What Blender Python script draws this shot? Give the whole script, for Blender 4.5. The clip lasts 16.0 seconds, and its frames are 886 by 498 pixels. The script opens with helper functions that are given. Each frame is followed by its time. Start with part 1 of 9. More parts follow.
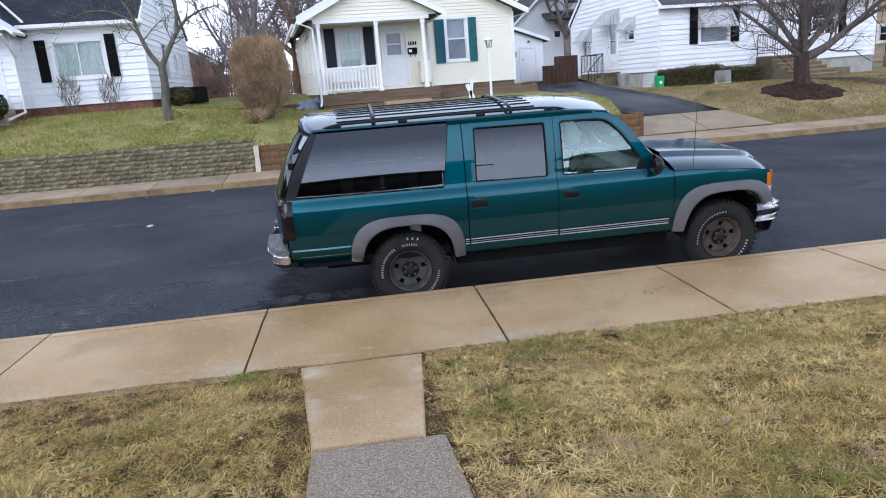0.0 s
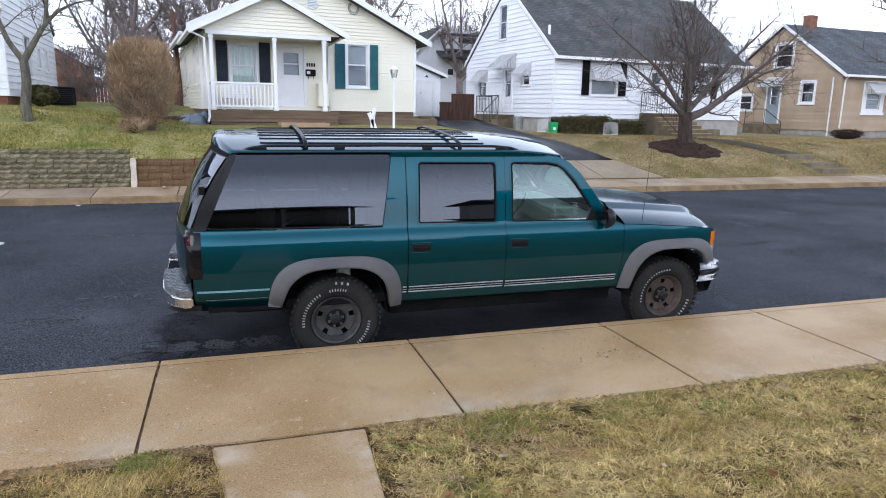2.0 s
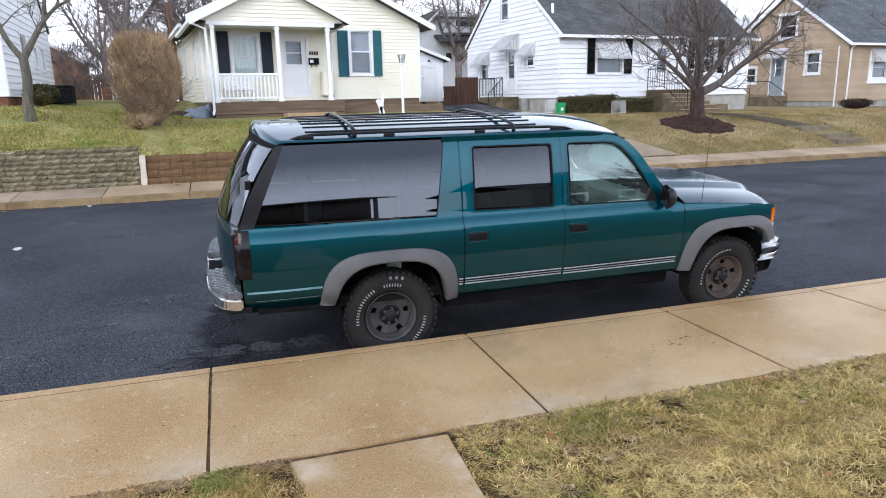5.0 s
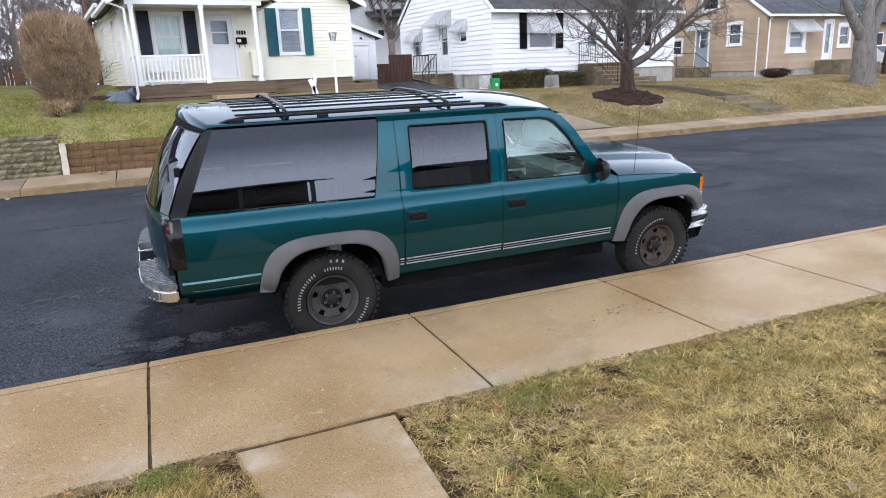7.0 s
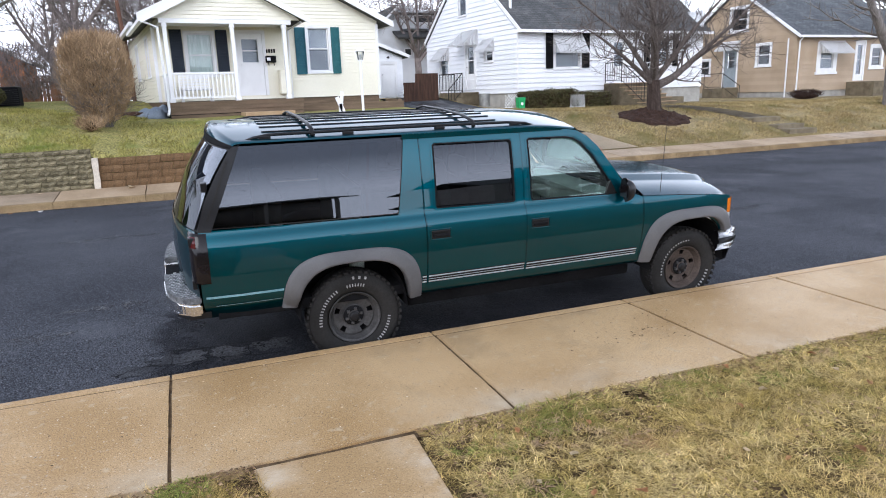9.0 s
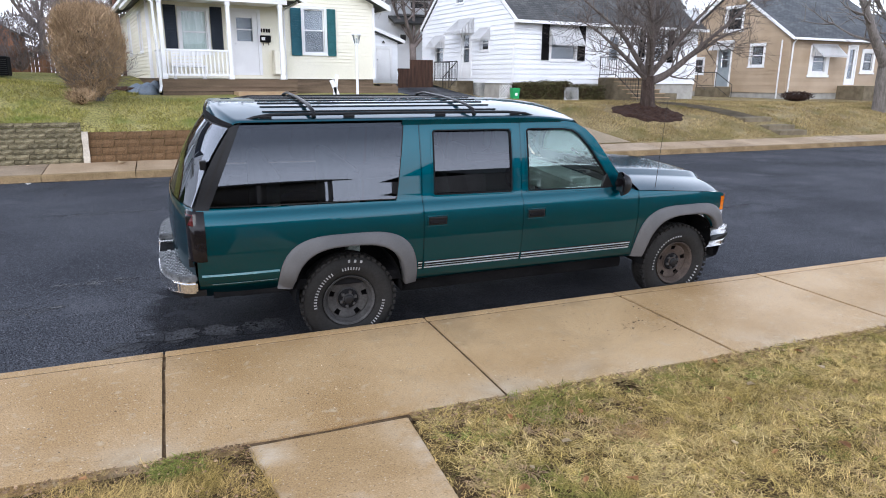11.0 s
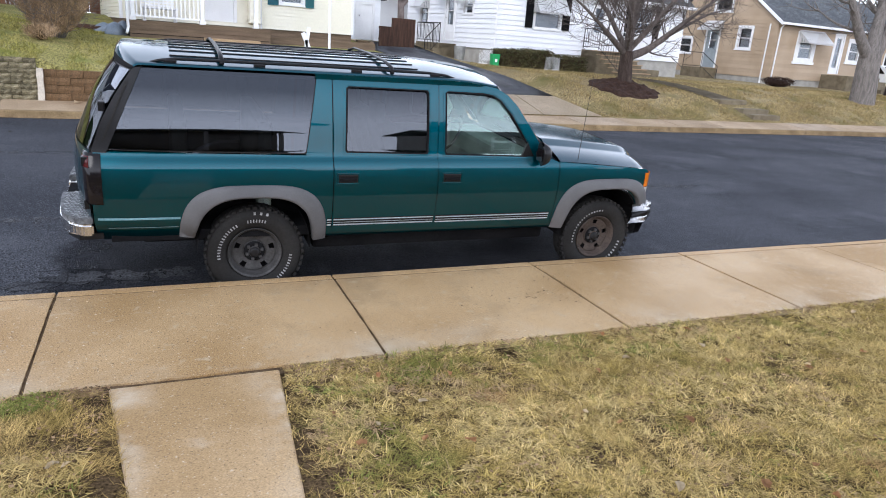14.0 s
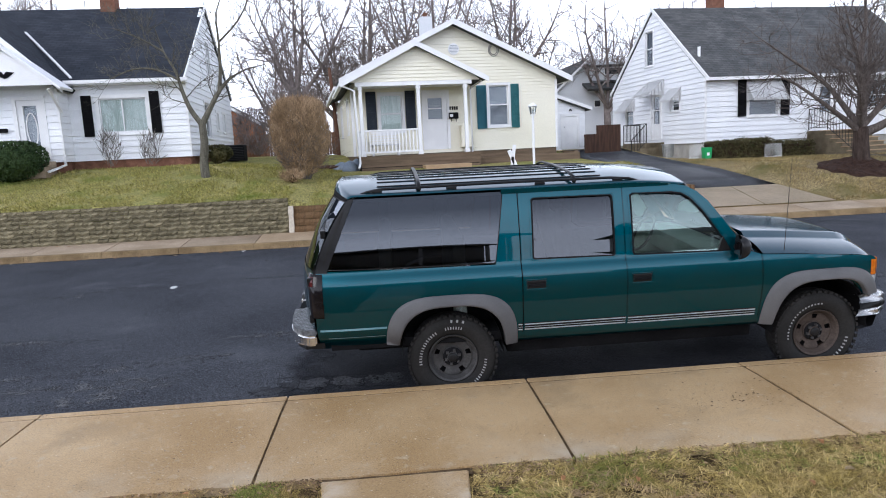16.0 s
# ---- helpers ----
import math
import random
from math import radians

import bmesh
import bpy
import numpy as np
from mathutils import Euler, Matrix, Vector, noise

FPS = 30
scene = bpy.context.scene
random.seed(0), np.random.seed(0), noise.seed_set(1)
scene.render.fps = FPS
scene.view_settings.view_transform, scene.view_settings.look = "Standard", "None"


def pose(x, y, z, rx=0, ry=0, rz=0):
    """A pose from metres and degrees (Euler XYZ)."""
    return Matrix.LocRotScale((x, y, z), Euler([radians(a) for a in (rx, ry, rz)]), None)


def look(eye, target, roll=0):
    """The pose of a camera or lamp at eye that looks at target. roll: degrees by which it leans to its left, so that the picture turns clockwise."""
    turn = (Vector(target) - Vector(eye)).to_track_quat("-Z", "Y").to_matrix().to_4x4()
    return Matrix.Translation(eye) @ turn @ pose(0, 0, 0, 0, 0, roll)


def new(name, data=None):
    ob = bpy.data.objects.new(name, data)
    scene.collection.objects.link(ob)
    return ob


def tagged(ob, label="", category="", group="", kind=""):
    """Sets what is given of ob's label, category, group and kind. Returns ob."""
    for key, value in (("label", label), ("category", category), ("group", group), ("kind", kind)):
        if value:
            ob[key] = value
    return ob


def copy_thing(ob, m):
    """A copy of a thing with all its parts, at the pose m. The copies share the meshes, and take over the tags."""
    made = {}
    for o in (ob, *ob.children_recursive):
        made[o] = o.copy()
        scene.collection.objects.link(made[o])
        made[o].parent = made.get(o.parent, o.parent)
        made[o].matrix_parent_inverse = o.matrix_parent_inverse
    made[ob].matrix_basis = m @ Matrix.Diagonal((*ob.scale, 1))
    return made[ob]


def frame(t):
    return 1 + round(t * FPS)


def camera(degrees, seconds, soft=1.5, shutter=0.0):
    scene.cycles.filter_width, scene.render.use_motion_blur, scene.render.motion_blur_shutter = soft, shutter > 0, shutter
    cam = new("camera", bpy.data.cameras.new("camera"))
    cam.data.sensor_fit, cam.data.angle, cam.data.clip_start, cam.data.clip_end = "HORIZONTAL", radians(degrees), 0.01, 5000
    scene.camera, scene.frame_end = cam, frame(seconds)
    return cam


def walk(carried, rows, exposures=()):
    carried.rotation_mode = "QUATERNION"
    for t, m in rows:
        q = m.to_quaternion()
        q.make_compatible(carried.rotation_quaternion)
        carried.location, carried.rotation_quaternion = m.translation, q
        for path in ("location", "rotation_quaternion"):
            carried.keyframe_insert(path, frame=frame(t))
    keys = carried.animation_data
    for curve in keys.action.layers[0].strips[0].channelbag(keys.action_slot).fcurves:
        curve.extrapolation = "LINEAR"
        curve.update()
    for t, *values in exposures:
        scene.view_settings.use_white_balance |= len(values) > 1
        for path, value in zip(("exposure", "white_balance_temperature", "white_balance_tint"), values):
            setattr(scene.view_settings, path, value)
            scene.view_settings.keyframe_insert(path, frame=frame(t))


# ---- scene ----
cam = camera(66.93, 16.0, soft=1.0)
PATH = [
    (0, (-0.396, -6.637, 2.198), (-0.173, -4.708, 1.718), -4.5),
    (0.5, (-0.441, -6.44, 2.184), (-0.146, -4.502, 1.789), -5.7),
    (1, (-0.444, -6.129, 2.177), (-0.143, -4.181, 1.841), -5.4),
    (1.5, (-0.579, -5.898, 2.161), (-0.14, -3.979, 1.804), -1.9),
    (2, (-0.816, -5.72, 2.191), (-0.223, -3.853, 1.787), 1.0),
    (2.5, (-0.949, -5.598, 2.161), (-0.366, -3.738, 1.713), -1.7),
    (3, (-0.896, -5.38, 2.148), (-0.381, -3.492, 1.737), -4.5),
    (3.2, (-0.921, -5.33, 2.153), (-0.366, -3.457, 1.725), -4.0),
    (5.3, (-1.206, -5.267, 2.155), (-0.612, -3.412, 1.701), -1.1),
    (5.5, (-1.195, -5.273, 2.163), (-0.588, -3.427, 1.692), -2.4),
    (6, (-1.18, -5.277, 2.163), (-0.516, -3.455, 1.676), -3.6),
    (6.5, (-1.178, -5.263, 2.162), (-0.454, -3.466, 1.663), -3.0),
    (7, (-1.184, -5.259, 2.161), (-0.433, -3.477, 1.649), -2.4),
    (7.5, (-1.179, -5.263, 2.161), (-0.43, -3.478, 1.658), -2.7),
    (8, (-1.175, -5.263, 2.161), (-0.446, -3.465, 1.678), -2.9),
    (8.5, (-1.169, -5.252, 2.161), (-0.495, -3.429, 1.692), -2.4),
    (9, (-1.172, -5.246, 2.161), (-0.479, -3.427, 1.703), -2.0),
    (11.5, (-1.298, -5.242, 2.153), (-0.584, -3.44, 1.658), 0.9),
    (12, (-1.33, -5.237, 2.132), (-0.654, -3.416, 1.655), 1.7),
    (12.5, (-1.24, -5.319, 2.145), (-0.561, -3.503, 1.656), 0.2),
    (13, (-1.033, -5.527, 2.128), (-0.279, -3.738, 1.645), -0.9),
    (13.5, (-0.855, -5.572, 2.14), (-0.047, -3.815, 1.629), -1.3),
    (14, (-0.661, -5.495, 2.152), (0.1, -3.743, 1.561), 4.3),
    (14.5, (-0.479, -5.545, 2.162), (0.181, -3.713, 1.702), 2.3),
    (15, (-0.268, -5.663, 2.192), (0.008, -3.719, 1.81), -4.0),
    (15.5, (-0.32, -5.744, 2.197), (-0.139, -3.778, 1.878), -2.6),
    (16, (-0.454, -5.759, 2.19), (-0.307, -3.785, 1.899), -2.8),
]
walk(cam, [(t, look(eye, target, roll)) for t, eye, target, roll in PATH],
     exposures=[(0.0, 0.24, 5690, 14), (1.5, 0.2, 5740, 14), (2.5, 0.29, 5950, 14), (7.0, 0.46, 6050, 14), (14.0, 0.46, 6070, 14), (15.0, 0.38, 5990, 14), (16.0, 0.13, 6020, 14)])

# ---- light: an overcast winter day ----
world = bpy.data.worlds.new("overcast_sky")
scene.world = world
world.use_nodes = True
wn, wl = world.node_tree.nodes, world.node_tree.links
sky = wn.new("ShaderNodeTexSky")
sky.sky_type, sky.sun_disc = "NISHITA", False
sky.sun_elevation, sky.sun_rotation = radians(32), radians(220)
sky.air_density, sky.dust_density, sky.ozone_density = 1.0, 4.0, 1.0
veil = wn.new("ShaderNodeHueSaturation")
veil.inputs["Saturation"].default_value = 0.22
wl.new(sky.outputs[0], veil.inputs["Color"])
cloud = wn.new("ShaderNodeMix")
cloud.data_type = "RGBA"
cloud.inputs[0].default_value = 0.94
# the cloud cover thins towards the horizon, where it is brightest
height, part_z, band = (wn.new("ShaderNode" + k) for k in ("TexCoord", "SeparateXYZ", "ValToRGB"))
wl.new(height.outputs["Generated"], part_z.inputs[0])
wl.new(part_z.outputs[2], band.inputs[0])
band.color_ramp.elements[0].position, band.color_ramp.elements[0].color = 0.0, (12.0, 12.6, 13.6, 1)
band.color_ramp.elements[1].position, band.color_ramp.elements[1].color = 1.0, (3.6, 4.0, 4.8, 1)
for at_, c_ in ((0.10, (11.6, 12.2, 13.2, 1)), (0.27, (11.4, 12.0, 13.1, 1)), (0.45, (8.0, 8.6, 9.6, 1)), (0.68, (3.4, 3.8, 4.5, 1))):
    band.color_ramp.elements.new(at_).color = c_
wl.new(band.outputs[0], cloud.inputs[7])
wl.new(veil.outputs[0], cloud.inputs[6])
wl.new(cloud.outputs[2], wn["Background"].inputs[0])
wn["Background"].inputs[1].default_value = 0.178

sun = new("sun", bpy.data.lights.new("sun", "SUN"))
sun.data.energy, sun.data.angle, sun.data.color = 1.0, radians(30), (1.0, 0.97, 0.92)
sun.matrix_world = look((-11.8, -10.5, 13.5), (2, 6, 0))


# ---- materials ----
def surf(name, a, b, scale=3.0, fine=60.0, rough=0.75, bump=0.2, metal=0.0, coat=0.0, stretch=(1, 1, 1), island=0.0,
         each=0.0, dist=0.01, rough2=None, spots=None, spec=0.25, grain=0.4):
    """A surface with broad patches between colours a and b, fine grain, bump and gloss that varies."""
    m = bpy.data.materials.new(name)
    m.use_nodes = True
    n, l = m.node_tree.nodes, m.node_tree.links
    p = n["Principled BSDF"]
    tc = n.new("ShaderNodeTexCoord")
    mp = n.new("ShaderNodeMapping")
    mp.inputs["Scale"].default_value = stretch
    l.new(tc.outputs["Object"], mp.inputs[0])

    def noise_tex(s, d=5.0):
        t = n.new("ShaderNodeTexNoise")
        t.inputs["Scale"].default_value, t.inputs["Detail"].default_value = s, d
        l.new(mp.outputs[0], t.inputs["Vector"])
        return t

    def ramp(src, lo, hi):
        r = n.new("ShaderNodeMapRange")
        r.inputs[1].default_value, r.inputs[2].default_value = lo, hi
        l.new(src, r.inputs[0])
        return r.outputs[0]

    big, small = noise_tex(scale), noise_tex(fine, 6.0)
    mix = n.new("ShaderNodeMix")
    mix.data_type = "RGBA"
    mix.inputs[6].default_value, mix.inputs[7].default_value = (*a, 1), (*b, 1)
    l.new(ramp(big.outputs[0], 0.36, 0.64), mix.inputs[0])
    hsv = n.new("ShaderNodeHueSaturation")
    l.new(mix.outputs[2], hsv.inputs["Color"])
    value = n.new("ShaderNodeMath")
    value.operation = "MULTIPLY_ADD"
    l.new(ramp(small.outputs[0], 0.3, 0.7), value.inputs[0])
    value.inputs[1].default_value, value.inputs[2].default_value = grain, 1 - grain / 2
    out = value.outputs[0]
    for amount, kind, socket in ((island, "ShaderNodeNewGeometry", "Random Per Island"), (each, "ShaderNodeObjectInfo", "Random")):
        if amount:
            g = n.new(kind)
            k = n.new("ShaderNodeMath")
            k.operation = "MULTIPLY_ADD"
            l.new(g.outputs[socket], k.inputs[0])
            k.inputs[1].default_value, k.inputs[2].default_value = amount * 2, 1 - amount
            k2 = n.new("ShaderNodeMath")
            k2.operation = "MULTIPLY"
            l.new(out, k2.inputs[0])
            l.new(k.outputs[0], k2.inputs[1])
            out = k2.outputs[0]
    l.new(out, hsv.inputs["Value"])
    colour = hsv.outputs[0]
    for sc, lo, hi, col in ([spots] if isinstance(spots, tuple) else spots or []):
        st = noise_tex(sc, 6.0)
        mx = n.new("ShaderNodeMix")
        mx.data_type = "RGBA"
        mx.inputs[7].default_value = (*col, 1)
        l.new(ramp(st.outputs[0], lo, hi), mx.inputs[0])
        l.new(colour, mx.inputs[6])
        colour = mx.outputs[2]
    l.new(colour, p.inputs["Base Color"])
    p.inputs["Metallic"].default_value, p.inputs["Coat Weight"].default_value = metal, coat
    p.inputs["Specular IOR Level"].default_value = spec
    if rough2 is not None:
        r = n.new("ShaderNodeMapRange")
        r.inputs[1].default_value, r.inputs[2].default_value, r.inputs[3].default_value, r.inputs[4].default_value = 0.35, 0.65, rough, rough2
        l.new(big.outputs[0], r.inputs[0])
        l.new(r.outputs[0], p.inputs["Roughness"])
    else:
        p.inputs["Roughness"].default_value = rough
    if bump:
        bp = n.new("ShaderNodeBump")
        bp.inputs["Strength"].default_value, bp.inputs["Distance"].default_value = bump, dist
        l.new(small.outputs[0], bp.inputs["Height"])
        l.new(bp.outputs[0], p.inputs["Normal"])
    return m


def glass(name, tint, ior=1.6, rough=0.02, drops=0.0, sheen=(0.95, 0.98, 1)):
    """A pane: tinted and clear straight on, mirror-like towards the edge; drops: rain beads on it."""
    m = bpy.data.materials.new(name)
    m.use_nodes = True
    n, l = m.node_tree.nodes, m.node_tree.links
    n.remove(n["Principled BSDF"])
    clear, gloss, mix, fr = (n.new("ShaderNode" + k) for k in ("BsdfTransparent", "BsdfGlossy", "MixShader", "Fresnel"))
    clear.inputs[0].default_value = (*tint, 1)
    gloss.inputs["Color"].default_value, gloss.inputs["Roughness"].default_value = (*sheen, 1), rough
    fr.inputs[0].default_value = ior
    l.new(fr.outputs[0], mix.inputs[0])
    l.new(clear.outputs[0], mix.inputs[1])
    l.new(gloss.outputs[0], mix.inputs[2])
    l.new(mix.outputs[0], n["Material Output"].inputs[0])
    if drops:
        tc, vo, mr, mu = (n.new("ShaderNode" + k) for k in ("TexCoord", "TexVoronoi", "MapRange", "Math"))
        vo.inputs["Scale"].default_value = 120
        l.new(tc.outputs["Object"], vo.inputs[0])
        mr.inputs[1].default_value, mr.inputs[2].default_value, mr.inputs[3].default_value, mr.inputs[4].default_value = 0.17, 0.27, 1.0 - drops, 1.0
        l.new(vo.outputs[0], mr.inputs[0])
        mu.operation = "MULTIPLY"
        l.new(fr.outputs[0], mu.inputs[0])
        l.new(mr.outputs[0], mu.inputs[1])
        l.new(mu.outputs[0], mix.inputs[0])
    return m


def shingles(name, a, b, row=0.14):
    """Asphalt roofing: rows of tabs with staggered joints."""
    m = surf(name, a, b, 1.2, 40, rough=0.9, bump=0)
    n, l = m.node_tree.nodes, m.node_tree.links
    p = n["Principled BSDF"]
    tc, br, bp, mx = (n.new("ShaderNode" + k) for k in ("TexCoord", "TexBrick", "Bump", "Mix"))
    mp = n.new("ShaderNodeMapping")
    l.new(tc.outputs["UV"], mp.inputs[0])
    br.inputs["Scale"].default_value, br.inputs["Brick Width"].default_value, br.inputs["Row Height"].default_value = 1.0, 0.3, row
    br.inputs["Mortar Size"].default_value = 0.012
    for k, v in (("Color1", 0.7), ("Color2", 1.15), ("Mortar", 0.4)):
        br.inputs[k].default_value = (v, v, v, 1)
    l.new(mp.outputs[0], br.inputs["Vector"])
    mx.data_type, mx.blend_type = "RGBA", "MULTIPLY"
    mx.inputs[0].default_value = 0.8
    l.new(p.inputs["Base Color"].links[0].from_socket, mx.inputs[6])
    l.new(br.outputs[0], mx.inputs[7])
    l.new(mx.outputs[2], p.inputs["Base Color"])
    bp.inputs["Strength"].default_value, bp.inputs["Distance"].default_value = 0.6, 0.02
    l.new(br.outputs[0], bp.inputs["Height"])
    l.new(bp.outputs[0], p.inputs["Normal"])
    return m


M = dict(
    asphalt=surf("asphalt", (0.037, 0.040, 0.048), (0.060, 0.064, 0.075), 0.5, 80, rough=0.85, rough2=0.7, bump=1.0, dist=0.02, spots=[(1.1, 0.60, 0.80, (0.10, 0.105, 0.118)), (75, 0.56, 0.66, (0.17, 0.175, 0.19)), (60, 0.42, 0.34, (0.012, 0.012, 0.014))], grain=2.0, spec=0.07),
    asphalt_drive=surf("asphalt_drive", (0.095, 0.099, 0.11), (0.13, 0.135, 0.147), 0.5, 120, rough=0.5, rough2=0.3, bump=0.3, grain=0.7, spec=0.5),
    patch=surf("old_asphalt", (0.034, 0.036, 0.041), (0.060, 0.062, 0.068), 2.5, 60, rough=0.85, bump=0.9, dist=0.01, grain=1.4, spec=0.12),
    walk=surf("damp_concrete", (0.335, 0.212, 0.094), (0.485, 0.335, 0.177), 0.7, 120, rough=0.65, rough2=0.45, bump=0.5, dist=0.004, each=0.08, spots=[(1.6, 0.58, 0.86, (0.24, 0.175, 0.10)), (12, 0.60, 0.80, (0.47, 0.375, 0.25)), (75, 0.60, 0.70, (0.15, 0.10, 0.05)), (65, 0.37, 0.28, (0.56, 0.46, 0.32))], grain=0.85, spec=0.2),
    path=surf("damp_path_concrete", (0.345, 0.225, 0.105), (0.48, 0.335, 0.183), 1.1, 110, rough=0.65, rough2=0.45, bump=0.5, dist=0.004, spots=[(2.2, 0.60, 0.78, (0.52, 0.44, 0.35)), (75, 0.60, 0.70, (0.16, 0.11, 0.06)), (65, 0.37, 0.28, (0.56, 0.46, 0.33))], grain=0.5, spec=0.2),
    drive_apron=surf("pale_apron_concrete", (0.50, 0.41, 0.29), (0.60, 0.50, 0.37), 1.1, 90, rough=0.7, bump=0.3, grain=1.0),
    walk_old=surf("old_concrete", (0.27, 0.205, 0.14), (0.38, 0.295, 0.21), 1.3, 90, rough=0.7, bump=0.3, each=0.12, grain=0.93),
    apron=surf("apron_concrete", (0.28, 0.20, 0.122), (0.38, 0.283, 0.185), 1.1, 90, rough=0.7, bump=0.3, each=0.06, grain=0.87),
    kerb_stained=surf("ochre_stained_kerb", (0.17, 0.115, 0.058), (0.27, 0.19, 0.10), 2.2, 60, rough=0.85, bump=0.5, each=0.08, spots=(4, 0.60, 0.80, (0.12, 0.085, 0.048)), grain=0.9),
    pebble=surf("exposed_pebble_concrete", (0.20, 0.155, 0.11), (0.36, 0.295, 0.225), 70, 150, rough=0.85, bump=0.9, dist=0.008, grain=1.3, spec=0.15),
    crack=surf("road_crack", (0.014, 0.014, 0.016), (0.027, 0.027, 0.03), 9, 90, rough=0.95, spec=0.05),
    stain=surf("stain_and_shade_asphalt", (0.010, 0.011, 0.014), (0.022, 0.024, 0.03), 1.6, 60, rough=0.8, bump=0.8, dist=0.015, grain=1.6, spec=0.12),
    scuff=surf("worn_pale_asphalt", (0.085, 0.087, 0.093), (0.125, 0.125, 0.128), 5, 52, rough=0.85, bump=0.8, grain=1.8, spec=0.1),
    joint=surf("dirt_joint", (0.07, 0.046, 0.025), (0.15, 0.102, 0.06), 9, 90, rough=0.95, spec=0.1),
    soil=surf("lawn_soil", (0.056, 0.037, 0.019), (0.098, 0.066, 0.035), 1.2, 60, rough=1.0, bump=1.0, dist=0.02, spots=(2.5, 0.56, 0.70, (0.045, 0.03, 0.018)), grain=1.5, spec=0.03),
    lawn=surf("winter_lawn", (0.23, 0.215, 0.06), (0.345, 0.30, 0.11), 0.6, 26, rough=0.95, bump=1.0, dist=0.06, spots=(0.8, 0.50, 0.72, (0.165, 0.195, 0.042)), grain=1.7),
    lawn_dry=surf("dry_lawn", (0.22, 0.165, 0.075), (0.32, 0.25, 0.125), 0.6, 26, rough=0.95, bump=1.0, dist=0.06, spots=(0.9, 0.5, 0.75, (0.15, 0.13, 0.045)), grain=1.86),
    white=surf("white_siding", (0.80, 0.815, 0.84), (0.85, 0.86, 0.875), 0.8, 30, rough=0.5, bump=0.05, each=0.03, grain=0.1),
    cream=surf("cream_siding", (0.80, 0.765, 0.625), (0.84, 0.805, 0.68), 0.7, 30, rough=0.5, bump=0.05, grain=0.1),
    tan=surf("tan_siding", (0.38, 0.285, 0.19), (0.45, 0.345, 0.24), 0.7, 30, rough=0.6, bump=0.1, each=0.05, grain=0.1),
    trim=surf("white_trim", (0.78, 0.78, 0.78), (0.84, 0.84, 0.84), 2, 40, rough=0.45, bump=0.05, grain=0.1),
    greydoor=surf("grey_door", (0.26, 0.3, 0.32), (0.32, 0.36, 0.38), 2, 40, rough=0.5, bump=0.05),
    roof_dark=shingles("dark_slate_shingles", (0.022, 0.027, 0.037), (0.036, 0.041, 0.053)),
    roof_grey=shingles("weathered_grey_shingles", (0.075, 0.077, 0.078), (0.115, 0.115, 0.113)),
    roof_tan=shingles("grey_blue_shingles", (0.085, 0.092, 0.1), (0.12, 0.128, 0.135)),
    teal=surf("teal_shutter", (0.012, 0.085, 0.115), (0.02, 0.11, 0.145), 3, 50, rough=0.5),
    teal2=surf("faded_green_shutter", (0.022, 0.115, 0.125), (0.035, 0.145, 0.155), 3, 50, rough=0.6),
    navy=surf("dark_shutter", (0.012, 0.018, 0.03), (0.02, 0.028, 0.042), 3, 50, rough=0.5),
    black=surf("black_paint", (0.006, 0.006, 0.007), (0.011, 0.011, 0.012), 3, 50, rough=0.85, spec=0.1),
    iron=surf("black_wrought_iron", (0.015, 0.015, 0.015), (0.03, 0.028, 0.026), 8, 60, rough=0.5),
    curtain=surf("pale_curtain", (0.55, 0.64, 0.59), (0.74, 0.80, 0.76), 4, 30, rough=0.9, stretch=(6, 6, 0.4)),
    unlit_room=surf("unlit_room_panel", (0.02, 0.022, 0.025), (0.06, 0.062, 0.065), 1.5, 20, rough=0.9),
    blind=surf("grey_blind", (0.20, 0.23, 0.27), (0.28, 0.31, 0.35), 2, 30, rough=0.8, stretch=(1, 1, 8)),
    brick=surf("red_brick", (0.16, 0.075, 0.048), (0.24, 0.115, 0.075), 6, 40, rough=0.9, each=0.15),
    orange=surf("orange_brick", (0.42, 0.17, 0.08), (0.5, 0.23, 0.12), 6, 40, rough=0.9),
    block=surf("concrete_block", (0.33, 0.32, 0.29), (0.42, 0.4, 0.36), 3, 50, rough=0.9),
    pole=surf("red_brown_pole_wood", (0.11, 0.055, 0.038), (0.17, 0.09, 0.06), 4, 50, rough=0.9, stretch=(4, 4, 0.5)),
    step=surf("weathered_steps", (0.135, 0.108, 0.07), (0.20, 0.165, 0.11), 3, 50, rough=0.9, bump=0.4),
    deck=surf("brown_porch_boards", (0.12, 0.085, 0.055), (0.17, 0.12, 0.08), 3, 60, rough=0.8, stretch=(0.4, 4, 4)),
    stepwood=surf("tan_step_board", (0.36, 0.24, 0.14), (0.42, 0.3, 0.18), 3, 60, rough=0.8),
    fence=surf("dark_brown_fence", (0.05, 0.028, 0.02), (0.09, 0.048, 0.032), 3, 50, rough=0.85, stretch=(4, 4, 0.5)),
    cedar=surf("cedar_fence", (0.17, 0.09, 0.05), (0.24, 0.13, 0.08), 3, 50, rough=0.85, each=0.2),
    stone=surf("grey_brown_wall_stone", (0.115, 0.098, 0.056), (0.205, 0.175, 0.108), 7, 50, rough=0.95, bump=0.9, dist=0.02, each=0.28, spots=(9, 0.6, 0.75, (0.26, 0.235, 0.16)), grain=1.4),
    brownwall=surf("brown_wall_block", (0.112, 0.066, 0.031), (0.16, 0.096, 0.049), 5, 50, rough=0.95, bump=0.6, dist=0.01, each=0.1, spots=(6, 0.60, 0.74, (0.085, 0.055, 0.03)), grain=0.9),
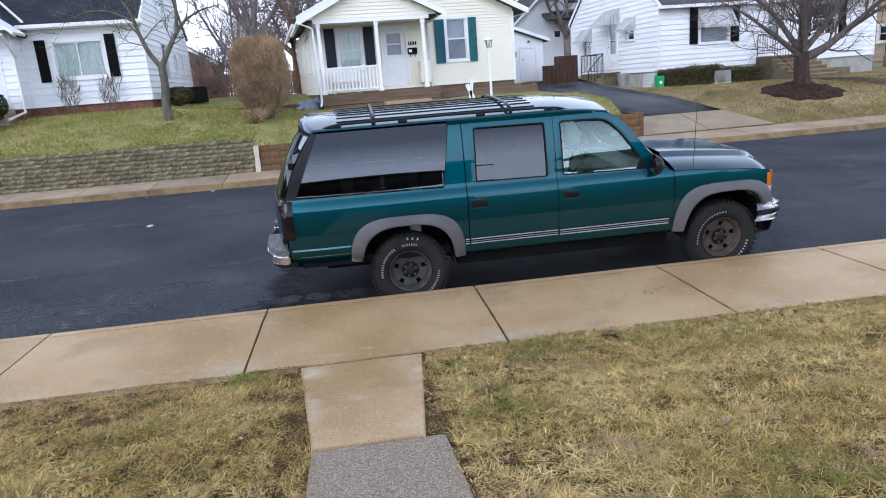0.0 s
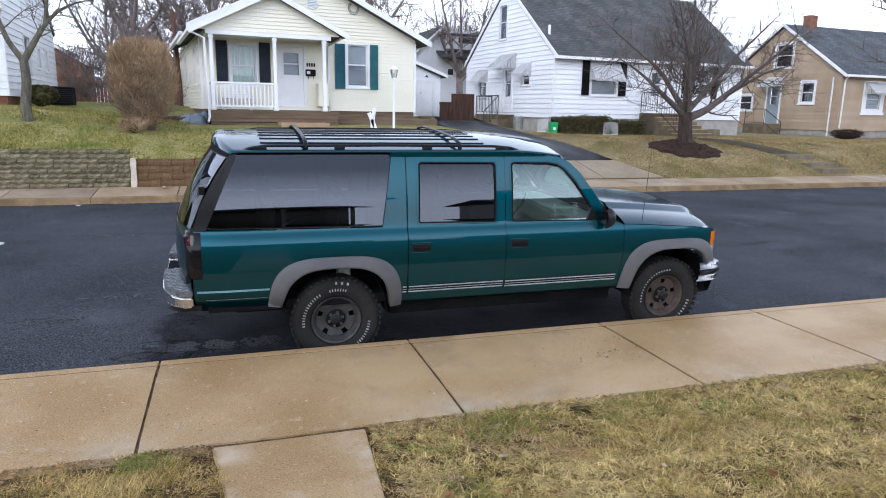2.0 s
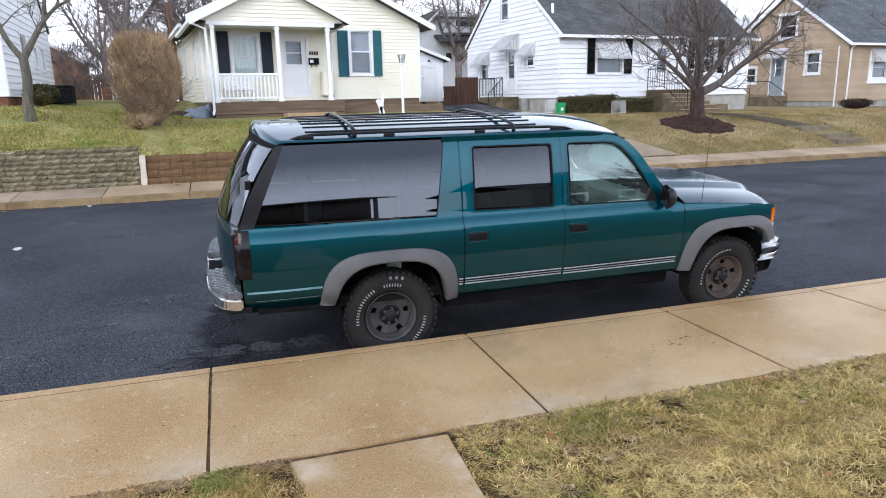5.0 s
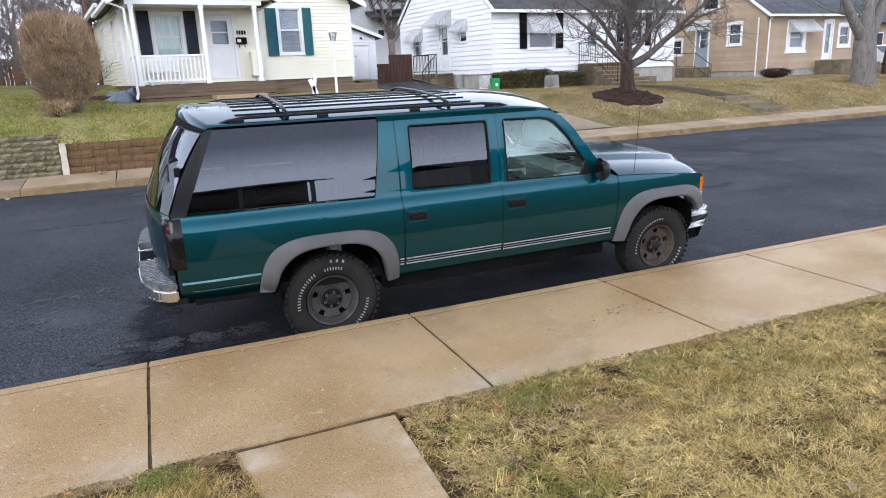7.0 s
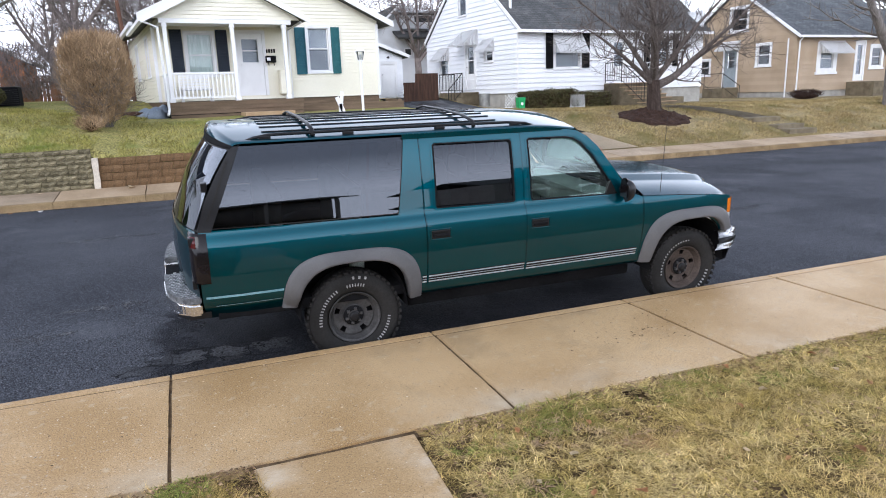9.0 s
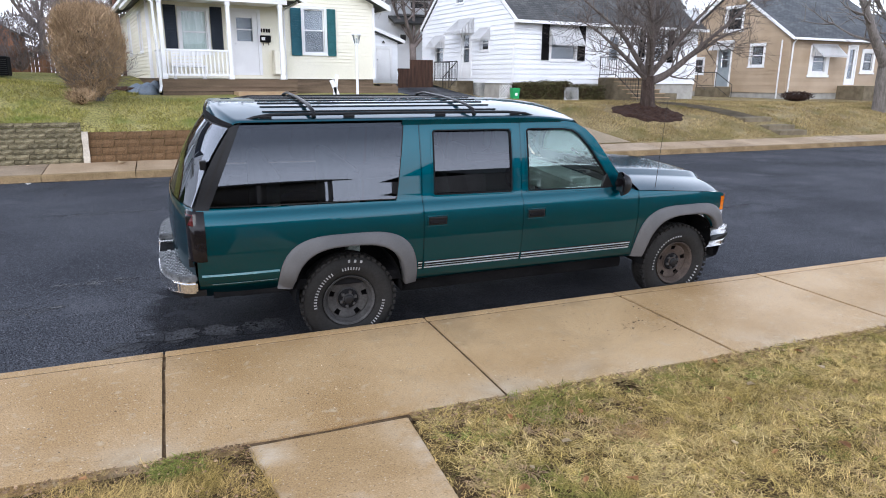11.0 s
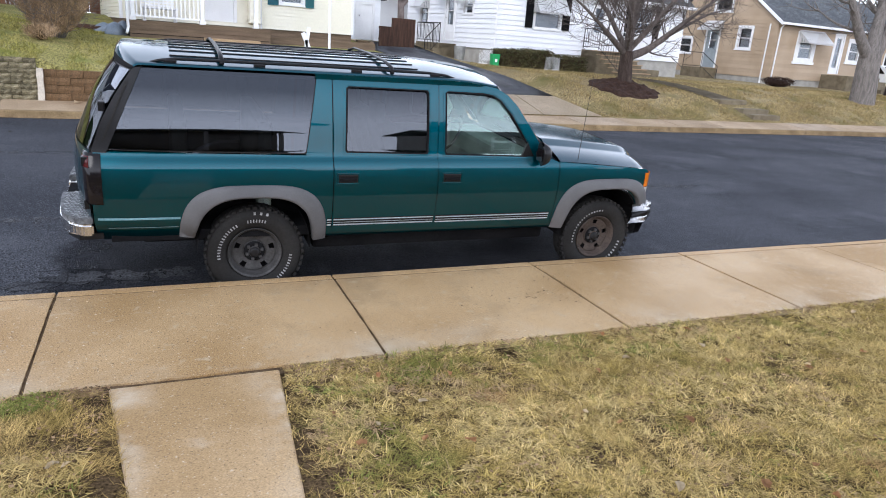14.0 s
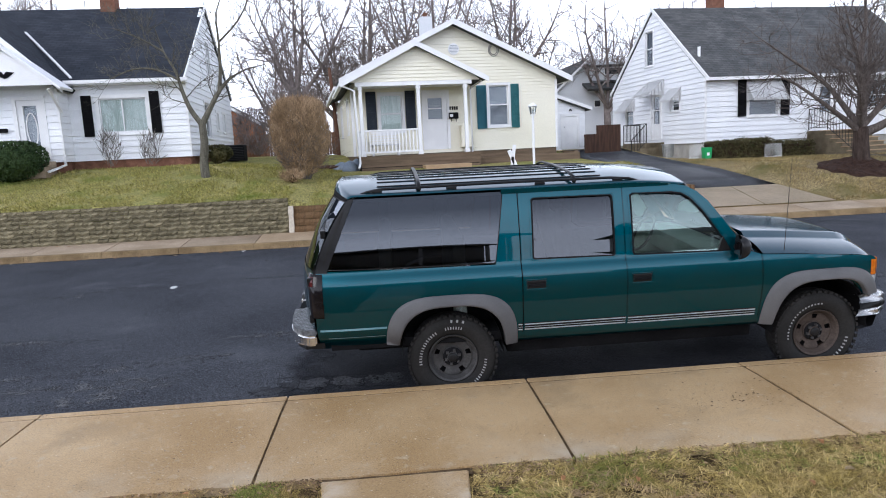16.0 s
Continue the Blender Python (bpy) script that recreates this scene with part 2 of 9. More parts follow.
    pale=surf("pale_wall_cap", (0.5, 0.44, 0.36), (0.6, 0.54, 0.45), 5, 50, rough=0.9, bump=0.5),
    bark=surf("grey_brown_bark", (0.135, 0.12, 0.108), (0.225, 0.20, 0.18), 5, 40, rough=0.95, bump=0.8, dist=0.02, stretch=(3, 3, 0.6), grain=1.0),
    bark_limb=surf("brown_grey_limb_bark", (0.09, 0.073, 0.063), (0.16, 0.133, 0.117), 5, 40, rough=0.95, bump=0.8, dist=0.02, stretch=(3, 3, 0.6), grain=1.0),
    bark_dark=surf("dark_wet_bark", (0.036, 0.024, 0.019), (0.074, 0.053, 0.043), 5, 40, rough=0.9, bump=0.9, dist=0.02, stretch=(3, 3, 0.6), grain=1.0),
    bark_moss=surf("mossy_pale_bark", (0.085, 0.078, 0.06), (0.15, 0.138, 0.105), 5, 40, rough=0.95, bump=0.7, dist=0.01, stretch=(3, 3, 0.6), grain=1.0),
    wood_far=surf("distant_bare_wood", (0.155, 0.13, 0.12), (0.265, 0.222, 0.208), 2, 20, rough=1.0, bump=0, island=0.2),
    twig=surf("brown_twigs", (0.265, 0.178, 0.10), (0.43, 0.30, 0.18), 2.5, 30, rough=0.95, bump=0, island=0.5),
    evergreen=surf("evergreen_leaves", (0.022, 0.045, 0.014), (0.05, 0.08, 0.026), 3, 30, rough=0.7, bump=0, island=0.4),
    hedge=surf("winter_hedge_leaves", (0.055, 0.055, 0.02), (0.1, 0.085, 0.035), 3, 30, rough=0.8, bump=0, island=0.45),
    mulch=surf("dark_mulch_and_core", (0.028, 0.014, 0.010), (0.055, 0.03, 0.02), 9, 60, rough=0.95, bump=1.0, dist=0.03, grain=1.4),
    blade=surf("grass_blades", (0.25, 0.18, 0.05), (0.40, 0.295, 0.10), 0.9, 8, rough=1.0, bump=0, island=0.75, spec=0.05, spots=(1.3, 0.54, 0.70, (0.18, 0.18, 0.045))),
    green_blade=surf("green_grass_blades", (0.135, 0.15, 0.035), (0.225, 0.235, 0.062), 1.4, 8, rough=1.0, bump=0, island=0.6, spec=0.05),
    tuft=surf("lawn_tuft_blades", (0.26, 0.245, 0.068), (0.42, 0.36, 0.135), 0.8, 8, rough=0.95, bump=0, island=0.5, spec=0.1, spots=(0.8, 0.50, 0.7, (0.19, 0.225, 0.048))),
    tuft_dry=surf("dry_tuft_blades", (0.27, 0.20, 0.09), (0.42, 0.33, 0.165), 0.8, 8, rough=0.95, bump=0, island=0.5, spec=0.2, spots=(0.9, 0.5, 0.75, (0.19, 0.165, 0.055))),
    straw=surf("straw_blades", (0.35, 0.24, 0.085), (0.57, 0.41, 0.165), 0.8, 8, rough=1.0, bump=0, island=0.75, spec=0.05, spots=(2.2, 0.58, 0.72, (0.33, 0.19, 0.09))),
    pale_straw=surf("bleached_straw_blades", (0.36, 0.265, 0.095), (0.56, 0.425, 0.185), 0.9, 8, rough=1.0, bump=0, island=0.55, spec=0.05, spots=(2.6, 0.54, 0.68, (0.36, 0.24, 0.15))),
    leaf=surf("dead_leaf", (0.32, 0.15, 0.065), (0.50, 0.28, 0.13), 9, 40, rough=0.85, each=0.3),
    mould=surf("dead_leaf_crumbs", (0.15, 0.09, 0.05), (0.33, 0.22, 0.13), 9, 40, rough=0.95, bump=0, island=0.6, spec=0.05),
    grit=surf("pavement_grit", (0.10, 0.075, 0.05), (0.62, 0.54, 0.42), 30, 40, rough=0.9, bump=0, island=0.5, spec=0.1),
    paleleaf=surf("pale_leaf_litter", (0.52, 0.40, 0.24), (0.66, 0.54, 0.37), 9, 40, rough=0.85, each=0.2),
    litter=surf("white_litter", (0.7, 0.7, 0.68), (0.8, 0.8, 0.78), 9, 40, rough=0.6),
    crumb=surf("dark_crumbs", (0.02, 0.016, 0.014), (0.04, 0.03, 0.026), 9, 40, rough=0.9),
    paint=surf("teal_green_metallic_paint", (0.0, 0.061, 0.083), (0.0, 0.069, 0.093), 0.8, 400, rough=0.36, bump=0.0, metal=0.9, coat=1.0, grain=0.1, spec=0.0),
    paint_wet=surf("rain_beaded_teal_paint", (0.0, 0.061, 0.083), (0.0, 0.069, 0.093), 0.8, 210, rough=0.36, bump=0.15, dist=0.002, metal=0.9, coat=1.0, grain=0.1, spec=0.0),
    flare=surf("faded_grey_plastic", (0.082, 0.081, 0.083), (0.11, 0.108, 0.11), 3, 80, rough=0.6, bump=0.05, spec=0.3, grain=0.1),
    rubber=surf("black_rubber", (0.012, 0.0115, 0.011), (0.02, 0.019, 0.018), 4, 60, rough=0.8, bump=0.2, spec=0.25),
    plastic=surf("black_plastic", (0.008, 0.008, 0.009), (0.013, 0.013, 0.014), 4, 80, rough=0.35, bump=0.03, spec=0.22),
    chrome=surf("dull_chrome", (0.62, 0.62, 0.62), (0.72, 0.72, 0.72), 5, 80, rough=0.18, rough2=0.32, bump=0.03, metal=1.0),
    rim=surf("dusty_grey_wheel", (0.046, 0.045, 0.045), (0.075, 0.073, 0.072), 6, 60, rough=0.6, bump=0.1, metal=0.3),
    rim_rust=surf("brake_dusted_wheel", (0.055, 0.042, 0.035), (0.085, 0.066, 0.055), 6, 60, rough=0.7, bump=0.1, metal=0.2),
    letter=surf("white_tyre_letters", (0.20, 0.20, 0.20), (0.34, 0.34, 0.34), 20, 90, rough=0.7),
    amber=surf("amber_lens", (0.75, 0.22, 0.01), (0.85, 0.28, 0.02), 9, 60, rough=0.15, bump=0.1, coat=1.0),
    redlens=surf("smoked_red_lens", (0.05, 0.005, 0.007), (0.085, 0.010, 0.012), 9, 60, rough=0.15, bump=0.02, spec=0.4),
    smoked=surf("smoked_black_lens", (0.006, 0.005, 0.006), (0.01, 0.008, 0.009), 9, 60, rough=0.14, bump=0, spec=0.3),
    lamp=surf("clear_lamp_lens", (0.6, 0.62, 0.64), (0.7, 0.72, 0.74), 9, 60, rough=0.1, bump=0.1, coat=1.0),
    seat=surf("grey_green_seat_cloth", (0.50, 0.57, 0.51), (0.62, 0.68, 0.62), 5, 80, rough=0.95),
    tread=surf("worn_step_pad", (0.055, 0.057, 0.06), (0.16, 0.165, 0.17), 24, 90, rough=0.5, bump=0.6),
    stud=surf("worn_tread_stud", (0.25, 0.26, 0.27), (0.45, 0.46, 0.47), 30, 90, rough=0.4, metal=0.5),
    tarp=surf("blue_grey_tarp", (0.16, 0.2, 0.25), (0.24, 0.28, 0.33), 3, 40, rough=0.5, bump=0.3),
    green=surf("bright_green_bin", (0.015, 0.3, 0.09), (0.03, 0.36, 0.12), 4, 40, rough=0.5),
    bin=surf("galvanised_bin", (0.28, 0.28, 0.27), (0.38, 0.38, 0.36), 4, 40, rough=0.5, metal=0.6),
    carwhite=surf("white_car_paint", (0.72, 0.73, 0.75), (0.78, 0.79, 0.8), 2, 60, rough=0.3, bump=0, coat=1.0),
    streetwall=surf("grey_brown_boarding", (0.15, 0.14, 0.13), (0.21, 0.195, 0.18), 0.8, 20, rough=0.7, grain=0.1),
    sidingfar=surf("pale_grey_siding", (0.6, 0.62, 0.65), (0.68, 0.7, 0.72), 0.8, 20, rough=0.6, grain=0.1),
    stripe_teal=surf("faded_teal_stripe", (0.12, 0.27, 0.32), (0.17, 0.33, 0.38), 5, 80, rough=0.4, bump=0),
    stripe=surf("silver_white_stripe", (0.50, 0.60, 0.64), (0.60, 0.69, 0.72), 5, 80, rough=0.4, bump=0),
    tint=glass("privacy_glass", (0.09, 0.095, 0.103), 1.93, 0.012, 0.75, (0.86, 0.91, 1.0)),
    tint_door=glass("privacy_door_glass", (0.07, 0.075, 0.082), 1.88, 0.012, 0.75, (0.86, 0.90, 0.98)),
    clear=glass("green_tinted_glass", (0.86, 1.0, 0.94), 2.45, 0.01, 0.35, (0.82, 1.0, 0.95)),
    pane=glass("window_pane", (0.93, 0.95, 0.95), 1.6, 0.02),
)
# the stain and painted under-car shade thin out in blotches behind the car and towards the street
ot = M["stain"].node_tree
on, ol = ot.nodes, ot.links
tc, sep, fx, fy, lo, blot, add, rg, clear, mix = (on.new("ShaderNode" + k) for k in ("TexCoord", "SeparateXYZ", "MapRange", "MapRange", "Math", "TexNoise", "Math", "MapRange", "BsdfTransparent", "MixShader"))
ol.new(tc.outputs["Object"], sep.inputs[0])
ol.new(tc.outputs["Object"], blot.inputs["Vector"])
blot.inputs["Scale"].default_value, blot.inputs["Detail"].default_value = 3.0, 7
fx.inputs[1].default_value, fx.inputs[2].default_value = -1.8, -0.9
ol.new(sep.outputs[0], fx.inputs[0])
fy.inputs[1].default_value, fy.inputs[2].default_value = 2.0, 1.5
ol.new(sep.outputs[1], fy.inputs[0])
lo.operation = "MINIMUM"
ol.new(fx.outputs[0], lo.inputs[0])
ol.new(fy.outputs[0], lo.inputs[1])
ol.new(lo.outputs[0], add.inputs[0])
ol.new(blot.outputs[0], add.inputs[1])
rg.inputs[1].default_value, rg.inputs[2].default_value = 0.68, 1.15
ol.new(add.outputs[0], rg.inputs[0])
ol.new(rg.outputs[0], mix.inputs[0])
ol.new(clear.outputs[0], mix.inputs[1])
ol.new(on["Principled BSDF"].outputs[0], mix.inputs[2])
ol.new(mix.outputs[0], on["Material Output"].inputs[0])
def patchy(material, scale, lo, hi):
    """Lets a thin layer thin out in blotches."""
    t = material.node_tree
    n, l = t.nodes, t.links
    tc, no, mr, clear, mix = (n.new("ShaderNode" + k) for k in ("TexCoord", "TexNoise", "MapRange", "BsdfTransparent", "MixShader"))
    l.new(tc.outputs["Object"], no.inputs["Vector"])
    no.inputs["Scale"].default_value, no.inputs["Detail"].default_value, no.inputs["Roughness"].default_value = scale, 8, 0.65
    mr.inputs[1].default_value, mr.inputs[2].default_value = lo, hi
    l.new(no.outputs[0], mr.inputs[0])
    l.new(mr.outputs[0], mix.inputs[0])
    l.new(clear.outputs[0], mix.inputs[1])
    l.new(n["Principled BSDF"].outputs[0], mix.inputs[2])
    l.new(mix.outputs[0], n["Material Output"].inputs[0])


patchy(M["scuff"], 7.0, 0.44, 0.66)
patchy(M["patch"], 9.0, 0.30, 0.42)
# the tan slabs are worn pale along their lawn edge and scoured in patches
wt = M["walk"].node_tree
wn, wl = wt.nodes, wt.links
tc, sep, edge, blot, br, mul, mx = (wn.new("ShaderNode" + k) for k in ("TexCoord", "SeparateXYZ", "MapRange", "TexNoise", "MapRange", "Math", "Mix"))
wl.new(tc.outputs["Object"], sep.inputs[0])
wl.new(tc.outputs["Object"], blot.inputs["Vector"])
blot.inputs["Scale"].default_value, blot.inputs["Detail"].default_value, blot.inputs["Roughness"].default_value = 1.7, 8, 0.62
edge.inputs[1].default_value, edge.inputs[2].default_value = -1.15, -1.68
wl.new(sep.outputs[1], edge.inputs[0])
br.inputs[1].default_value, br.inputs[2].default_value = 0.46, 0.80
wl.new(blot.outputs[0], br.inputs[0])
mul.operation = "MULTIPLY"
wl.new(edge.outputs[0], mul.inputs[0])
wl.new(br.outputs[0], mul.inputs[1])
mx.data_type = "RGBA"
mx.inputs[7].default_value = (0.50, 0.42, 0.31, 1)
ws = wn["Principled BSDF"].inputs["Base Color"]
wl.new(ws.links[0].from_socket, mx.inputs[6])
wl.new(mul.outputs[0], mx.inputs[0])
wl.new(mx.outputs[2], ws)
# the first path slab is whitened along its sides
pt = M["path"].node_tree
pn, pl = pt.nodes, pt.links
tc, sep, off, mag, side_, blot, br, mul, mx = (pn.new("ShaderNode" + k) for k in ("TexCoord", "SeparateXYZ", "Math", "Math", "MapRange", "TexNoise", "MapRange", "Math", "Mix"))
pl.new(tc.outputs["Object"], sep.inputs[0])
pl.new(tc.outputs["Object"], blot.inputs["Vector"])
blot.inputs["Scale"].default_value, blot.inputs["Detail"].default_value, blot.inputs["Roughness"].default_value = 3.2, 7, 0.6
off.operation, mag.operation, mul.operation = "ADD", "ABSOLUTE", "MULTIPLY"
off.inputs[1].default_value = 0.52
pl.new(sep.outputs[0], off.inputs[0])
pl.new(off.outputs[0], mag.inputs[0])
side_.inputs[1].default_value, side_.inputs[2].default_value = 0.2, 0.42
pl.new(mag.outputs[0], side_.inputs[0])
br.inputs[1].default_value, br.inputs[2].default_value = 0.45, 0.68
pl.new(blot.outputs[0], br.inputs[0])
pl.new(side_.outputs[0], mul.inputs[0])
pl.new(br.outputs[0], mul.inputs[1])
mx.data_type = "RGBA"
mx.inputs[7].default_value = (0.55, 0.46, 0.345, 1)
ps = pn["Principled BSDF"].inputs["Base Color"]
pl.new(ps.links[0].from_socket, mx.inputs[6])
pl.new(mul.outputs[0], mx.inputs[0])
pl.new(mx.outputs[2], ps)
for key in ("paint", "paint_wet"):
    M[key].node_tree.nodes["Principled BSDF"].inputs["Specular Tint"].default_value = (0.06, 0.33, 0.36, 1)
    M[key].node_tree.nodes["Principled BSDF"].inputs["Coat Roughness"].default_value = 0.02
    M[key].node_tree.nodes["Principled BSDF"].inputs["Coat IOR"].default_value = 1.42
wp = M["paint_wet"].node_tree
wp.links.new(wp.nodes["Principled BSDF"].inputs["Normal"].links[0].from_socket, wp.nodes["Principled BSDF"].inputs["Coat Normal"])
M["pebble"].node_tree.nodes["Principled BSDF"].inputs["Roughness"].default_value = 0.65


# ---- building helpers ----
def mesh_of(bm, name, material, smooth=False):
    me = bpy.data.meshes.new(name)
    bmesh.ops.recalc_face_normals(bm, faces=bm.faces)
    for f in bm.faces:
        f.smooth = smooth
    bm.to_mesh(me)
    bm.free()
    me.materials.append(M[material])
    return me


def part(name, bm, material, parent, label="", smooth=False):
    """One mesh object under a thing or a part, in the coordinates of the thing."""
    ob = new(name, mesh_of(bm, name, material, smooth))
    ob.parent = parent
    return tagged(ob, label)


def thing(name, m, label, category, group="", kind=""):
    """An empty at the base of a thing, to carry its parts."""
    ob = new(name)
    ob.empty_display_size = 0.1
    ob.matrix_world = m
    return tagged(ob, label, category, group, kind)


def solo(name, bm, material, label, category, m=None, group="", kind="", smooth=False):
    """A thing that is one mesh."""
    ob = new(name, mesh_of(bm, name, material, smooth))
    if m is not None:
        ob.matrix_world = m
    return tagged(ob, label, category, group, kind)


def box(bm, x0, x1, y0, y1, z0, z1, bevel=0.0, m=None):
    vs = [bm.verts.new((x, y, z)) for z in (z0, z1) for y in (y0, y1) for x in (x0, x1)]
    fs = [bm.faces.new([vs[i] for i in q]) for q in ((0, 2, 3, 1), (4, 5, 7, 6), (0, 1, 5, 4), (2, 6, 7, 3), (0, 4, 6, 2), (1, 3, 7, 5))]
    if bevel:
        es = list({e for f in fs for e in f.edges})
        vs = list({v for g in bmesh.ops.bevel(bm, geom=es, offset=bevel, segments=2, profile=0.6, affect="EDGES")["verts"] for v in (g,)} | {v for v in vs if v.is_valid})
    if m is not None:
        bmesh.ops.transform(bm, matrix=m, verts=[v for v in vs if v.is_valid])
    return bm


def B(*args, **kw):
    return box(bmesh.new(), *args, **kw)


def tube(bm, points, radii, sides=8, cap=True):
    """A round bar along points; radii: one or one for each point."""
    pts = [Vector(p) for p in points]
    rs = list(radii) if hasattr(radii, "__len__") else [radii] * len(pts)
    rings, side = [], None
    for i, p in enumerate(pts):
        d = (pts[min(i + 1, len(pts) - 1)] - pts[max(i - 1, 0)]).normalized()
        if side is None:
            side = d.orthogonal().normalized()
        side = (side - d * side.dot(d)).normalized()
        up = d.cross(side)
        rings.append([bm.verts.new(p + (side * math.cos(a) + up * math.sin(a)) * rs[i]) for a in [2 * math.pi * k / sides for k in range(sides)]])
    for a, b in zip(rings, rings[1:]):
        for k in range(sides):
            bm.faces.new((a[k], a[(k + 1) % sides], b[(k + 1) % sides], b[k]))
    if cap:
        bm.faces.new(list(reversed(rings[0])))
        bm.faces.new(rings[-1])
    return bm


def grid(bm, rows, close=False):
    """Faces between rows of places."""
    vr = [[bm.verts.new(p) for p in r] for r in rows]
    for a, b in zip(vr, vr[1:]):
        n = len(a)
        for k in range(n if close else n - 1):
            bm.faces.new((a[k], a[(k + 1) % n], b[(k + 1) % n], b[k]))
    return vr


def prism(bm, outline, axis, t0, t1):
    """An outline in the plane across axis, extruded from t0 to t1."""
    def at(p, t):
        return {"x": (t, p[0], p[1]), "y": (p[0], t, p[1]), "z": (p[0], p[1], t)}[axis]
    a = [bm.verts.new(at(p, t0)) for p in outline]
    b = [bm.verts.new(at(p, t1)) for p in outline]
    bm.faces.new(a)
    bm.faces.new(list(reversed(b)))
    for i in range(len(a)):
        j = (i + 1) % len(a)
        bm.faces.new((a[j], a[i], b[i], b[j]))
    return bm


def quick_mesh(name, verts, faces, material, smooth=False):
    me = bpy.data.meshes.new(name)
    me.from_pydata(verts, [], faces)
    me.materials.append(M[material])
    if smooth:
        me.polygons.foreach_set("use_smooth", [True] * len(me.polygons))
    me.update()
    return me


def ease(t):
    t = min(1.0, max(0.0, t))
    return t * t * (3 - 2 * t)


def between(v, table):
    """A value read off a table of (key, value)."""
    return float(np.interp(v, [k for k, _ in table], [w for _, w in table]))

# ---- the lie of the land ----
KERB, WALK_IN, FAR_KERB, FAR_IN = -0.085, -1.68, 10.3, 11.5


def road_z(y):
    return between(y, [(-0.2, -0.033), (0.0, -0.033), (2.0, 0.08), (5.2, 0.15), (8.0, 0.12), (10.3, 0.07), (10.6, 0.07)])


DRIVE = [(11.5, 7.7, 11.6), (13.55, 8.2, 11.1), (14.5, 8.0, 10.9), (16, 7.7, 10.5), (18, 7.5, 10.2), (20, 7.4, 10.1), (22, 7.4, 10.2), (24.8, 7.5, 10.2)]


def drive_height(y):
    return between(y, [(11.5, 0.335), (13.6, 0.70), (16, 1.15), (19, 1.43), (22, 1.63), (25, 1.92), (30, 2.0)])


def land(x, y):
    """The height of the ground."""
    z = open_land(x, y)
    if 11.5 <= y < 26 and 6.5 < x < 12.6:
        l, r = between(y, [(a, b) for a, b, c in DRIVE]), between(y, [(a, c) for a, b, c in DRIVE])
        off = max(l - 0.25 - x, x - r - 0.25, 0)
        if off < 0.6:
            cut = drive_height(y) - 0.02
            z = cut + (z - cut) * ease(off / 0.6)
    return z


def open_land(x, y):
    if y < WALK_IN:
        d = WALK_IN - y
        return 0.135 + 0.085 * min(d, 6) + 0.02 * max(0, min(d - 6, 20))
    if y < FAR_IN:
        return road_z(y)
    edge = between(x, [(-40, 1.16), (-3.0, 1.14), (-2.9, 0.9), (7.4, 0.9), (7.6, 0.36), (11.5, 0.33), (60, 0.33)])
    top = between(x, [(-40, 2.2), (-6.5, 2.12), (-3.4, 1.8), (-1.8, 1.64), (4, 1.64), (7, 1.62), (9, 1.5), (12, 1.32), (20, 1.25), (29, 1.12), (60, 0.9)])
    back = between(x, [(-40, 2.4), (-6, 2.3), (0, 2.1), (7, 1.9), (10.6, 1.5), (12, 1.37), (20, 1.33), (30, 1.2), (60, 0.9)])
    t = (y - FAR_IN) / 5.4
    rise = ease(0.15 + 0.85 * t) if x < 7 else 1 - (1 - min(1, max(0, t))) ** 2
    z = edge + (top - edge) * min(1, max(0, rise if t < 1 else 1))
    return z + (back - z) * ease((y - 17) / 8)


def sheet(xs, ys, height):
    bm = bmesh.new()
    grid(bm, [[(x, y, height(x, y)) for x in xs] for y in ys])
    return bm


def steps_between(*spans):
    """Grid lines: (start, end, step), ..."""
    out = []
    for a, b, s in spans:
        out += list(np.arange(a, b, s))
    return [float(v) for v in out] + [spans[-1][1]]


# the ground reaches the horizon; under the street it dips below the paving
def ground_z(x, y):
    if WALK_IN + 0.02 < y < FAR_IN - 0.02:
        return -0.35
    if WALK_IN - 0.3 < y <= WALK_IN + 0.02:
        return land(x, y) - 0.02
    return land(x, y) + 0.02 * noise.noise((x * 0.8, y * 0.8, 0)) - (0.05 if y < -5.4 and -0.9 < x < 0.2 else 0.0)


FX = steps_between((-400, -60, 40), (-60, -14, 6), (-14, 18, 0.5), (18, 42, 1.0), (42, 90, 8), (90, 400, 45))
solo("ground", sheet(FX, steps_between((-400, -60, 40), (-60, -12, 6), (-12, -1.9, 0.4), (-1.9, -1.64, 0.06)), ground_z), "soil",
     "worn winter lawn soil of green, straw and brown patches", "ground", kind="structure", smooth=True)


def strip_lawn(name, xs, material, label, start):
    ys = start + [start[-1] + 0.03] + steps_between((11.7, 18, 0.3), (18, 40, 1.0), (40, 100, 8), (100, 500, 50))
    solo(name, sheet(xs, ys, lambda x, y: -0.3 if y == ys[0] else ground_z(x, y)), material, label, "lawn", kind="structure", smooth=True)


strip_lawn("ground_far_lawn", [x for x in FX if x < 7.4] + [7.4], "lawn", "yellow-green winter lawn sloping up to the houses", [11.59, 11.6])
strip_lawn("ground_dry_lawn", [7.4] + [x for x in FX if x > 7.4], "lawn_dry", "straw-coloured dry lawn on a bank above the pavement", [11.47, 11.5])

# road
rx = steps_between((-400, -40, 30), (-40, 60, 2.0), (60, 400, 34))
solo("road", sheet(rx, [-0.12, 0.0, 0.5, 1, 2, 3, 4, 5.2, 6, 7, 8, 9, 10.3], lambda x, y: road_z(y)), "asphalt",
     "dark blue-grey wet asphalt street with pale worn streaks", "road", kind="structure", smooth=True)


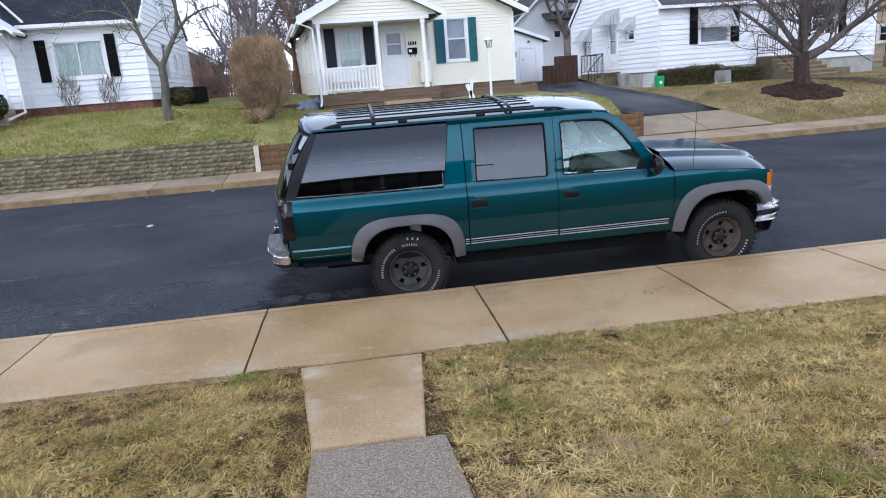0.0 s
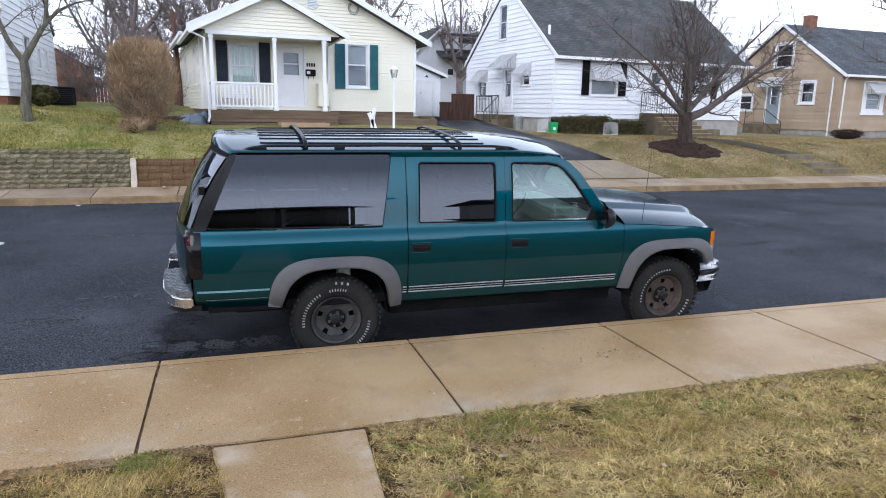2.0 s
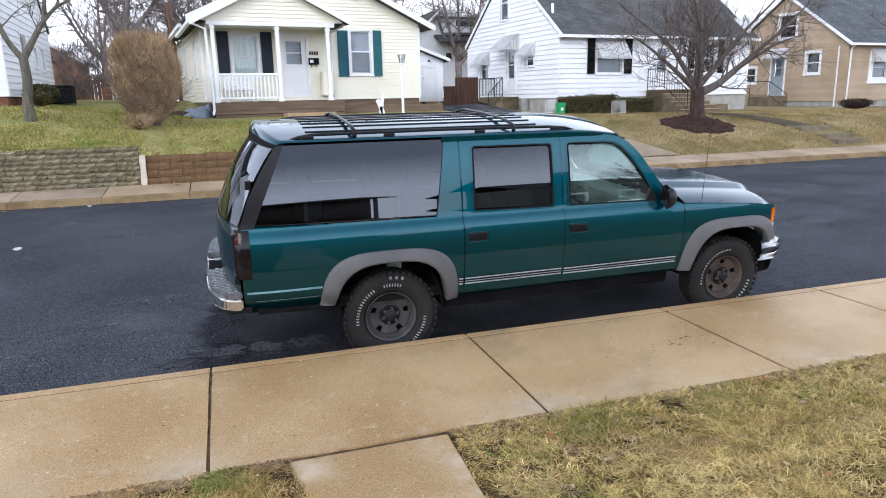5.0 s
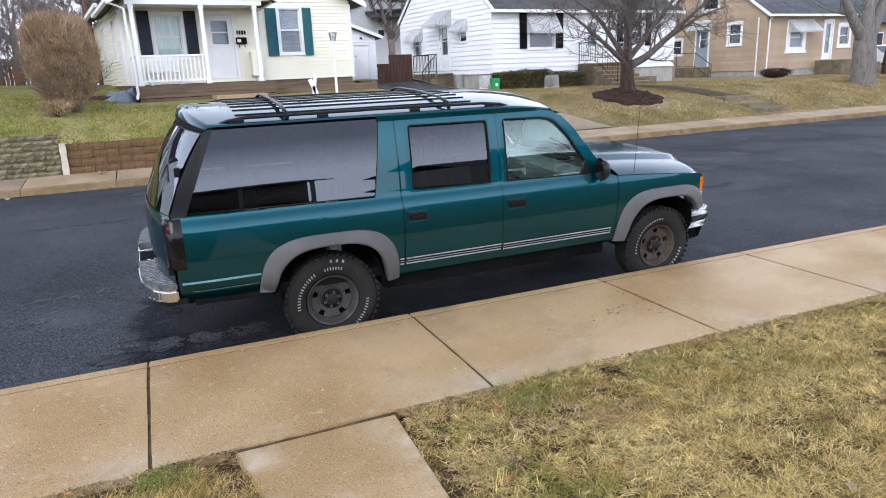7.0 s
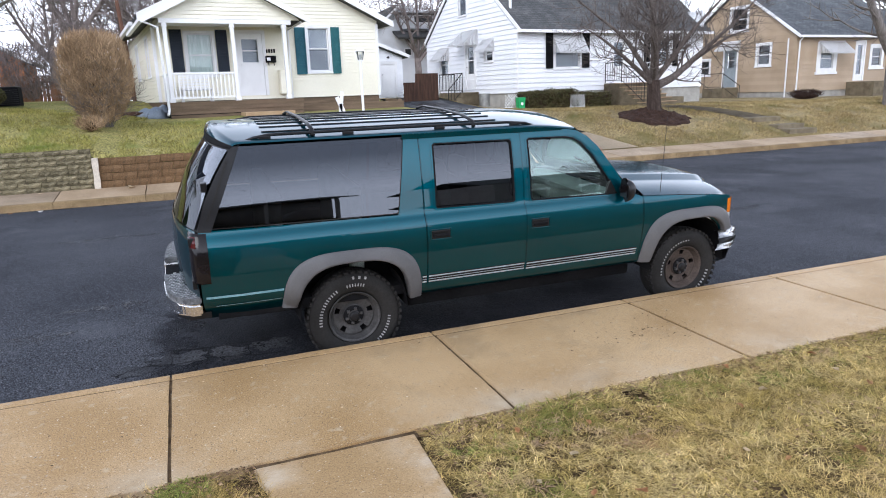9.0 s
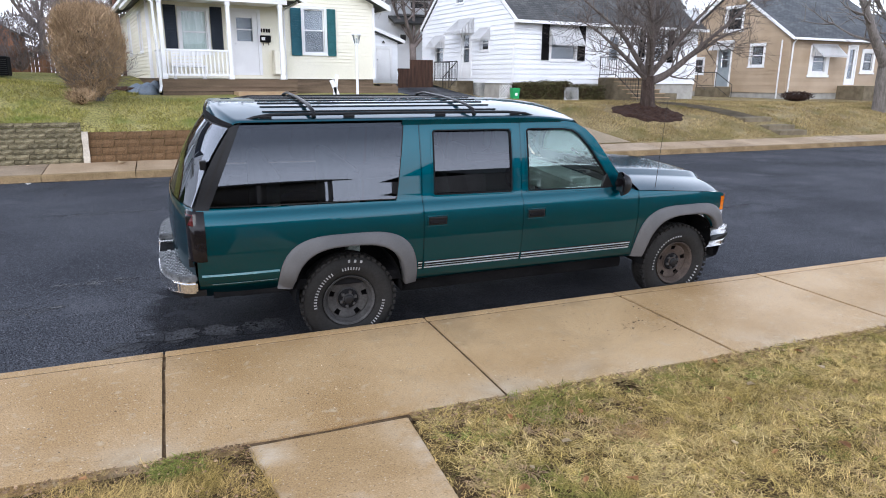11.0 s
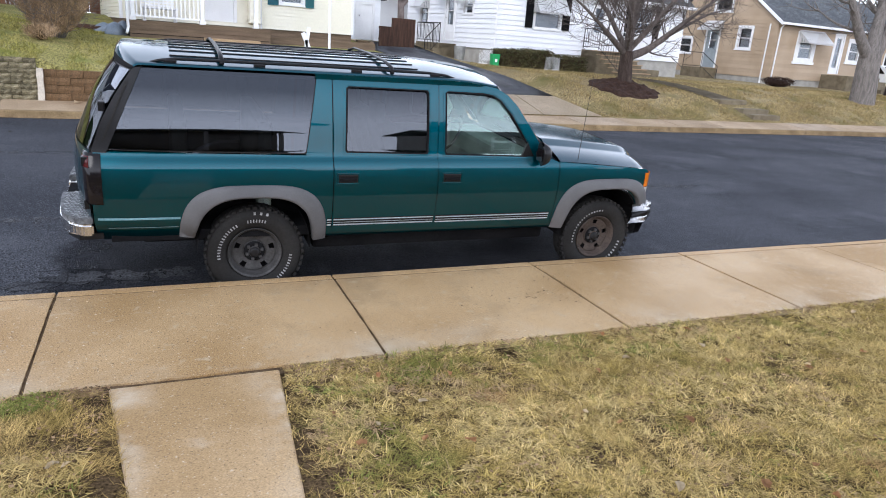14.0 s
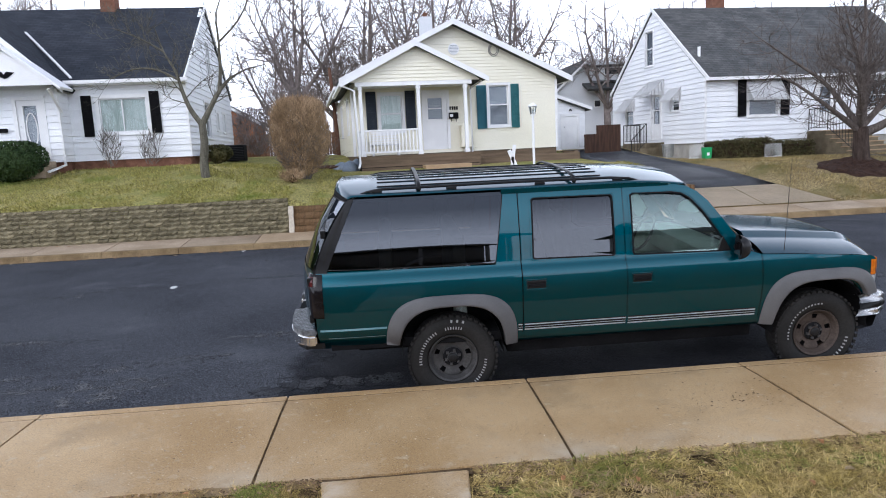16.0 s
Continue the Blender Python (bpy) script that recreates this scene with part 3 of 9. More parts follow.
SCUFFS = ((-3.45, 1.42, 0.5, 0.13), (-3.42, 0.63, 0.45, 0.14), (-3.25, 0.95, 0.6, 0.16), (-2.7, 1.6, 0.3, 0.12), (-4.2, 1.25, 0.5, 0.1), (-4.35, 0.93, 0.45, 0.13), (-5.75, 5.2, 0.45, 0.13), (-5.5, 5.5, 0.35, 0.1), (-5.05, 5.75, 0.5, 0.1), (-2.4, 5.95, 0.8, 0.13), (-5.0, 2.55, 0.8, 0.12), (-1.95, 2.25, 0.6, 0.1), (7.2, 3.2, 0.9, 0.14), (5.2, 2.6, 0.6, 0.1))


def loose_patch(name, cx, cy, rx_, ry_, material, label, seed, lift=0.004, kind="structure", surface=road_z, n=22):
    rnd = random.Random(seed)
    bm = bmesh.new()
    pts = []
    for k in range(n):
        a = 2 * math.pi * k / n
        r = 1 + 0.8 * (rnd.random() - 0.5)
        pts.append((cx + rx_ * r * math.cos(a), cy + ry_ * r * math.sin(a)))
    c = bm.verts.new((cx, cy, surface(cy) + lift))
    vs = [bm.verts.new((x, y, surface(y) + lift)) for x, y in pts]
    for k in range(n):
        bm.faces.new((c, vs[k], vs[(k + 1) % n]))
    return solo(name, bm, material, label, "road patch", kind=kind)


def crack(pts, width, seed):
    """A narrow crack in the road along places."""
    rnd = random.Random(seed)
    line = []
    for (ax, ay), (bx, by) in zip(pts, pts[1:]):
        for k in range(6):
            t = k / 6
            line.append((ax + (bx - ax) * t + rnd.uniform(-0.012, 0.012), ay + (by - ay) * t + rnd.uniform(-0.012, 0.012)))
    line.append(pts[-1])
    bm = bmesh.new()
    rows = []
    for i, (x, y) in enumerate(line):
        w = width * rnd.uniform(0.4, 1.2)
        (ax, ay), (bx, by) = line[max(i - 1, 0)], line[min(i + 1, len(line) - 1)]
        d = math.hypot(bx - ax, by - ay) or 1
        nx, ny = -(by - ay) / d * w, (bx - ax) / d * w
        rows.append([(x - nx, y - ny, road_z(y - ny) + 0.009), (x + nx, y + ny, road_z(y + ny) + 0.009)])
    grid(bm, rows)
    solo("road_crack", bm, "crack", "dark crack in the old asphalt by the gutter", "crack", kind="structure")


# dark sheet: an oily stain plus the shade below the car, put into its colour
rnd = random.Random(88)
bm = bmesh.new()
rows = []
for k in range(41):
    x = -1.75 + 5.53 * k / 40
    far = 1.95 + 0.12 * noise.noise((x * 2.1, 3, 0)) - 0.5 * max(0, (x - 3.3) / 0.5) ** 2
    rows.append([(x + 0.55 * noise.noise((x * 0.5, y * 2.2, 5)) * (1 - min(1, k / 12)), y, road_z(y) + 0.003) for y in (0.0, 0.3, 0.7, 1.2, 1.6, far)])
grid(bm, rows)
solo("road_stain", bm, "stain", "dark oily stain and under-car shade coloured into the asphalt", "road stain", kind="structure")

# crumbling strip along the gutter behind the car, cracked into pieces
for k, (px, py, sx, sy) in enumerate(((-1.38, 0.62, 0.24, 0.13), (-0.98, 0.58, 0.19, 0.13), (-0.62, 0.6, 0.17, 0.12), (-1.75, 0.5, 0.14, 0.1))):
    loose_patch("road_patch", px, py, sx, sy, "patch", "crumbled grey old asphalt along the gutter", 3 + k, lift=0.006)
for k, (pts, w) in enumerate((([(-1.7, 0.78), (-1.45, 0.8), (-1.14, 0.75), (-0.8, 0.74), (-0.4, 0.76)], 0.012), ([(-1.66, 0.32), (-1.44, 0.5), (-1.15, 0.53), (-0.86, 0.45), (-0.5, 0.4)], 0.012), ([(-1.14, 0.75), (-1.16, 0.55), (-1.2, 0.3)], 0.010), ([(-0.8, 0.74), (-0.82, 0.46)], 0.010), ([(-1.45, 0.8), (-1.46, 0.5)], 0.009), ([(-1.9, 0.45), (-1.66, 0.56), (-1.45, 0.52)], 0.008))):
    crack(pts, w * 0.6, 60 + k)
for k, (px, py, sx, sy) in enumerate(SCUFFS):
    loose_patch("road_patch", px, py, sx, sy, "scuff", "pale scuffed streak worn into the asphalt", 20 + k, n=30)

# near pavement: slabs behind a narrow kerb band, both on edge above the road
pavement = thing("pavement", pose(0, 0, 0), "damp tan concrete pavement of large slabs along the kerb", "pavement", kind="structure")
part("pavement_bed", B(-60, 80, -1.66, -0.12, -0.1, 0.138), "joint", pavement, "dark dirt in the joints")
JOINTS = [-1.44 - 2.05 * k for k in range(12, 0, -1)] + [-1.44, 0.65, 2.61, 4.45] + [4.45 + 1.95 * k for k in range(1, 18)]
for a, b in zip(JOINTS, JOINTS[1:]):
    rnd = random.Random(round(a * 100))
    tilt = rnd.uniform(-0.004, 0.004)
    gap = (0.014 if a > 0.5 else 0.0105) + rnd.uniform(-0.002, 0.002)
    near = WALK_IN + rnd.uniform(-0.015, 0.015)
    ys = [near + (-0.208 - near) * k / 9 for k in range(10)]
    xs = [a + gap + (b - a - 2 * gap) * k / 14 for k in range(1, 14)]
    outline = [(a + gap + rnd.uniform(-0.003, 0.003), y) for y in reversed(ys)] + [(x, near + rnd.uniform(-0.012, 0.012)) for x in xs] + [(b - gap + rnd.uniform(-0.003, 0.003), y) for y in ys]
    bm = prism(bmesh.new(), outline, "z", 0.02, 0.15 + tilt)
    rim = [e for e in bm.edges if all(v.co.z > 0.1 for v in e.verts)]
    bmesh.ops.bevel(bm, geom=rim, offset=0.007, segments=2, profile=0.6, affect="EDGES")
    slab = part("slab", bm, "walk", pavement)
    bm = B(a + 0.006, b - 0.006, -0.196, KERB, -0.12, 0.149 + tilt, bevel=0.014)
    part("kerb_stone", bm, "walk", pavement)

part("kerb_seam", B(-27.0, 39.0, -0.2075, -0.1965, 0.05, 0.1465), "joint", pavement, "thin dark seam behind the kerb")
part("joint_strip", B(-1.03, -0.03, -1.745, -1.64, 0.02, 0.136), "joint", pavement, "dark dirt in the joint before the path")

# garden path: one slab at the pavement, then exposed pebble concrete
path = thing("pavement_path", pose(0, 0, 0), "short concrete garden path, first slab tan, the rest pebbled", "path", kind="structure")


def path_slab(y0, y1, l0, r0, l1, r1, material, label):
    bm = bmesh.new()
    low = 0.05
    top = [(l0, y0), (r0, y0), (r1, y1), (l1, y1)]
    zs = [land(0, y) + 0.022 for _, y in top]
    a = [bm.verts.new((x, y, z)) for (x, y), z in zip(top, zs)]
    b = [bm.verts.new((x, y, z - 0.12)) for (x, y), z in zip(top, zs)]
    bm.faces.new(a)
    bm.faces.new(list(reversed(b)))
    for i in range(4):
        j = (i + 1) % 4
        bm.faces.new((a[j], a[i], b[i], b[j]))
    bmesh.ops.bevel(bm, geom=[e for e in bm.edges if e.verts[0] in a and e.verts[1] in a], offset=0.008, segments=2, affect="EDGES")
    return part("slab", bm, material, path, label)


path_slab(-1.735, -3.22, -1.0, -0.06, -0.82, -0.18, "path", "tan concrete slab with whitened edges")
path_slab(-3.24, -5.0, -0.82, -0.07, -0.80, 0.03, "pebble", "grey pebbled concrete")
path_slab(-5.02, -8.0, -0.80, 0.03, -0.82, 0.06, "pebble", "grey pebbled concrete")

# far pavement with kerb
far_walk = thing("pavement_far", pose(0, 0, 0), "tan concrete pavement with a kerb across the street", "pavement", kind="structure")
part("pavement_bed", B(-90, 110, FAR_KERB + 0.05, FAR_IN - 0.02, -0.1, 0.2), "joint", far_walk)
x = -44.0
while x < 70:
    rnd = random.Random(round(x * 10))
    w = 1.75
    old = "walk_old" if x < -5.2 or rnd.random() < 0.15 else "apron"
    lift = rnd.uniform(-0.006, 0.006)
    bm = bmesh.new()
    prism(bm, [(FAR_KERB + 0.16, 0.05), (FAR_KERB + 0.16, 0.222 + lift), (FAR_IN, 0.31 + lift), (FAR_IN, 0.05)], "x", x + 0.012, x + w - 0.012)
    part("slab", bm, old, far_walk)
    bm = bmesh.new()
    prism(bm, [(FAR_KERB, -0.05), (FAR_KERB + 0.02, 0.205), (FAR_KERB + 0.04, 0.218), (FAR_KERB + 0.155, 0.22), (FAR_KERB + 0.155, -0.05)], "x", x + 0.006, x + w - 0.006)
    part("kerb_stone", bm, "kerb_stained", far_walk)
    x += w
bm = bmesh.new()
grid(bm, [[(-16 + 0.12 * k, FAR_KERB - 0.004 - (0.02 + 0.09 * max(0.0, noise.noise((k * 0.17, 2, 0)) + 0.45 * noise.noise((k * 0.9, 5, 0)) + 0.25)), road_z(FAR_KERB - 0.1) + 0.004), (-16 + 0.12 * k, FAR_KERB + 0.004, road_z(FAR_KERB) + 0.006)] for k in range(460)])
solo("gutter_silt", bm, "crack", "dark uneven line of wet silt along the kerb", "silt", kind="stuff")


# driveway between the cream and the white house, with a concrete apron
drive_rows = DRIVE[1:]
bm = bmesh.new()
grid(bm, [[(l + (r - l) * k / 4, y, drive_height(y) + 0.022) for k in range(5)] for y, l, r in drive_rows])
bmesh.ops.solidify(bm, geom=bm.faces[:], thickness=0.1)
solo("road_driveway", bm, "asphalt_drive", "smooth dark asphalt driveway up to a small garage", "driveway", kind="structure", smooth=True)
apron = thing("pavement_apron", pose(0, 0, 0), "pale tan concrete driveway apron in two slabs", "driveway apron", kind="structure")
for x0, x1, X0, X1 in ((7.6, 9.55, 8.2, 9.65), (9.58, 11.6, 9.68, 11.1)):
    bm = bmesh.new()
    rows = [[(x0 + (x1 - x0) * k / 2, 11.5, 0.345) for k in range(3)], [((x0 + X0) / 2 + ((x1 + X1) / 2 - (x0 + X0) / 2) * k / 2, 12.5, 0.53) for k in range(3)],
            [(X0 + (X1 - X0) * k / 2, 13.53, 0.715) for k in range(3)]]
    grid(bm, rows)
    bmesh.ops.solidify(bm, geom=bm.faces[:], thickness=0.08)
    part("slab", bm, "drive_apron", apron)

# ---- the parked estate car ----
CY = 0.83                      # its middle line
CAR = thing("estate_car", pose(0.018, 0.079, -0.0325, rx=4.0) @ Matrix.Scale(1.015, 4), "teal-green full-size estate car with roof rack, wet, parked at the kerb", "car")
INSET = [(0.40, 0.10), (0.50, 0.066), (0.56, 0.041), (0.66, 0.017), (0.80, 0.0), (0.95, -0.005), (1.06, 0.003), (1.12, 0.013), (1.165, 0.033), (1.195, 0.0575), (1.26, 0.072), (1.34, 0.0835), (1.42, 0.097), (1.5, 0.113), (1.58, 0.131), (1.66, 0.151), (1.74, 0.174), (1.80, 0.194), (1.84, 0.214)]


def inset(x, z):
    d = between(z, INSET)
    if x > 3.2:
        d += 0.075 * ((x - 3.2) / 0.66) ** 2
    if x < -0.75:
        d += 0.022 * ((-0.75 - x) / 0.4) ** 2
    if x < -0.45 and z < 0.71:
        d += 0.075 * ((0.71 - z) / 0.18) ** 1.6
    return d


def skin(x, z, side, out=0.0):
    """A place on the car's flank; side -1: kerb side, 1: street side."""
    return Vector((x, CY + side * (0.96 - inset(x, z) + out), z))


def cut_panel(outline, holes=(), z_cuts=(), x_cuts=()):
    """A flat panel in x, z with holes, cut up finely enough to bend."""
    bm = bmesh.new()
    for loop in (outline, *holes):
        vs = [bm.verts.new((p[0], 0, p[1])) for p in loop]
        for i in range(len(vs)):
            bm.edges.new((vs[i], vs[(i + 1) % len(vs)]))
    bmesh.ops.triangle_fill(bm, use_beauty=True, use_dissolve=True, edges=bm.edges[:], normal=(0, -1, 0))
    for z in z_cuts:
        bmesh.ops.bisect_plane(bm, geom=bm.verts[:] + bm.edges[:] + bm.faces[:], plane_co=(0, 0, z), plane_no=(0, 0, 1))
    for x in x_cuts:
        bmesh.ops.bisect_plane(bm, geom=bm.verts[:] + bm.edges[:] + bm.faces[:], plane_co=(x, 0, 0), plane_no=(1, 0, 0))
    return bm


ZC = [0.5, 0.53, 0.56, 0.61, 0.66, 0.73, 0.80, 0.88, 0.95, 1.01, 1.06, 1.10, 1.13, 1.155, 1.18, 1.195, 1.21, 1.235, 1.26, 1.34, 1.42, 1.5, 1.58, 1.66, 1.74, 1.77]
XC = [-0.95, -0.85, -0.75, -0.5, -0.25, 0, 0.25, 0.5, 0.9, 1.2, 1.9, 2.3, 3.0, 3.2, 3.3, 3.4, 3.5, 3.6, 3.7, 3.78]


def flank(name, outline, holes, material, label="", out=0.0, rim=0.03, sides=(-1, 1), parent=None, smooth=True, bow=0.0):
    """The same panel on both flanks."""
    made = []
    for side in sides:
        bm = cut_panel(outline, holes, ZC, XC)
        for v in bm.verts:
            v.co = skin(v.co.x, v.co.z, side, out)
        edge = [e for e in bm.edges if e.is_boundary]
        ext = bmesh.ops.extrude_edge_only(bm, edges=edge)["geom"]
        for v in ext:
            if isinstance(v, bmesh.types.BMVert):
                v.co.y -= side * rim
        ob = part(name, bm, material, parent or CAR, label, smooth=smooth)
        ob.data.set_sharp_from_angle(angle=radians(40))
        even = []
        for v in ob.data.vertices:
            x, z = v.co.x, v.co.z
            dz = (inset(x, z + 0.045) - inset(x, z - 0.045)) / 0.09 if z > 1.3 else (inset(x, z + 0.02) - inset(x, z - 0.02)) / 0.04
            dx = (inset(x + 0.02, z) - inset(x - 0.02, z)) / 0.04
            dz += bow * max(0.0, (z - 1.36) / 0.46)
            if bow > 0.3:
                u = (x + 0.28) / 0.76
                dx, dz = dx + 0.03 * u, dz + 0.016 * u * u
            even.append(Vector((dx, side, dz)).normalized())
        ob.data.normals_split_custom_set_from_vertices(even)
        made.append(ob)
    return made


def arch(cx, cz, rx, rz, a0, a1, n=18, power=2.5):
    """Points over a wheel, from angle a0 to a1 in degrees, a rounded-square arch."""
    out = []
    for k in range(n + 1):
        a = radians(a0 + (a1 - a0) * k / n)
        c, s = math.cos(a), math.sin(a)
        out.append((cx + rx * math.copysign(abs(c) ** (2 / power), c), cz + rz * math.copysign(abs(s) ** (2 / power), s)))
    return out


def belt(x):
    return 1.222 - 0.013 * (x + 1.09)


RW, FW = (0.0, 0.38), (3.34, 0.375)
quarter = [(-1.135, 0.525), (-0.49, 0.52)] + arch(*RW, 0.49, 0.53, 160, 20)[0:] + [(0.47, 0.53), (0.612, 0.53), (0.612, 1.80), (0.492, 1.80), (0.40, belt(0.4)), (0.2, belt(0.2)), (-0.4, belt(-0.4)), (-1.13, belt(-1.1)), (-1.15, 1.0), (-1.15, 0.7)]
flank("quarter_panel", quarter, [], "paint")
rear_hole = [(0.735, 1.235), (1.43, 1.225), (1.445, 1.24), (1.445, 1.725), (1.43, 1.745), (0.75, 1.75), (0.732, 1.735), (0.722, 1.25)]
rear_door = flank("rear_door", [(0.625, 0.53), (1.53, 0.53), (1.53, 1.80), (0.625, 1.80)], [rear_hole], "paint")
front_hole = [(1.615, 1.222), (2.40, 1.208), (2.485, 1.212), (2.40, 1.345), (2.24, 1.57), (2.13, 1.685), (2.06, 1.725), (1.97, 1.74), (1.625, 1.745), (1.60, 1.73), (1.603, 1.24)]
front_door = flank("front_door", [(1.542, 0.53), (2.735, 0.535), (2.75, 0.9), (2.745, 1.165), (2.62, 1.21), (2.47, 1.425), (2.30, 1.645), (2.2, 1.735), (2.1, 1.785), (2.0, 1.80), (1.542, 1.80)], [front_hole], "paint")
fender = [(2.75, 0.52), (2.86, 0.52)] + arch(*FW, 0.49, 0.545, 162, 18) + [(3.80, 0.56), (3.845, 0.70), (3.86, 0.74), (3.86, 1.045), (3.82, 1.075), (3.5, 1.11), (3.1, 1.14), (2.765, 1.163), (2.765, 0.9)]
flank("front_wing", fender, [], "paint")

# glass in the flanks, each with a dark rubber frame
def shrink(loop, d):
    cx, cz = (sum(p[i] for p in loop) / len(loop) for i in (0, 1))
    out = []
    for x, z in loop:
        r = math.hypot(x - cx, z - cz)
        out.append((x + (cx - x) / r * d, z + (cz - z) / r * d))
    return out


quarter_glass = [(-1.045, 1.243), (-0.4, 1.236), (0.385, 1.226), (0.398, 1.24), (0.486, 1.81), (0.474, 1.83), (-0.2, 1.836), (-0.755, 1.83), (-0.785, 1.81)]
for side_pair, loop, mat, lab in ((CAR, quarter_glass, "tint", "dark privacy glass beaded with rain"), (rear_door, rear_hole, "tint_door", "dark privacy glass beaded with rain"), (front_door, front_hole, "clear", "green-tinted clear glass")):
    for k, side in enumerate((-1, 1)):
        parent = CAR if side_pair is CAR else side_pair[k]
        if side_pair is CAR:
            flank("window_pane", loop, [], mat, lab, out=-0.002, rim=0.01, sides=(side,), parent=parent, bow=0.34)
            flank("window_seal", shrink(loop, -0.012), [shrink(loop, -0.002)], "rubber", "black rubber seal", out=-0.004, rim=0.016, sides=(side,), parent=parent)
            continue
        flank("window_pane", shrink(loop, -0.004), [], mat, lab, out=-0.012, rim=0.004, sides=(side,), parent=parent, bow=0.28)
        flank("window_lip", shrink(loop, -0.024), [shrink(loop, -0.014)], "paint", out=0.006, rim=0.008, sides=(side,), parent=parent)
        flank("window_seal", shrink(loop, -0.004), [shrink(loop, 0.012)], "black", "black rubber seal", out=0.002, rim=0.016, sides=(side,), parent=parent)

# black rear pillar trim with a vent slot
pillar = [(-1.135, belt(-1.1)), (-1.04, belt(-1.0)), (-0.78, 1.815), (-0.832, 1.815), (-0.962, 1.62), (-1.072, 1.42)]
flank("rear_pillar_trim", pillar, [], "plastic", "glossy black trim with a vent slot", out=0.006)
flank("vent_slot", [(-1.068, 1.30), (-1.052, 1.30), (-0.868, 1.72), (-0.884, 1.72)], [], "rubber", out=0.012, rim=0.01)
# rocker below the doors and the dark gap behind the panel joints
for side in (-1, 1):
    bm = bmesh.new()
    grid(bm, [[skin(x, z, side, -0.035) for x in (-1.0, 0.0, 0.6, 1.54, 2.75, 3.2)] for z in (1.0, 1.1, 1.16)])
    part("inner_side", bm, "black", CAR)
    bm = bmesh.new()
    grid(bm, [[Vector((x, CY + side * w, z)) for x in (0.50, 1.5, 2.84)] for z, w in ((0.60, 0.925), (0.535, 0.915), (0.50, 0.87), (0.50, 0.6))])
    part("rocker_panel", bm, "paint", CAR, smooth=True)
    for xa, xb in ((0.606, 0.634), (1.522, 1.55), (2.728, 2.77)):
        bm = bmesh.new()
        grid(bm, [[skin(x, z, side, -0.03) for x in (xa, xb)] for z in (0.54, 0.66, 0.95, 1.13, 1.16, 1.2, 1.26, 1.5, 1.8) if z < 1.17 or xa < 2])
        part("panel_gap", bm, "black", CAR)

# roof
ROOF_HALF = [(0.769, 1.836), (0.763, 1.845), (0.747, 1.850), (0.70, 1.857), (0.60, 1.873), (0.4, 1.902), (0.2, 1.918), (0.0, 1.924)]
def roof_row(x):
    front = max(0.0, (x - 1.55) / 0.55)
    drop = 0.045 * front ** 2
    half = ROOF_HALF
    pts = [(-w + 0.045 * front ** 2, z - drop) for w, z in half] + [(w - 0.045 * front ** 2, z - drop) for w, z in reversed(half[:-1])]
    return [Vector((x, CY + y, z)) for y, z in pts]


def roof_tail(t):
    """The back edge of the roof, turning down into the tail doors."""
    c, n = math.cos(t * math.pi / 2), math.sin(t * math.pi / 2)
    out = []
    for q in roof_row(-0.55):
        v = abs(q.y - CY) / 0.77
        end = -0.835 - 0.15 * (1 - min(1.0, v) ** 2.4)
        out.append(Vector((end + 0.065 * (1 - n), q.y, 1.80 + (q.z - 1.80) * c)))
    return out


bm = bmesh.new()
grid(bm, [roof_tail(t) for t in (0.64, 0.56, 0.48, 0.4, 0.3, 0.2, 0.1, 0.0)] + [roof_row(x) for x in (-0.55, -0.3, 0.0, 0.4, 0.8, 1.2, 1.55, 1.7, 1.85, 1.95, 2.03, 2.09, 2.13)])
part("roof", bm, "paint", CAR, smooth=True)
bm = bmesh.new()
grid(bm, [roof_tail(t) for t in (1.0, 0.92, 0.84, 0.76, 0.70, 0.648)])
part("tail_header", bm, "black", CAR, "black header above the rear glass", smooth=True)
for side in (-1, 1):
    bm = bmesh.new()
    lip = [(x, 1.836 - 0.045 * max(0.0, (x - 1.55) / 0.55) ** 2) for x in (0.48, 0.6, 1.0, 1.5, 1.65, 1.8, 1.95)]
    grid(bm, [[skin(x, 1.796, side, 0.003) for x, z in lip], [Vector((x, CY + side * 0.771, z)) for x, z in lip]])
    part("drip_rail", bm, "paint", CAR)

# windscreen, front pillars, cowl and bonnet
def screen_row(t, w_in=0.0):
    x, z = 2.72 - 0.60 * t, 1.18 + 0.615 * t
    half = 0.865 - 0.145 * t - w_in
    return [Vector((x + 0.09 * (1 - (k / 4) ** 2), CY + half * k / 4, z)) for k in range(-4, 5)]


bm = bmesh.new()
grid(bm, [screen_row(t / 6, 0.03) for t in range(7)])
part("windscreen", bm, "clear", CAR, "green-tinted windscreen", smooth=True)
for side in (-1, 1):
    bm = bmesh.new()
    rows = []
    for k in range(7):
        t = k / 6
        edge = screen_row(t, 0.0)[8 if side > 0 else 0]
        inner = screen_row(t, 0.05)[8 if side > 0 else 0]
        outer = skin(edge.x - 0.02, edge.z, side, 0.0)
        rows.append([inner, edge + Vector((0.0, 0, 0.01)), outer])
    grid(bm, rows)
    part("front_pillar", bm, "paint", CAR, smooth=True)
bm = bmesh.new()
grid(bm, [[Vector((x + 0.09 * (1 - (k / 4) ** 2), CY + 0.86 * k / 4, z)) for k in range(-4, 5)] for x, z in ((2.62, 1.165), (2.76, 1.17), (2.78, 1.155))])
part("cowl", bm, "plastic", CAR, "black cowl below the windscreen")
bm = bmesh.new()
tube(bm, [(2.80, 0.35, 1.19), (2.70, 0.72, 1.235), (2.62, 1.0, 1.30)], 0.008, 6)
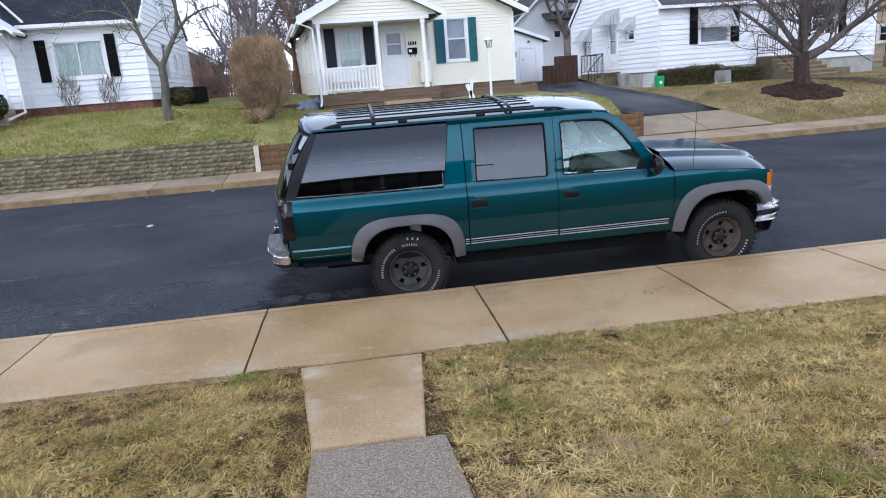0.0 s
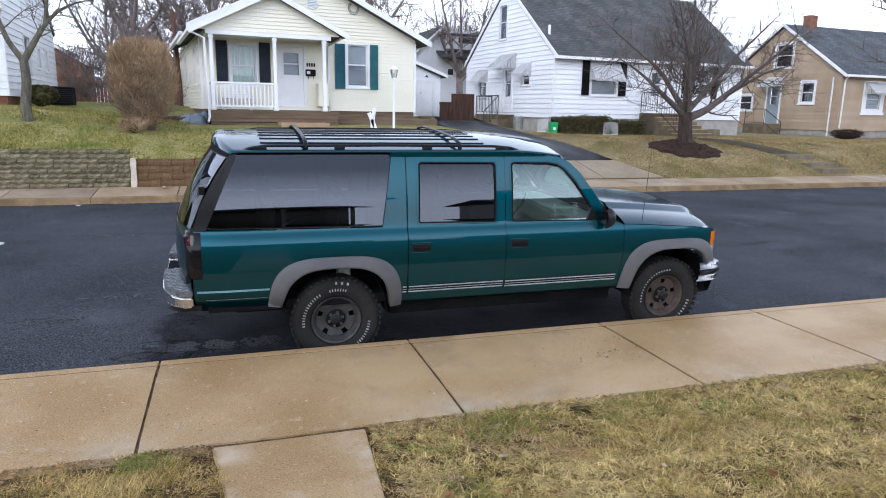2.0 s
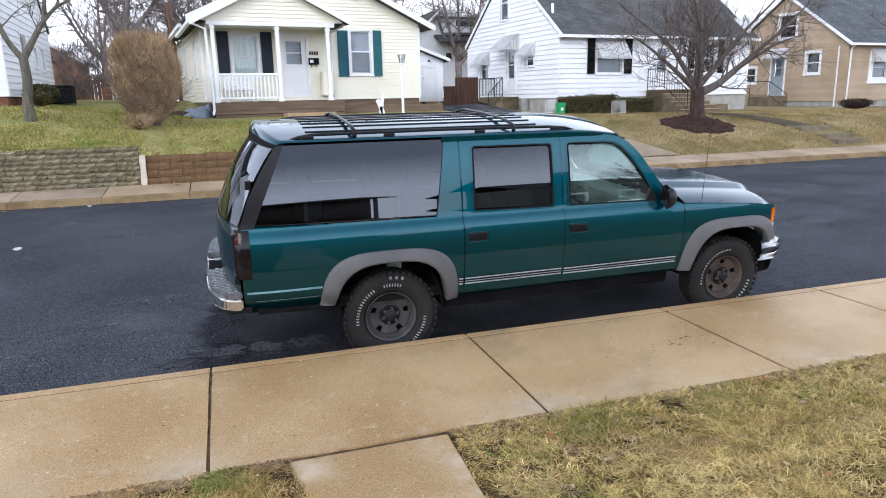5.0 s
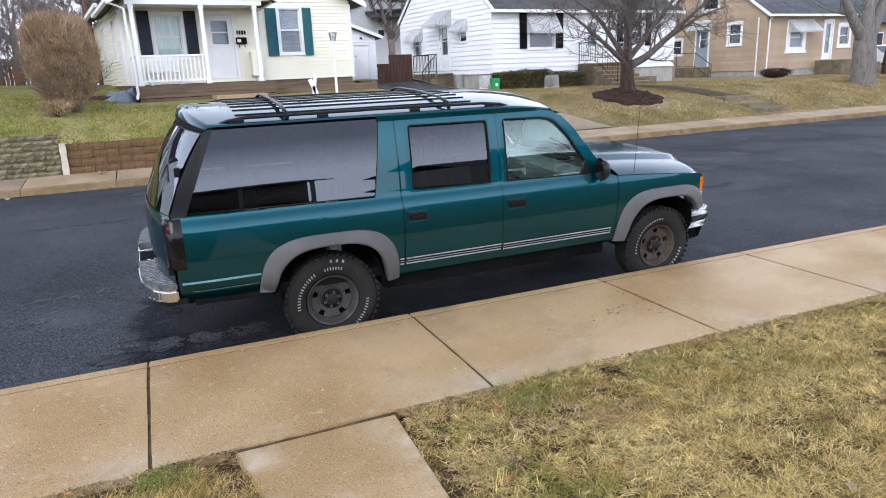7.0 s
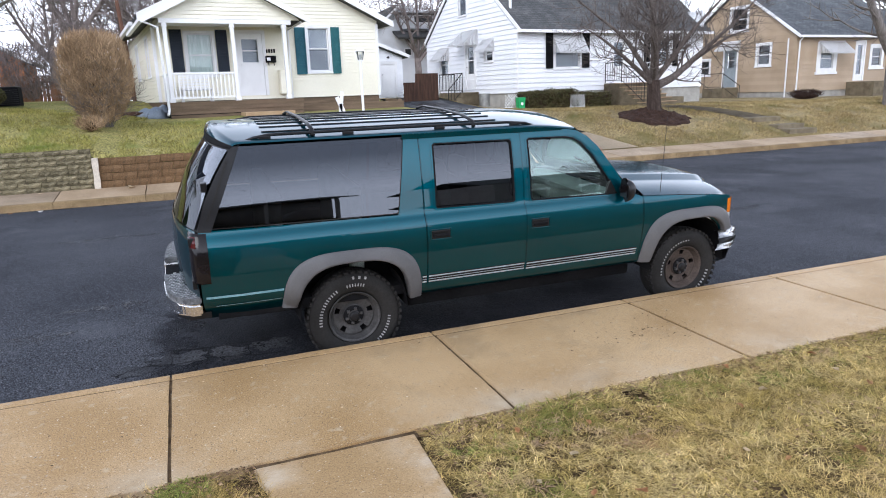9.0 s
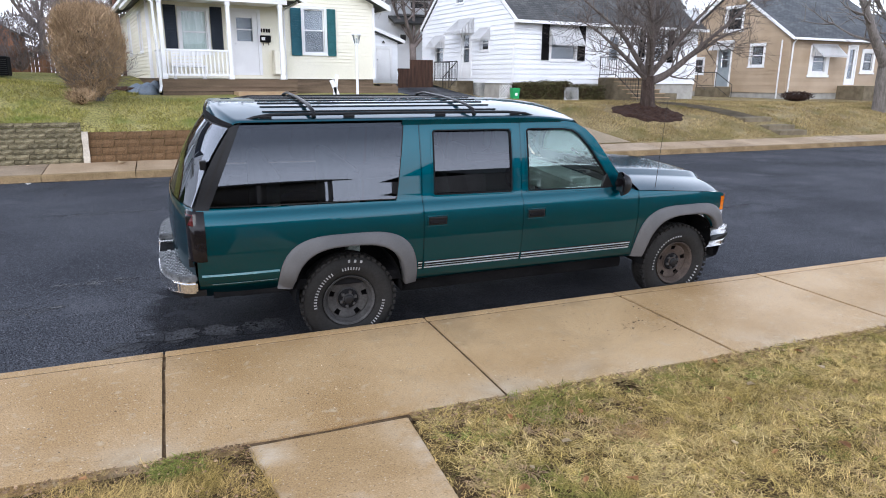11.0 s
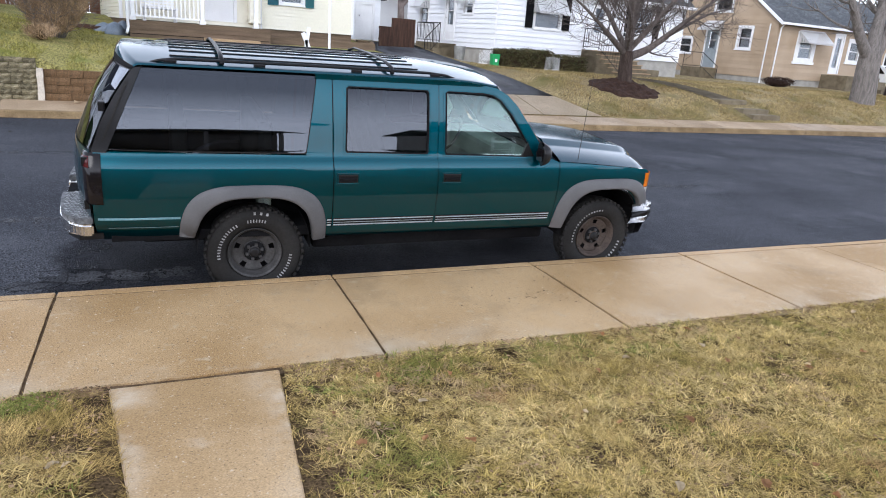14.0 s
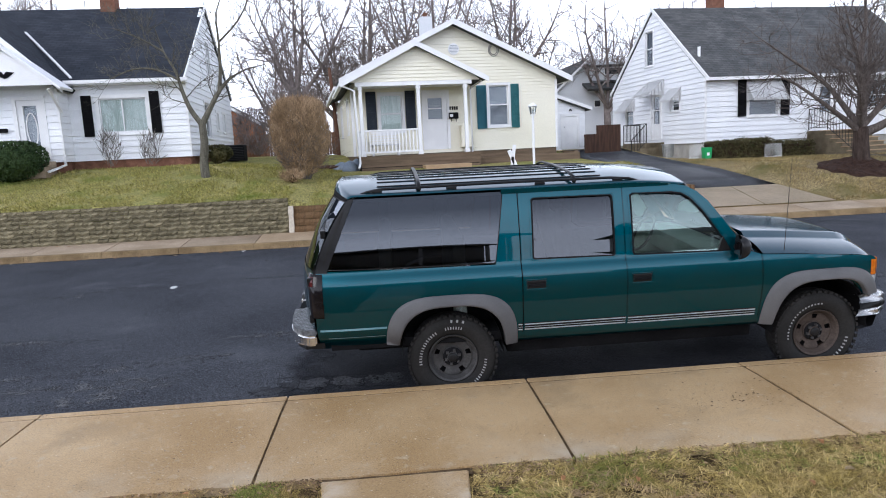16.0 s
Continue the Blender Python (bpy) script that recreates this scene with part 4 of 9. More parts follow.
tube(bm, [(2.82, 1.0, 1.19), (2.74, 1.3, 1.225)], 0.008, 6)
part("wiper", bm, "plastic", CAR)


def hood_z(x, v):
    t = (x - 2.76) / 1.1
    z = 1.17 - 0.052 * t - 0.04 * t * t
    bulge = 0.09 * (1 - v ** 4) + 0.034 * ease((0.60 - abs(v)) / 0.07)
    return z + bulge - 0.05 * max(0, t - 0.93) / 0.07


bm = bmesh.new()
hood_rows = []
for k in range(19):
    x = 2.76 + 1.115 * k / 18
    half = 0.96 - inset(x, 1.14) - 0.004
    hood_rows.append([Vector((x + 0.035 * (1 - v * v), CY + half * v, hood_z(x, v))) for v in [(-1 + j / 15) for j in range(31)]])
grid(bm, hood_rows)
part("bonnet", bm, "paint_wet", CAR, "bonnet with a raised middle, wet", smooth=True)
bm = bmesh.new()
box(bm, 3.80, 3.885, CY - 0.62, CY + 0.62, 0.78, 1.06, 0.01)
part("grille", bm, "plastic", CAR, "black grille")
for z in (0.86, 0.92, 0.98):
    part("grille_bar", B(3.88, 3.90, CY - 0.6, CY + 0.6, z, z + 0.022), "chrome", CAR)
for side in (-1, 1):
    y0, y1 = sorted((CY + side * 0.63, CY + side * 0.83))
    part("headlight", B(3.82, 3.89, y0, y1, 0.84, 1.05, 0.012), "lamp", CAR, "clear headlight")
    # corner marker: stacked amber lenses wrapping the wing
    for z0, z1, mat, lab in ((0.905, 1.045, "amber", "amber corner lens"), (0.83, 0.90, "lamp", "clear reflector strip"), (0.745, 0.825, "amber", "amber side lens")):
        bm = bmesh.new()
        rows = []
        for z in (z0, (z0 + z1) / 2, z1):
            rows.append([skin(3.80, z, side, 0.004), skin(3.845, z, side, 0.006), skin(3.87, z, side, -0.005), Vector((3.895, CY + side * 0.845, z)), Vector((3.90, CY + side * 0.80, z))])
        grid(bm, rows)
        bmesh.ops.solidify(bm, geom=bm.faces[:], thickness=0.02)
        part("corner_lamp", bm, mat, CAR, lab, smooth=False)

# front bumper: chrome blade round the corners, black valance below
def blade(profile, xs_y, material, name, label):
    bm = bmesh.new()
    rows = [[Vector((x + o * nx, y + o * ny, z)) for o, z in profile] for x, y, nx, ny in xs_y]
    grid(bm, rows)
    bmesh.ops.solidify(bm, geom=bm.faces[:], thickness=0.012)
    return part(name, bm, material, CAR, label, smooth=True)


front_line = []
for k in range(-10, 11):
    v = k / 10
    x = 3.955 - 0.04 * v * v - (0.26 * max(0, abs(v) - 0.86) / 0.14)
    ny = math.copysign(min(1, max(0, abs(v) - 0.8) / 0.2), v)
    front_line.append((x, CY + 0.925 * math.sin(v * math.pi / 2) ** 1 if abs(v) < 1 else CY + 0.925 * v, 1 - 0.6 * abs(ny), ny))
blade([(-0.02, 0.735), (0.03, 0.73), (0.045, 0.70), (0.04, 0.655)], front_line, "chrome", "front_bumper", "dull chrome front bumper")
blade([(0.04, 0.66), (0.052, 0.645), (0.052, 0.615), (0.04, 0.60)], front_line, "plastic", "bumper_strip", "black rubbing strip")
blade([(0.04, 0.605), (0.042, 0.57), (0.02, 0.53)], front_line, "chrome", "front_bumper_lower", "dull chrome lower bumper")
bm = bmesh.new()
grid(bm, [[Vector((x, CY + 0.86 * k / 6, z)) for k in range(-6, 7)] for x, z in ((3.90, 0.56), (3.93, 0.50), (3.90, 0.40), (3.7, 0.36), (3.55, 0.36))])
part("valance", bm, "plastic", CAR, "black lower valance", smooth=True)

# rear: tail doors, sloped glass, lamps, step bumper
def rear_x(z):
    return between(z, [(0.55, -1.13), (0.7, -1.16), (1.0, -1.17), (1.2, -1.155), (1.24, -1.14), (1.5, -1.03), (1.65, -0.948), (1.8, -0.838), (1.82, -0.82)])


def rear_half(z):
    return 0.96 - inset(-1.1, z)


def rear_row(z, a, b, n=9, bulge=0.15, out=0.0):
    h = rear_half(z)
    return [Vector((rear_x(z) - out - bulge * (1 - abs(v / h) ** 2.4), CY + v, z)) for v in [a * h + (b * h - a * h) * k / (n - 1) for k in range(n)]]


for a, b, lab in ((-0.985, -0.012, ""), (0.012, 0.985, "")):
    bm = bmesh.new()
    grid(bm, [rear_row(z, a, b) for z in (0.56, 0.62, 0.7, 0.85, 1.0, 1.1, 1.16, 1.21, 1.23)])
    door = part("tail_door", bm, "paint", CAR, smooth=True)
    bm = bmesh.new()
    grid(bm, [rear_row(z, a * 0.965, b * 0.965, out=-0.004) for z in (1.235, 1.3, 1.4, 1.5, 1.6, 1.7, 1.79)])
    part("window_pane", bm, "tint", door, "dark rear glass", smooth=True)
    for z in (0.8, 1.12, 1.5):
        s = -1 if a < -0.5 else 1
        bm = B(rear_x(z) - 0.045, rear_x(z) + 0.0, CY + s * rear_half(z) * 0.93 - 0.03, CY + s * rear_half(z) * 0.93 + 0.03, z, z + 0.07, 0.008)
        part("hinge", bm, "plastic", door)
bm = bmesh.new()
grid(bm, [rear_row(z, -1.0, 1.0, 13, out=-0.02) for z in (0.56, 0.9, 1.2, 1.24, 1.5, 1.8, 1.84)])
part("tail_frame", bm, "plastic", CAR, smooth=True)
for side in (-1, 1):
    bm = bmesh.new()
    def round_corner(z, out, k0=0, k1=10):
        """Places from the flank round to the tail."""
        e = rear_half(z) + out
        return [Vector((-1.078 - (0.118 + out) * math.sin(k * math.pi / 20) ** 0.9, CY + side * (e - 0.115 * (1 - math.cos(k * math.pi / 20)) ** 1.5), z)) for k in range(k0, k1 + 1)]

    grid(bm, [round_corner(z, o) for z, o in ((0.842, -0.012), (0.845, 0.004), (0.86, 0.009), (0.95, 0.010), (1.05, 0.010), (1.13, 0.010), (1.195, 0.009), (1.212, 0.004), (1.216, -0.012))])
    lampo = part("tail_light", bm, "smoked", CAR, "smoked black tail light with a dark red top", smooth=True)
    bm = bmesh.new()
    grid(bm, [round_corner(z, o, 4, 9) for z, o in ((1.118, 0.008), (1.122, 0.0125), (1.19, 0.0115), (1.196, 0.008))])
    part("red_lens", bm, "redlens", lampo, "dark red lens", smooth=True)
# step bumper
def bumper_band(z0, z1, a, b, back, front, bevel=0.0, n=14):
    """A slice of the step bumper, its ends drawn forward round the corners."""
    vs = [a + (b - a) * k / n for k in range(n + 1)]
    outline = [(back + 0.05 * v * v + 0.15 * abs(v) ** 8, CY + 0.94 * v) for v in vs] + [(front, CY + 0.94 * vs[-1]), (front, CY + 0.94 * vs[0])]
    bm = prism(bmesh.new(), outline, "z", z0, z1)
    if bevel:
        bmesh.ops.bevel(bm, geom=bm.edges[:], offset=bevel, segments=2, affect="EDGES")
    return bm


part("rear_bumper", bumper_band(0.60, 0.655, -0.252, 0.252, -1.425, -1.17, 0.01), "chrome", CAR, "dull chrome rear step bumper")
part("bumper_underside", bumper_band(0.56, 0.606, -0.95, 0.95, -1.405, -1.10), "plastic", CAR)
for a, b in ((-1.0, -0.25), (0.25, 1.0)):
    part("bumper_corner", bumper_band(0.60, 0.69, a, b, -1.432, -1.16, 0.014), "chrome", CAR, "dull chrome bumper corner")
    part("step_pad", bumper_band(0.688, 0.738, a * 0.985 if abs(a) > 0.5 else a, b * 0.985 if abs(b) > 0.5 else b, -1.425, -1.16, 0.008), "tread", CAR, "worn grey diamond-tread step pad")
    for k in range(9):
        for q in range(16):
            x, y = -1.395 + 0.024 * k + 0.012 * (q % 2), CY + 0.94 * (a + (b - a) * (q + 1.2) / 17.5)
            if x < -1.41 + 0.05 * ((y - CY) / 0.94) ** 2 + 0.15 * abs((y - CY) / 0.94) ** 8 + 0.01:
                continue
            part("tread_stud", B(-0.011, 0.011, -0.004, 0.004, 0.738, 0.743, m=pose(x, y, 0, 0, 0, 45 if (k + q) % 2 else -45)), "stud", CAR)
part("centre_step", bumper_band(0.655, 0.664, -0.25, 0.25, -1.42, -1.17), "black", CAR, "black sunken centre step")
part("plate_lamp_strip", B(-1.36, -1.335, CY - 0.21, CY - 0.02, 0.664, 0.675, 0.003), "litter", CAR, "pale strip in the centre step")
part("number_plate", B(-1.225, -1.215, CY - 0.15, CY + 0.15, 0.78, 0.93, 0.004), "letter", CAR, "blank pale plate")
# grey wheel-arch flares
for side in (-1, 1):
    for (cx, cz), wide, high, tail, nose in ((RW, 0.575, 0.605, 0.545, 0.50), (FW, 0.575, 0.63, 0.515, 0.60)):
        outer = arch(cx, cz, wide, high, 180, 0, 34, 3.6)
        inner = arch(cx, cz, wide - 0.112, high - 0.092, 180, 0, 34, 3.0)
        cols = []
        for (ox, oz), (ix, iz) in zip(outer, inner):
            low = tail if ox < cx else nose
            oz, iz = max(oz, low), max(iz, low)
            def mid(t, out):
                px, pz = ox + (ix - ox) * t, oz + (iz - oz) * t
                q = skin(min(px, 3.86), pz, side, 0)
                return Vector((px, q.y + side * out, pz))
            cols.append([mid(0, 0.001), mid(0.03, 0.016), mid(0.25, 0.03), mid(0.8, 0.052), mid(0.95, 0.054), mid(1.0, 0.045), mid(1.0, -0.05), mid(0.9, -0.12)])
        bm = bmesh.new()
        grid(bm, cols)
        part("arch_flare", bm, "flare", CAR, "faded grey plastic wheel-arch flare", smooth=True)
        # liner
        bm = bmesh.new()
        liner = arch(cx, cz, wide - 0.13, high - 0.10, 180, 0, 20, 2.5)
        grid(bm, [[Vector((px, CY + side * w, max(pz, 0.42))) for px, pz in liner] for w in (0.93, 0.55)])
        vs = [bm.verts.new(Vector((px, CY + side * 0.55, max(pz, 0.42)))) for px, pz in liner]
        bm.faces.new(vs)
        part("wheel_well", bm, "black", CAR)

# stripes along the doors
for side in (-1, 1):
    for x0, x1 in ((0.575, 0.612), (0.63, 1.526), (1.548, 2.71)):
        for z, h, mat in ((0.676, 0.011, "stripe"), (0.651, 0.005, "stripe"), (0.628, 0.012, "stripe")):
            drop = 0.004 * x0
            bm = bmesh.new()
            grid(bm, [[skin(x, zz, side, 0.004) for x in (x0, (x0 + x1) / 2, x1)] for zz in (z - drop - h / 2, z - drop + h / 2)])
            bmesh.ops.solidify(bm, geom=bm.faces[:], thickness=0.004)
            part("door_stripe", bm, mat, CAR, "thin silver stripe")
        bm = bmesh.new()
        grid(bm, [[skin(x, zz, side, 0.0025) for x in (x0, (x0 + x1) / 2, x1)] for zz in (0.616, 0.65, 0.686)])
        part("stripe_band", bm, "plastic", CAR, "black band behind the stripes")
    for z0, z1, mat, x0, x1 in ((0.722, 0.740, "stripe_teal", -1.125, -0.56), (0.652, 0.657, "stripe_teal", -1.06, -0.575)):
        bm = bmesh.new()
        grid(bm, [[skin(x, z, side, 0.004) for x in (x0, -1.05, -0.95, -0.85, -0.7, x1)] for z in (z0, z1)])
        part("quarter_stripe", bm, mat, CAR, "thin stripe")

# door handles, mirrors, filler, aerial
for k, side in enumerate((-1, 1)):
    for x0, par in ((0.655, rear_door), (1.585, front_door)):
        bm = bmesh.new()
        p0, p1 = skin(x0, 1.04, side, 0.006), skin(x0 + 0.165, 1.04, side, 0.006)
        ys = sorted((p0.y, p0.y - side * 0.02))
        box(bm, x0, x0 + 0.165, ys[0], ys[1], 0.995, 1.065, 0.008)
        part("door_handle", bm, "plastic", par[k], "black recessed handle")
        ys = sorted((p0.y - side * 0.001, p0.y - side * 0.02))
        for a, b, c, d in ((-0.008, 0.173, 0.985, 0.992), (-0.008, 0.173, 1.068, 1.075), (-0.010, -0.003, 0.99, 1.07), (0.168, 0.175, 0.99, 1.07)):
            part("handle_bezel", B(x0 + a, x0 + b, ys[0], ys[1], c, d, 0.002), "paint", par[k])
        ys = sorted((p0.y + side * 0.012, p0.y - side * 0.006))
        part("handle_pull", B(x0 + 0.012, x0 + 0.153, ys[0], ys[1], 1.012, 1.036, 0.005), "black", par[k])
    bm = bmesh.new()
    c = skin(2.52, 1.26, side, 0.0)
    ys = sorted((c.y + side * 0.03, c.y + side * 0.165))
    my, half = (ys[0] + ys[1]) / 2, (ys[1] - ys[0]) / 2
    shell = []
    for k_ in range(11):
        u = math.sin(math.pi * (k_ / 10 - 0.5))
        w_ = max(0.02, 1 - abs(u) ** 2.6) ** (1 / 2.6)
        shell.append([(2.505 + 0.105 * max(0.0, math.cos(a_)) * w_, my + half * w_ * math.copysign(abs(math.sin(a_)) ** 0.7, math.sin(a_)), 1.255 + 0.088 * u - 0.02 * math.sin(a_) * side) for a_ in [2 * math.pi * j_ / 20 for j_ in range(20)]])
    grid(bm, shell, close=True)
    tube(bm, [(2.54, c.y, 1.24), (2.555, c.y + side * 0.08, 1.235)], 0.035, 8)
    mir = part("side_mirror", bm, "plastic", front_door[k], "black door mirror", smooth=True)
    part("mirror_glass", B(2.494, 2.499, ys[0] + 0.02, ys[1] - 0.02, 1.19, 1.30), "smoked", front_door[k])
    part("mirror_sail", prism(bmesh.new(), [(2.37, 1.215), (2.49, 1.205), (2.41, 1.335)], "y", c.y - side * 0.02, c.y + side * 0.008), "plastic", front_door[k])
tube_bm = bmesh.new()
tube(tube_bm, [(2.985, -0.05, 1.13), (2.985, -0.05, 1.165)], 0.018, 10)
tube(tube_bm, [(2.985, -0.05, 1.16), (2.992, -0.05, 1.55), (3.005, -0.045, 1.98)], [0.003, 0.0025, 0.0015], 6)
part("aerial", tube_bm, "iron", CAR, "thin whip aerial")

# roof rack
for side in (-1, 1):
    y = CY + side * 0.705
    bm = bmesh.new()
    tube(bm, [(-0.74, y, 1.842), (-0.66, y, 1.865), (-0.55, y, 1.882), (0.5, y, 1.887), (1.45, y, 1.88), (1.62, y, 1.866), (1.72, y, 1.84)], [0.009, 0.012, 0.012, 0.012, 0.012, 0.012, 0.009], 8)
    part("roof_rail", bm, "plastic", CAR, "black roof rail", smooth=True)
    for x in (-0.58, 0.06, 0.83, 1.52):
        part("rail_foot", B(x - 0.045, x + 0.045, y - 0.013, y + 0.013, 1.835, 1.88, 0.01), "plastic", CAR)
for x in (-0.22, 1.13):
    bm = bmesh.new()
    tube(bm, [(x, CY - 0.72, 1.86), (x, CY - 0.69, 1.905), (x, CY - 0.5, 1.935), (x, CY, 1.945), (x, CY + 0.5, 1.935), (x, CY + 0.69, 1.905), (x, CY + 0.72, 1.86)], 0.011, 8)
    for v in bm.verts:
        v.co.x = x + (v.co.x - x) * 1.7
    part("cross_bar", bm, "plastic", CAR, "black cross bar", smooth=True)
for k in range(8):
    off = -0.525 + 0.15 * k
    y = CY + off
    zr = between(abs(off), [(w, z) for w, z in reversed(ROOF_HALF)])
    part("roof_slat", B(-0.58, 1.42, y - 0.013, y + 0.013, zr - 0.006, zr + 0.007, 0.003), "plastic", CAR, "black roof slat")

# inside: floor, seats, wheel, dash
part("floor_pan", B(-1.05, 2.75, CY - 0.86, CY + 0.86, 0.52, 0.60), "black", CAR)
part("chassis", B(-0.85, 3.7, CY - 0.5, CY + 0.5, 0.36, 0.54, 0.04), "black", CAR)
# unseen underside, axles, spare wheel and exhaust, added to block light under the car
part("underbody", B(0.5, 2.8, CY - 0.74, CY + 0.74, 0.34, 0.52, 0.04), "black", CAR)
part("engine_block", B(2.85, 3.8, CY - 0.55, CY + 0.55, 0.4, 1.0, 0.04), "black", CAR)
for ax in (0.0, 3.34):
    bm = tube(bmesh.new(), [(ax, CY - 0.75, 0.38), (ax, CY + 0.75, 0.38)], 0.05, 10)
    tube(bm, [(ax - 0.16, CY, 0.38), (ax, CY, 0.38), (ax + 0.16, CY, 0.38)], [0.06, 0.15, 0.06], 12)
    part("axle", bm, "black", CAR, "unseen dark axle with a round differential, added below the car")
part("spare_wheel", tube(bmesh.new(), [(-0.66, CY, 0.42), (-0.66, CY, 0.44), (-0.66, CY, 0.6), (-0.66, CY, 0.62)], [0.33, 0.36, 0.36, 0.33], 28), "rubber", CAR, "unseen spare wheel added below the floor")
part("exhaust", tube(bmesh.new(), [(2.6, CY + 0.3, 0.36), (0.6, CY + 0.35, 0.34), (0.2, CY + 0.5, 0.5), (-0.4, CY + 0.62, 0.46), (-1.0, CY + 0.7, 0.44)], 0.032, 8), "rim_rust", CAR)
part("headliner", B(-0.9, 1.9, CY - 0.62, CY + 0.62, 1.768, 1.782, 0.004), "seat", CAR, "pale cloth headliner")
for dy in (-0.80, 0.80):
    part("door_lining", B(1.6, 2.65, CY + dy - 0.02, CY + dy + 0.02, 0.6, 1.16, 0.015), "seat", CAR, "pale inner door lining")
part("dashboard", B(2.35, 2.72, CY - 0.80, CY + 0.80, 0.95, 1.165, 0.05), "seat", CAR, "grey-green dashboard")
for dy in (-0.42, 0.42):
    part("front_seat", B(1.25, 1.75, CY + dy - 0.27, CY + dy + 0.27, 0.62, 0.88, 0.06), "seat", CAR)
    bm = B(-0.08, 0.08, -0.25, 0.25, 0.0, 0.62, 0.05, m=pose(1.30, CY + dy, 0.82, 0, -14, 0))
    part("seat_back", bm, "seat", CAR)
    part("head_rest", B(1.06, 1.16, CY + dy - 0.13, CY + dy + 0.13, 1.40, 1.58, 0.04), "seat", CAR)
for xx in (0.05, -0.6):
    part("rear_bench", B(xx, xx + 0.12, CY - 0.65, CY + 0.65, 0.6, 1.42, 0.05), "seat", CAR)
bm = bmesh.new()
ring = [(0.19 * math.cos(a), 0.19 * math.sin(a)) for a in [2 * math.pi * k / 20 for k in range(21)]]
tube(bm, [Matrix.Translation((2.2, CY + 0.42, 1.13)) @ Euler((0, radians(-62), 0)).to_matrix().to_4x4() @ Vector((a, b, 0)) for a, b in ring], 0.016, 6, cap=False)
part("steering_wheel", bm, "flare", CAR, "grey steering wheel")


# wheels
def lathe(bm, profile, n=40):
    """Turn a profile of (radius, y) round the y axis."""
    rows = [[(r * math.cos(2 * math.pi * k / n), y, r * math.sin(2 * math.pi * k / n)) for k in range(n)] for r, y in profile]
    return grid(bm, rows, close=True)


def wheel(x, z, side, rim_mat, turn, marks):
    """A wheel with its outer face towards side."""
    y = CY + side * 0.805
    hub = thing("wheel", pose(0, 0, 0), "", "")
    hub.parent = CAR
    bm = bmesh.new()
    R = 0.392
    prof = [(0.205, 0.02), (0.215, -0.07), (0.24, -0.095), (0.29, -0.108), (0.335, -0.108), (0.362, -0.092), (0.38, -0.075), (R, -0.055), (R, 0.05), (0.38, 0.10), (0.34, 0.13), (0.24, 0.12), (0.205, 0.06)]
    lathe(bm, prof, 48)
    ob = part("tyre", bm, "rubber", hub, "black all-terrain tyre", smooth=True)
    bm = bmesh.new()
    for k in range(44):
        a = 2 * math.pi * k / 44
        for off, da in ((-0.07, 0.0), (-0.02, 0.07)):
            m = Matrix.Rotation(-a - da, 4, "Y") @ Matrix.Translation((R, off, 0))
            box(bm, -0.014, 0.006, -0.022, 0.022, -0.016, 0.016, m=m)
    tagged(part("tread", bm, "rubber", ob), kind="stuff")
    bm = bmesh.new()
    lathe(bm, [(0.208, 0.05), (0.206, -0.06), (0.218, -0.084), (0.214, -0.09), (0.20, -0.078), (0.19, -0.055), (0.178, -0.03)], 48)
    rows = 60
    rings = [(0.178, -0.03), (0.164, -0.034), (0.122, -0.024), (0.092, -0.016)]
    vr = [[bm.verts.new((r * math.cos(2 * math.pi * k / rows), yy, r * math.sin(2 * math.pi * k / rows))) for k in range(rows)] for r, yy in rings]
    for i in range(3):
        for k in range(rows):
            if i == 1 and (k % 12) in (1, 2, 3):
                continue
            bm.faces.new((vr[i][k], vr[i][(k + 1) % rows], vr[i + 1][(k + 1) % rows], vr[i + 1][k]))
    lathe(bm, [(0.092, -0.012), (0.088, -0.03), (0.07, -0.034), (0.05, -0.05), (0.045, -0.062), (0.001, -0.064)], 30)
    part("rim", bm, rim_mat, hub, "dusty five-slot alloy rim", smooth=False)
    bm = bmesh.new()
    lathe(bm, [(0.19, 0.03), (0.001, 0.03)], 24)
    part("brake_drum", bm, "black", hub)
    cap = bmesh.new()
    lathe(cap, [(0.044, -0.06), (0.042, -0.074), (0.03, -0.08), (0.001, -0.08)], 20)
    part("hub_cap", cap, "plastic", hub, "black hub cap", smooth=True)
    disc = bmesh.new()
    lathe(disc, [(0.086, -0.0335), (0.084, -0.041), (0.068, -0.043), (0.04, -0.055)], 30)
    part("hub_disc", disc, "black", hub, "black hub disc", smooth=True)
    for k in range(6):
        a = 2 * math.pi * k / 6 + 0.3
        m = Matrix.Translation((0.062 * math.cos(a), -0.05, 0.062 * math.sin(a)))
        part("lug_nut", B(-0.011, 0.011, -0.015, 0.012, -0.011, 0.011, 0.003, m=m), "rim", hub)
    # raised white sidewall lettering, as plain bars
    for a0, a1, count, r0, r1 in marks:
        for k in range(count):
            bm = bmesh.new()
            a = radians(a0 + (a1 - a0) * (k + 0.5) / count)
            w = abs(radians(a1 - a0)) / count * 0.2 * 0.29
            m = Matrix.Rotation(-a, 4, "Y") @ Matrix.Translation(((r0 + r1) / 2, -0.1085, 0))
            box(bm, -(r1 - r0) / 2, (r1 - r0) / 2, -0.003, 0.004, -w, w, m=m)
            part("letter_bar", bm, "letter", ob, "white raised bar")
    if side > 0:
        hub.matrix_basis = pose(x, y, z, 0, turn, 180)
    else:
        hub.matrix_basis = pose(x, y, z, 0, turn, 0)
    return hub


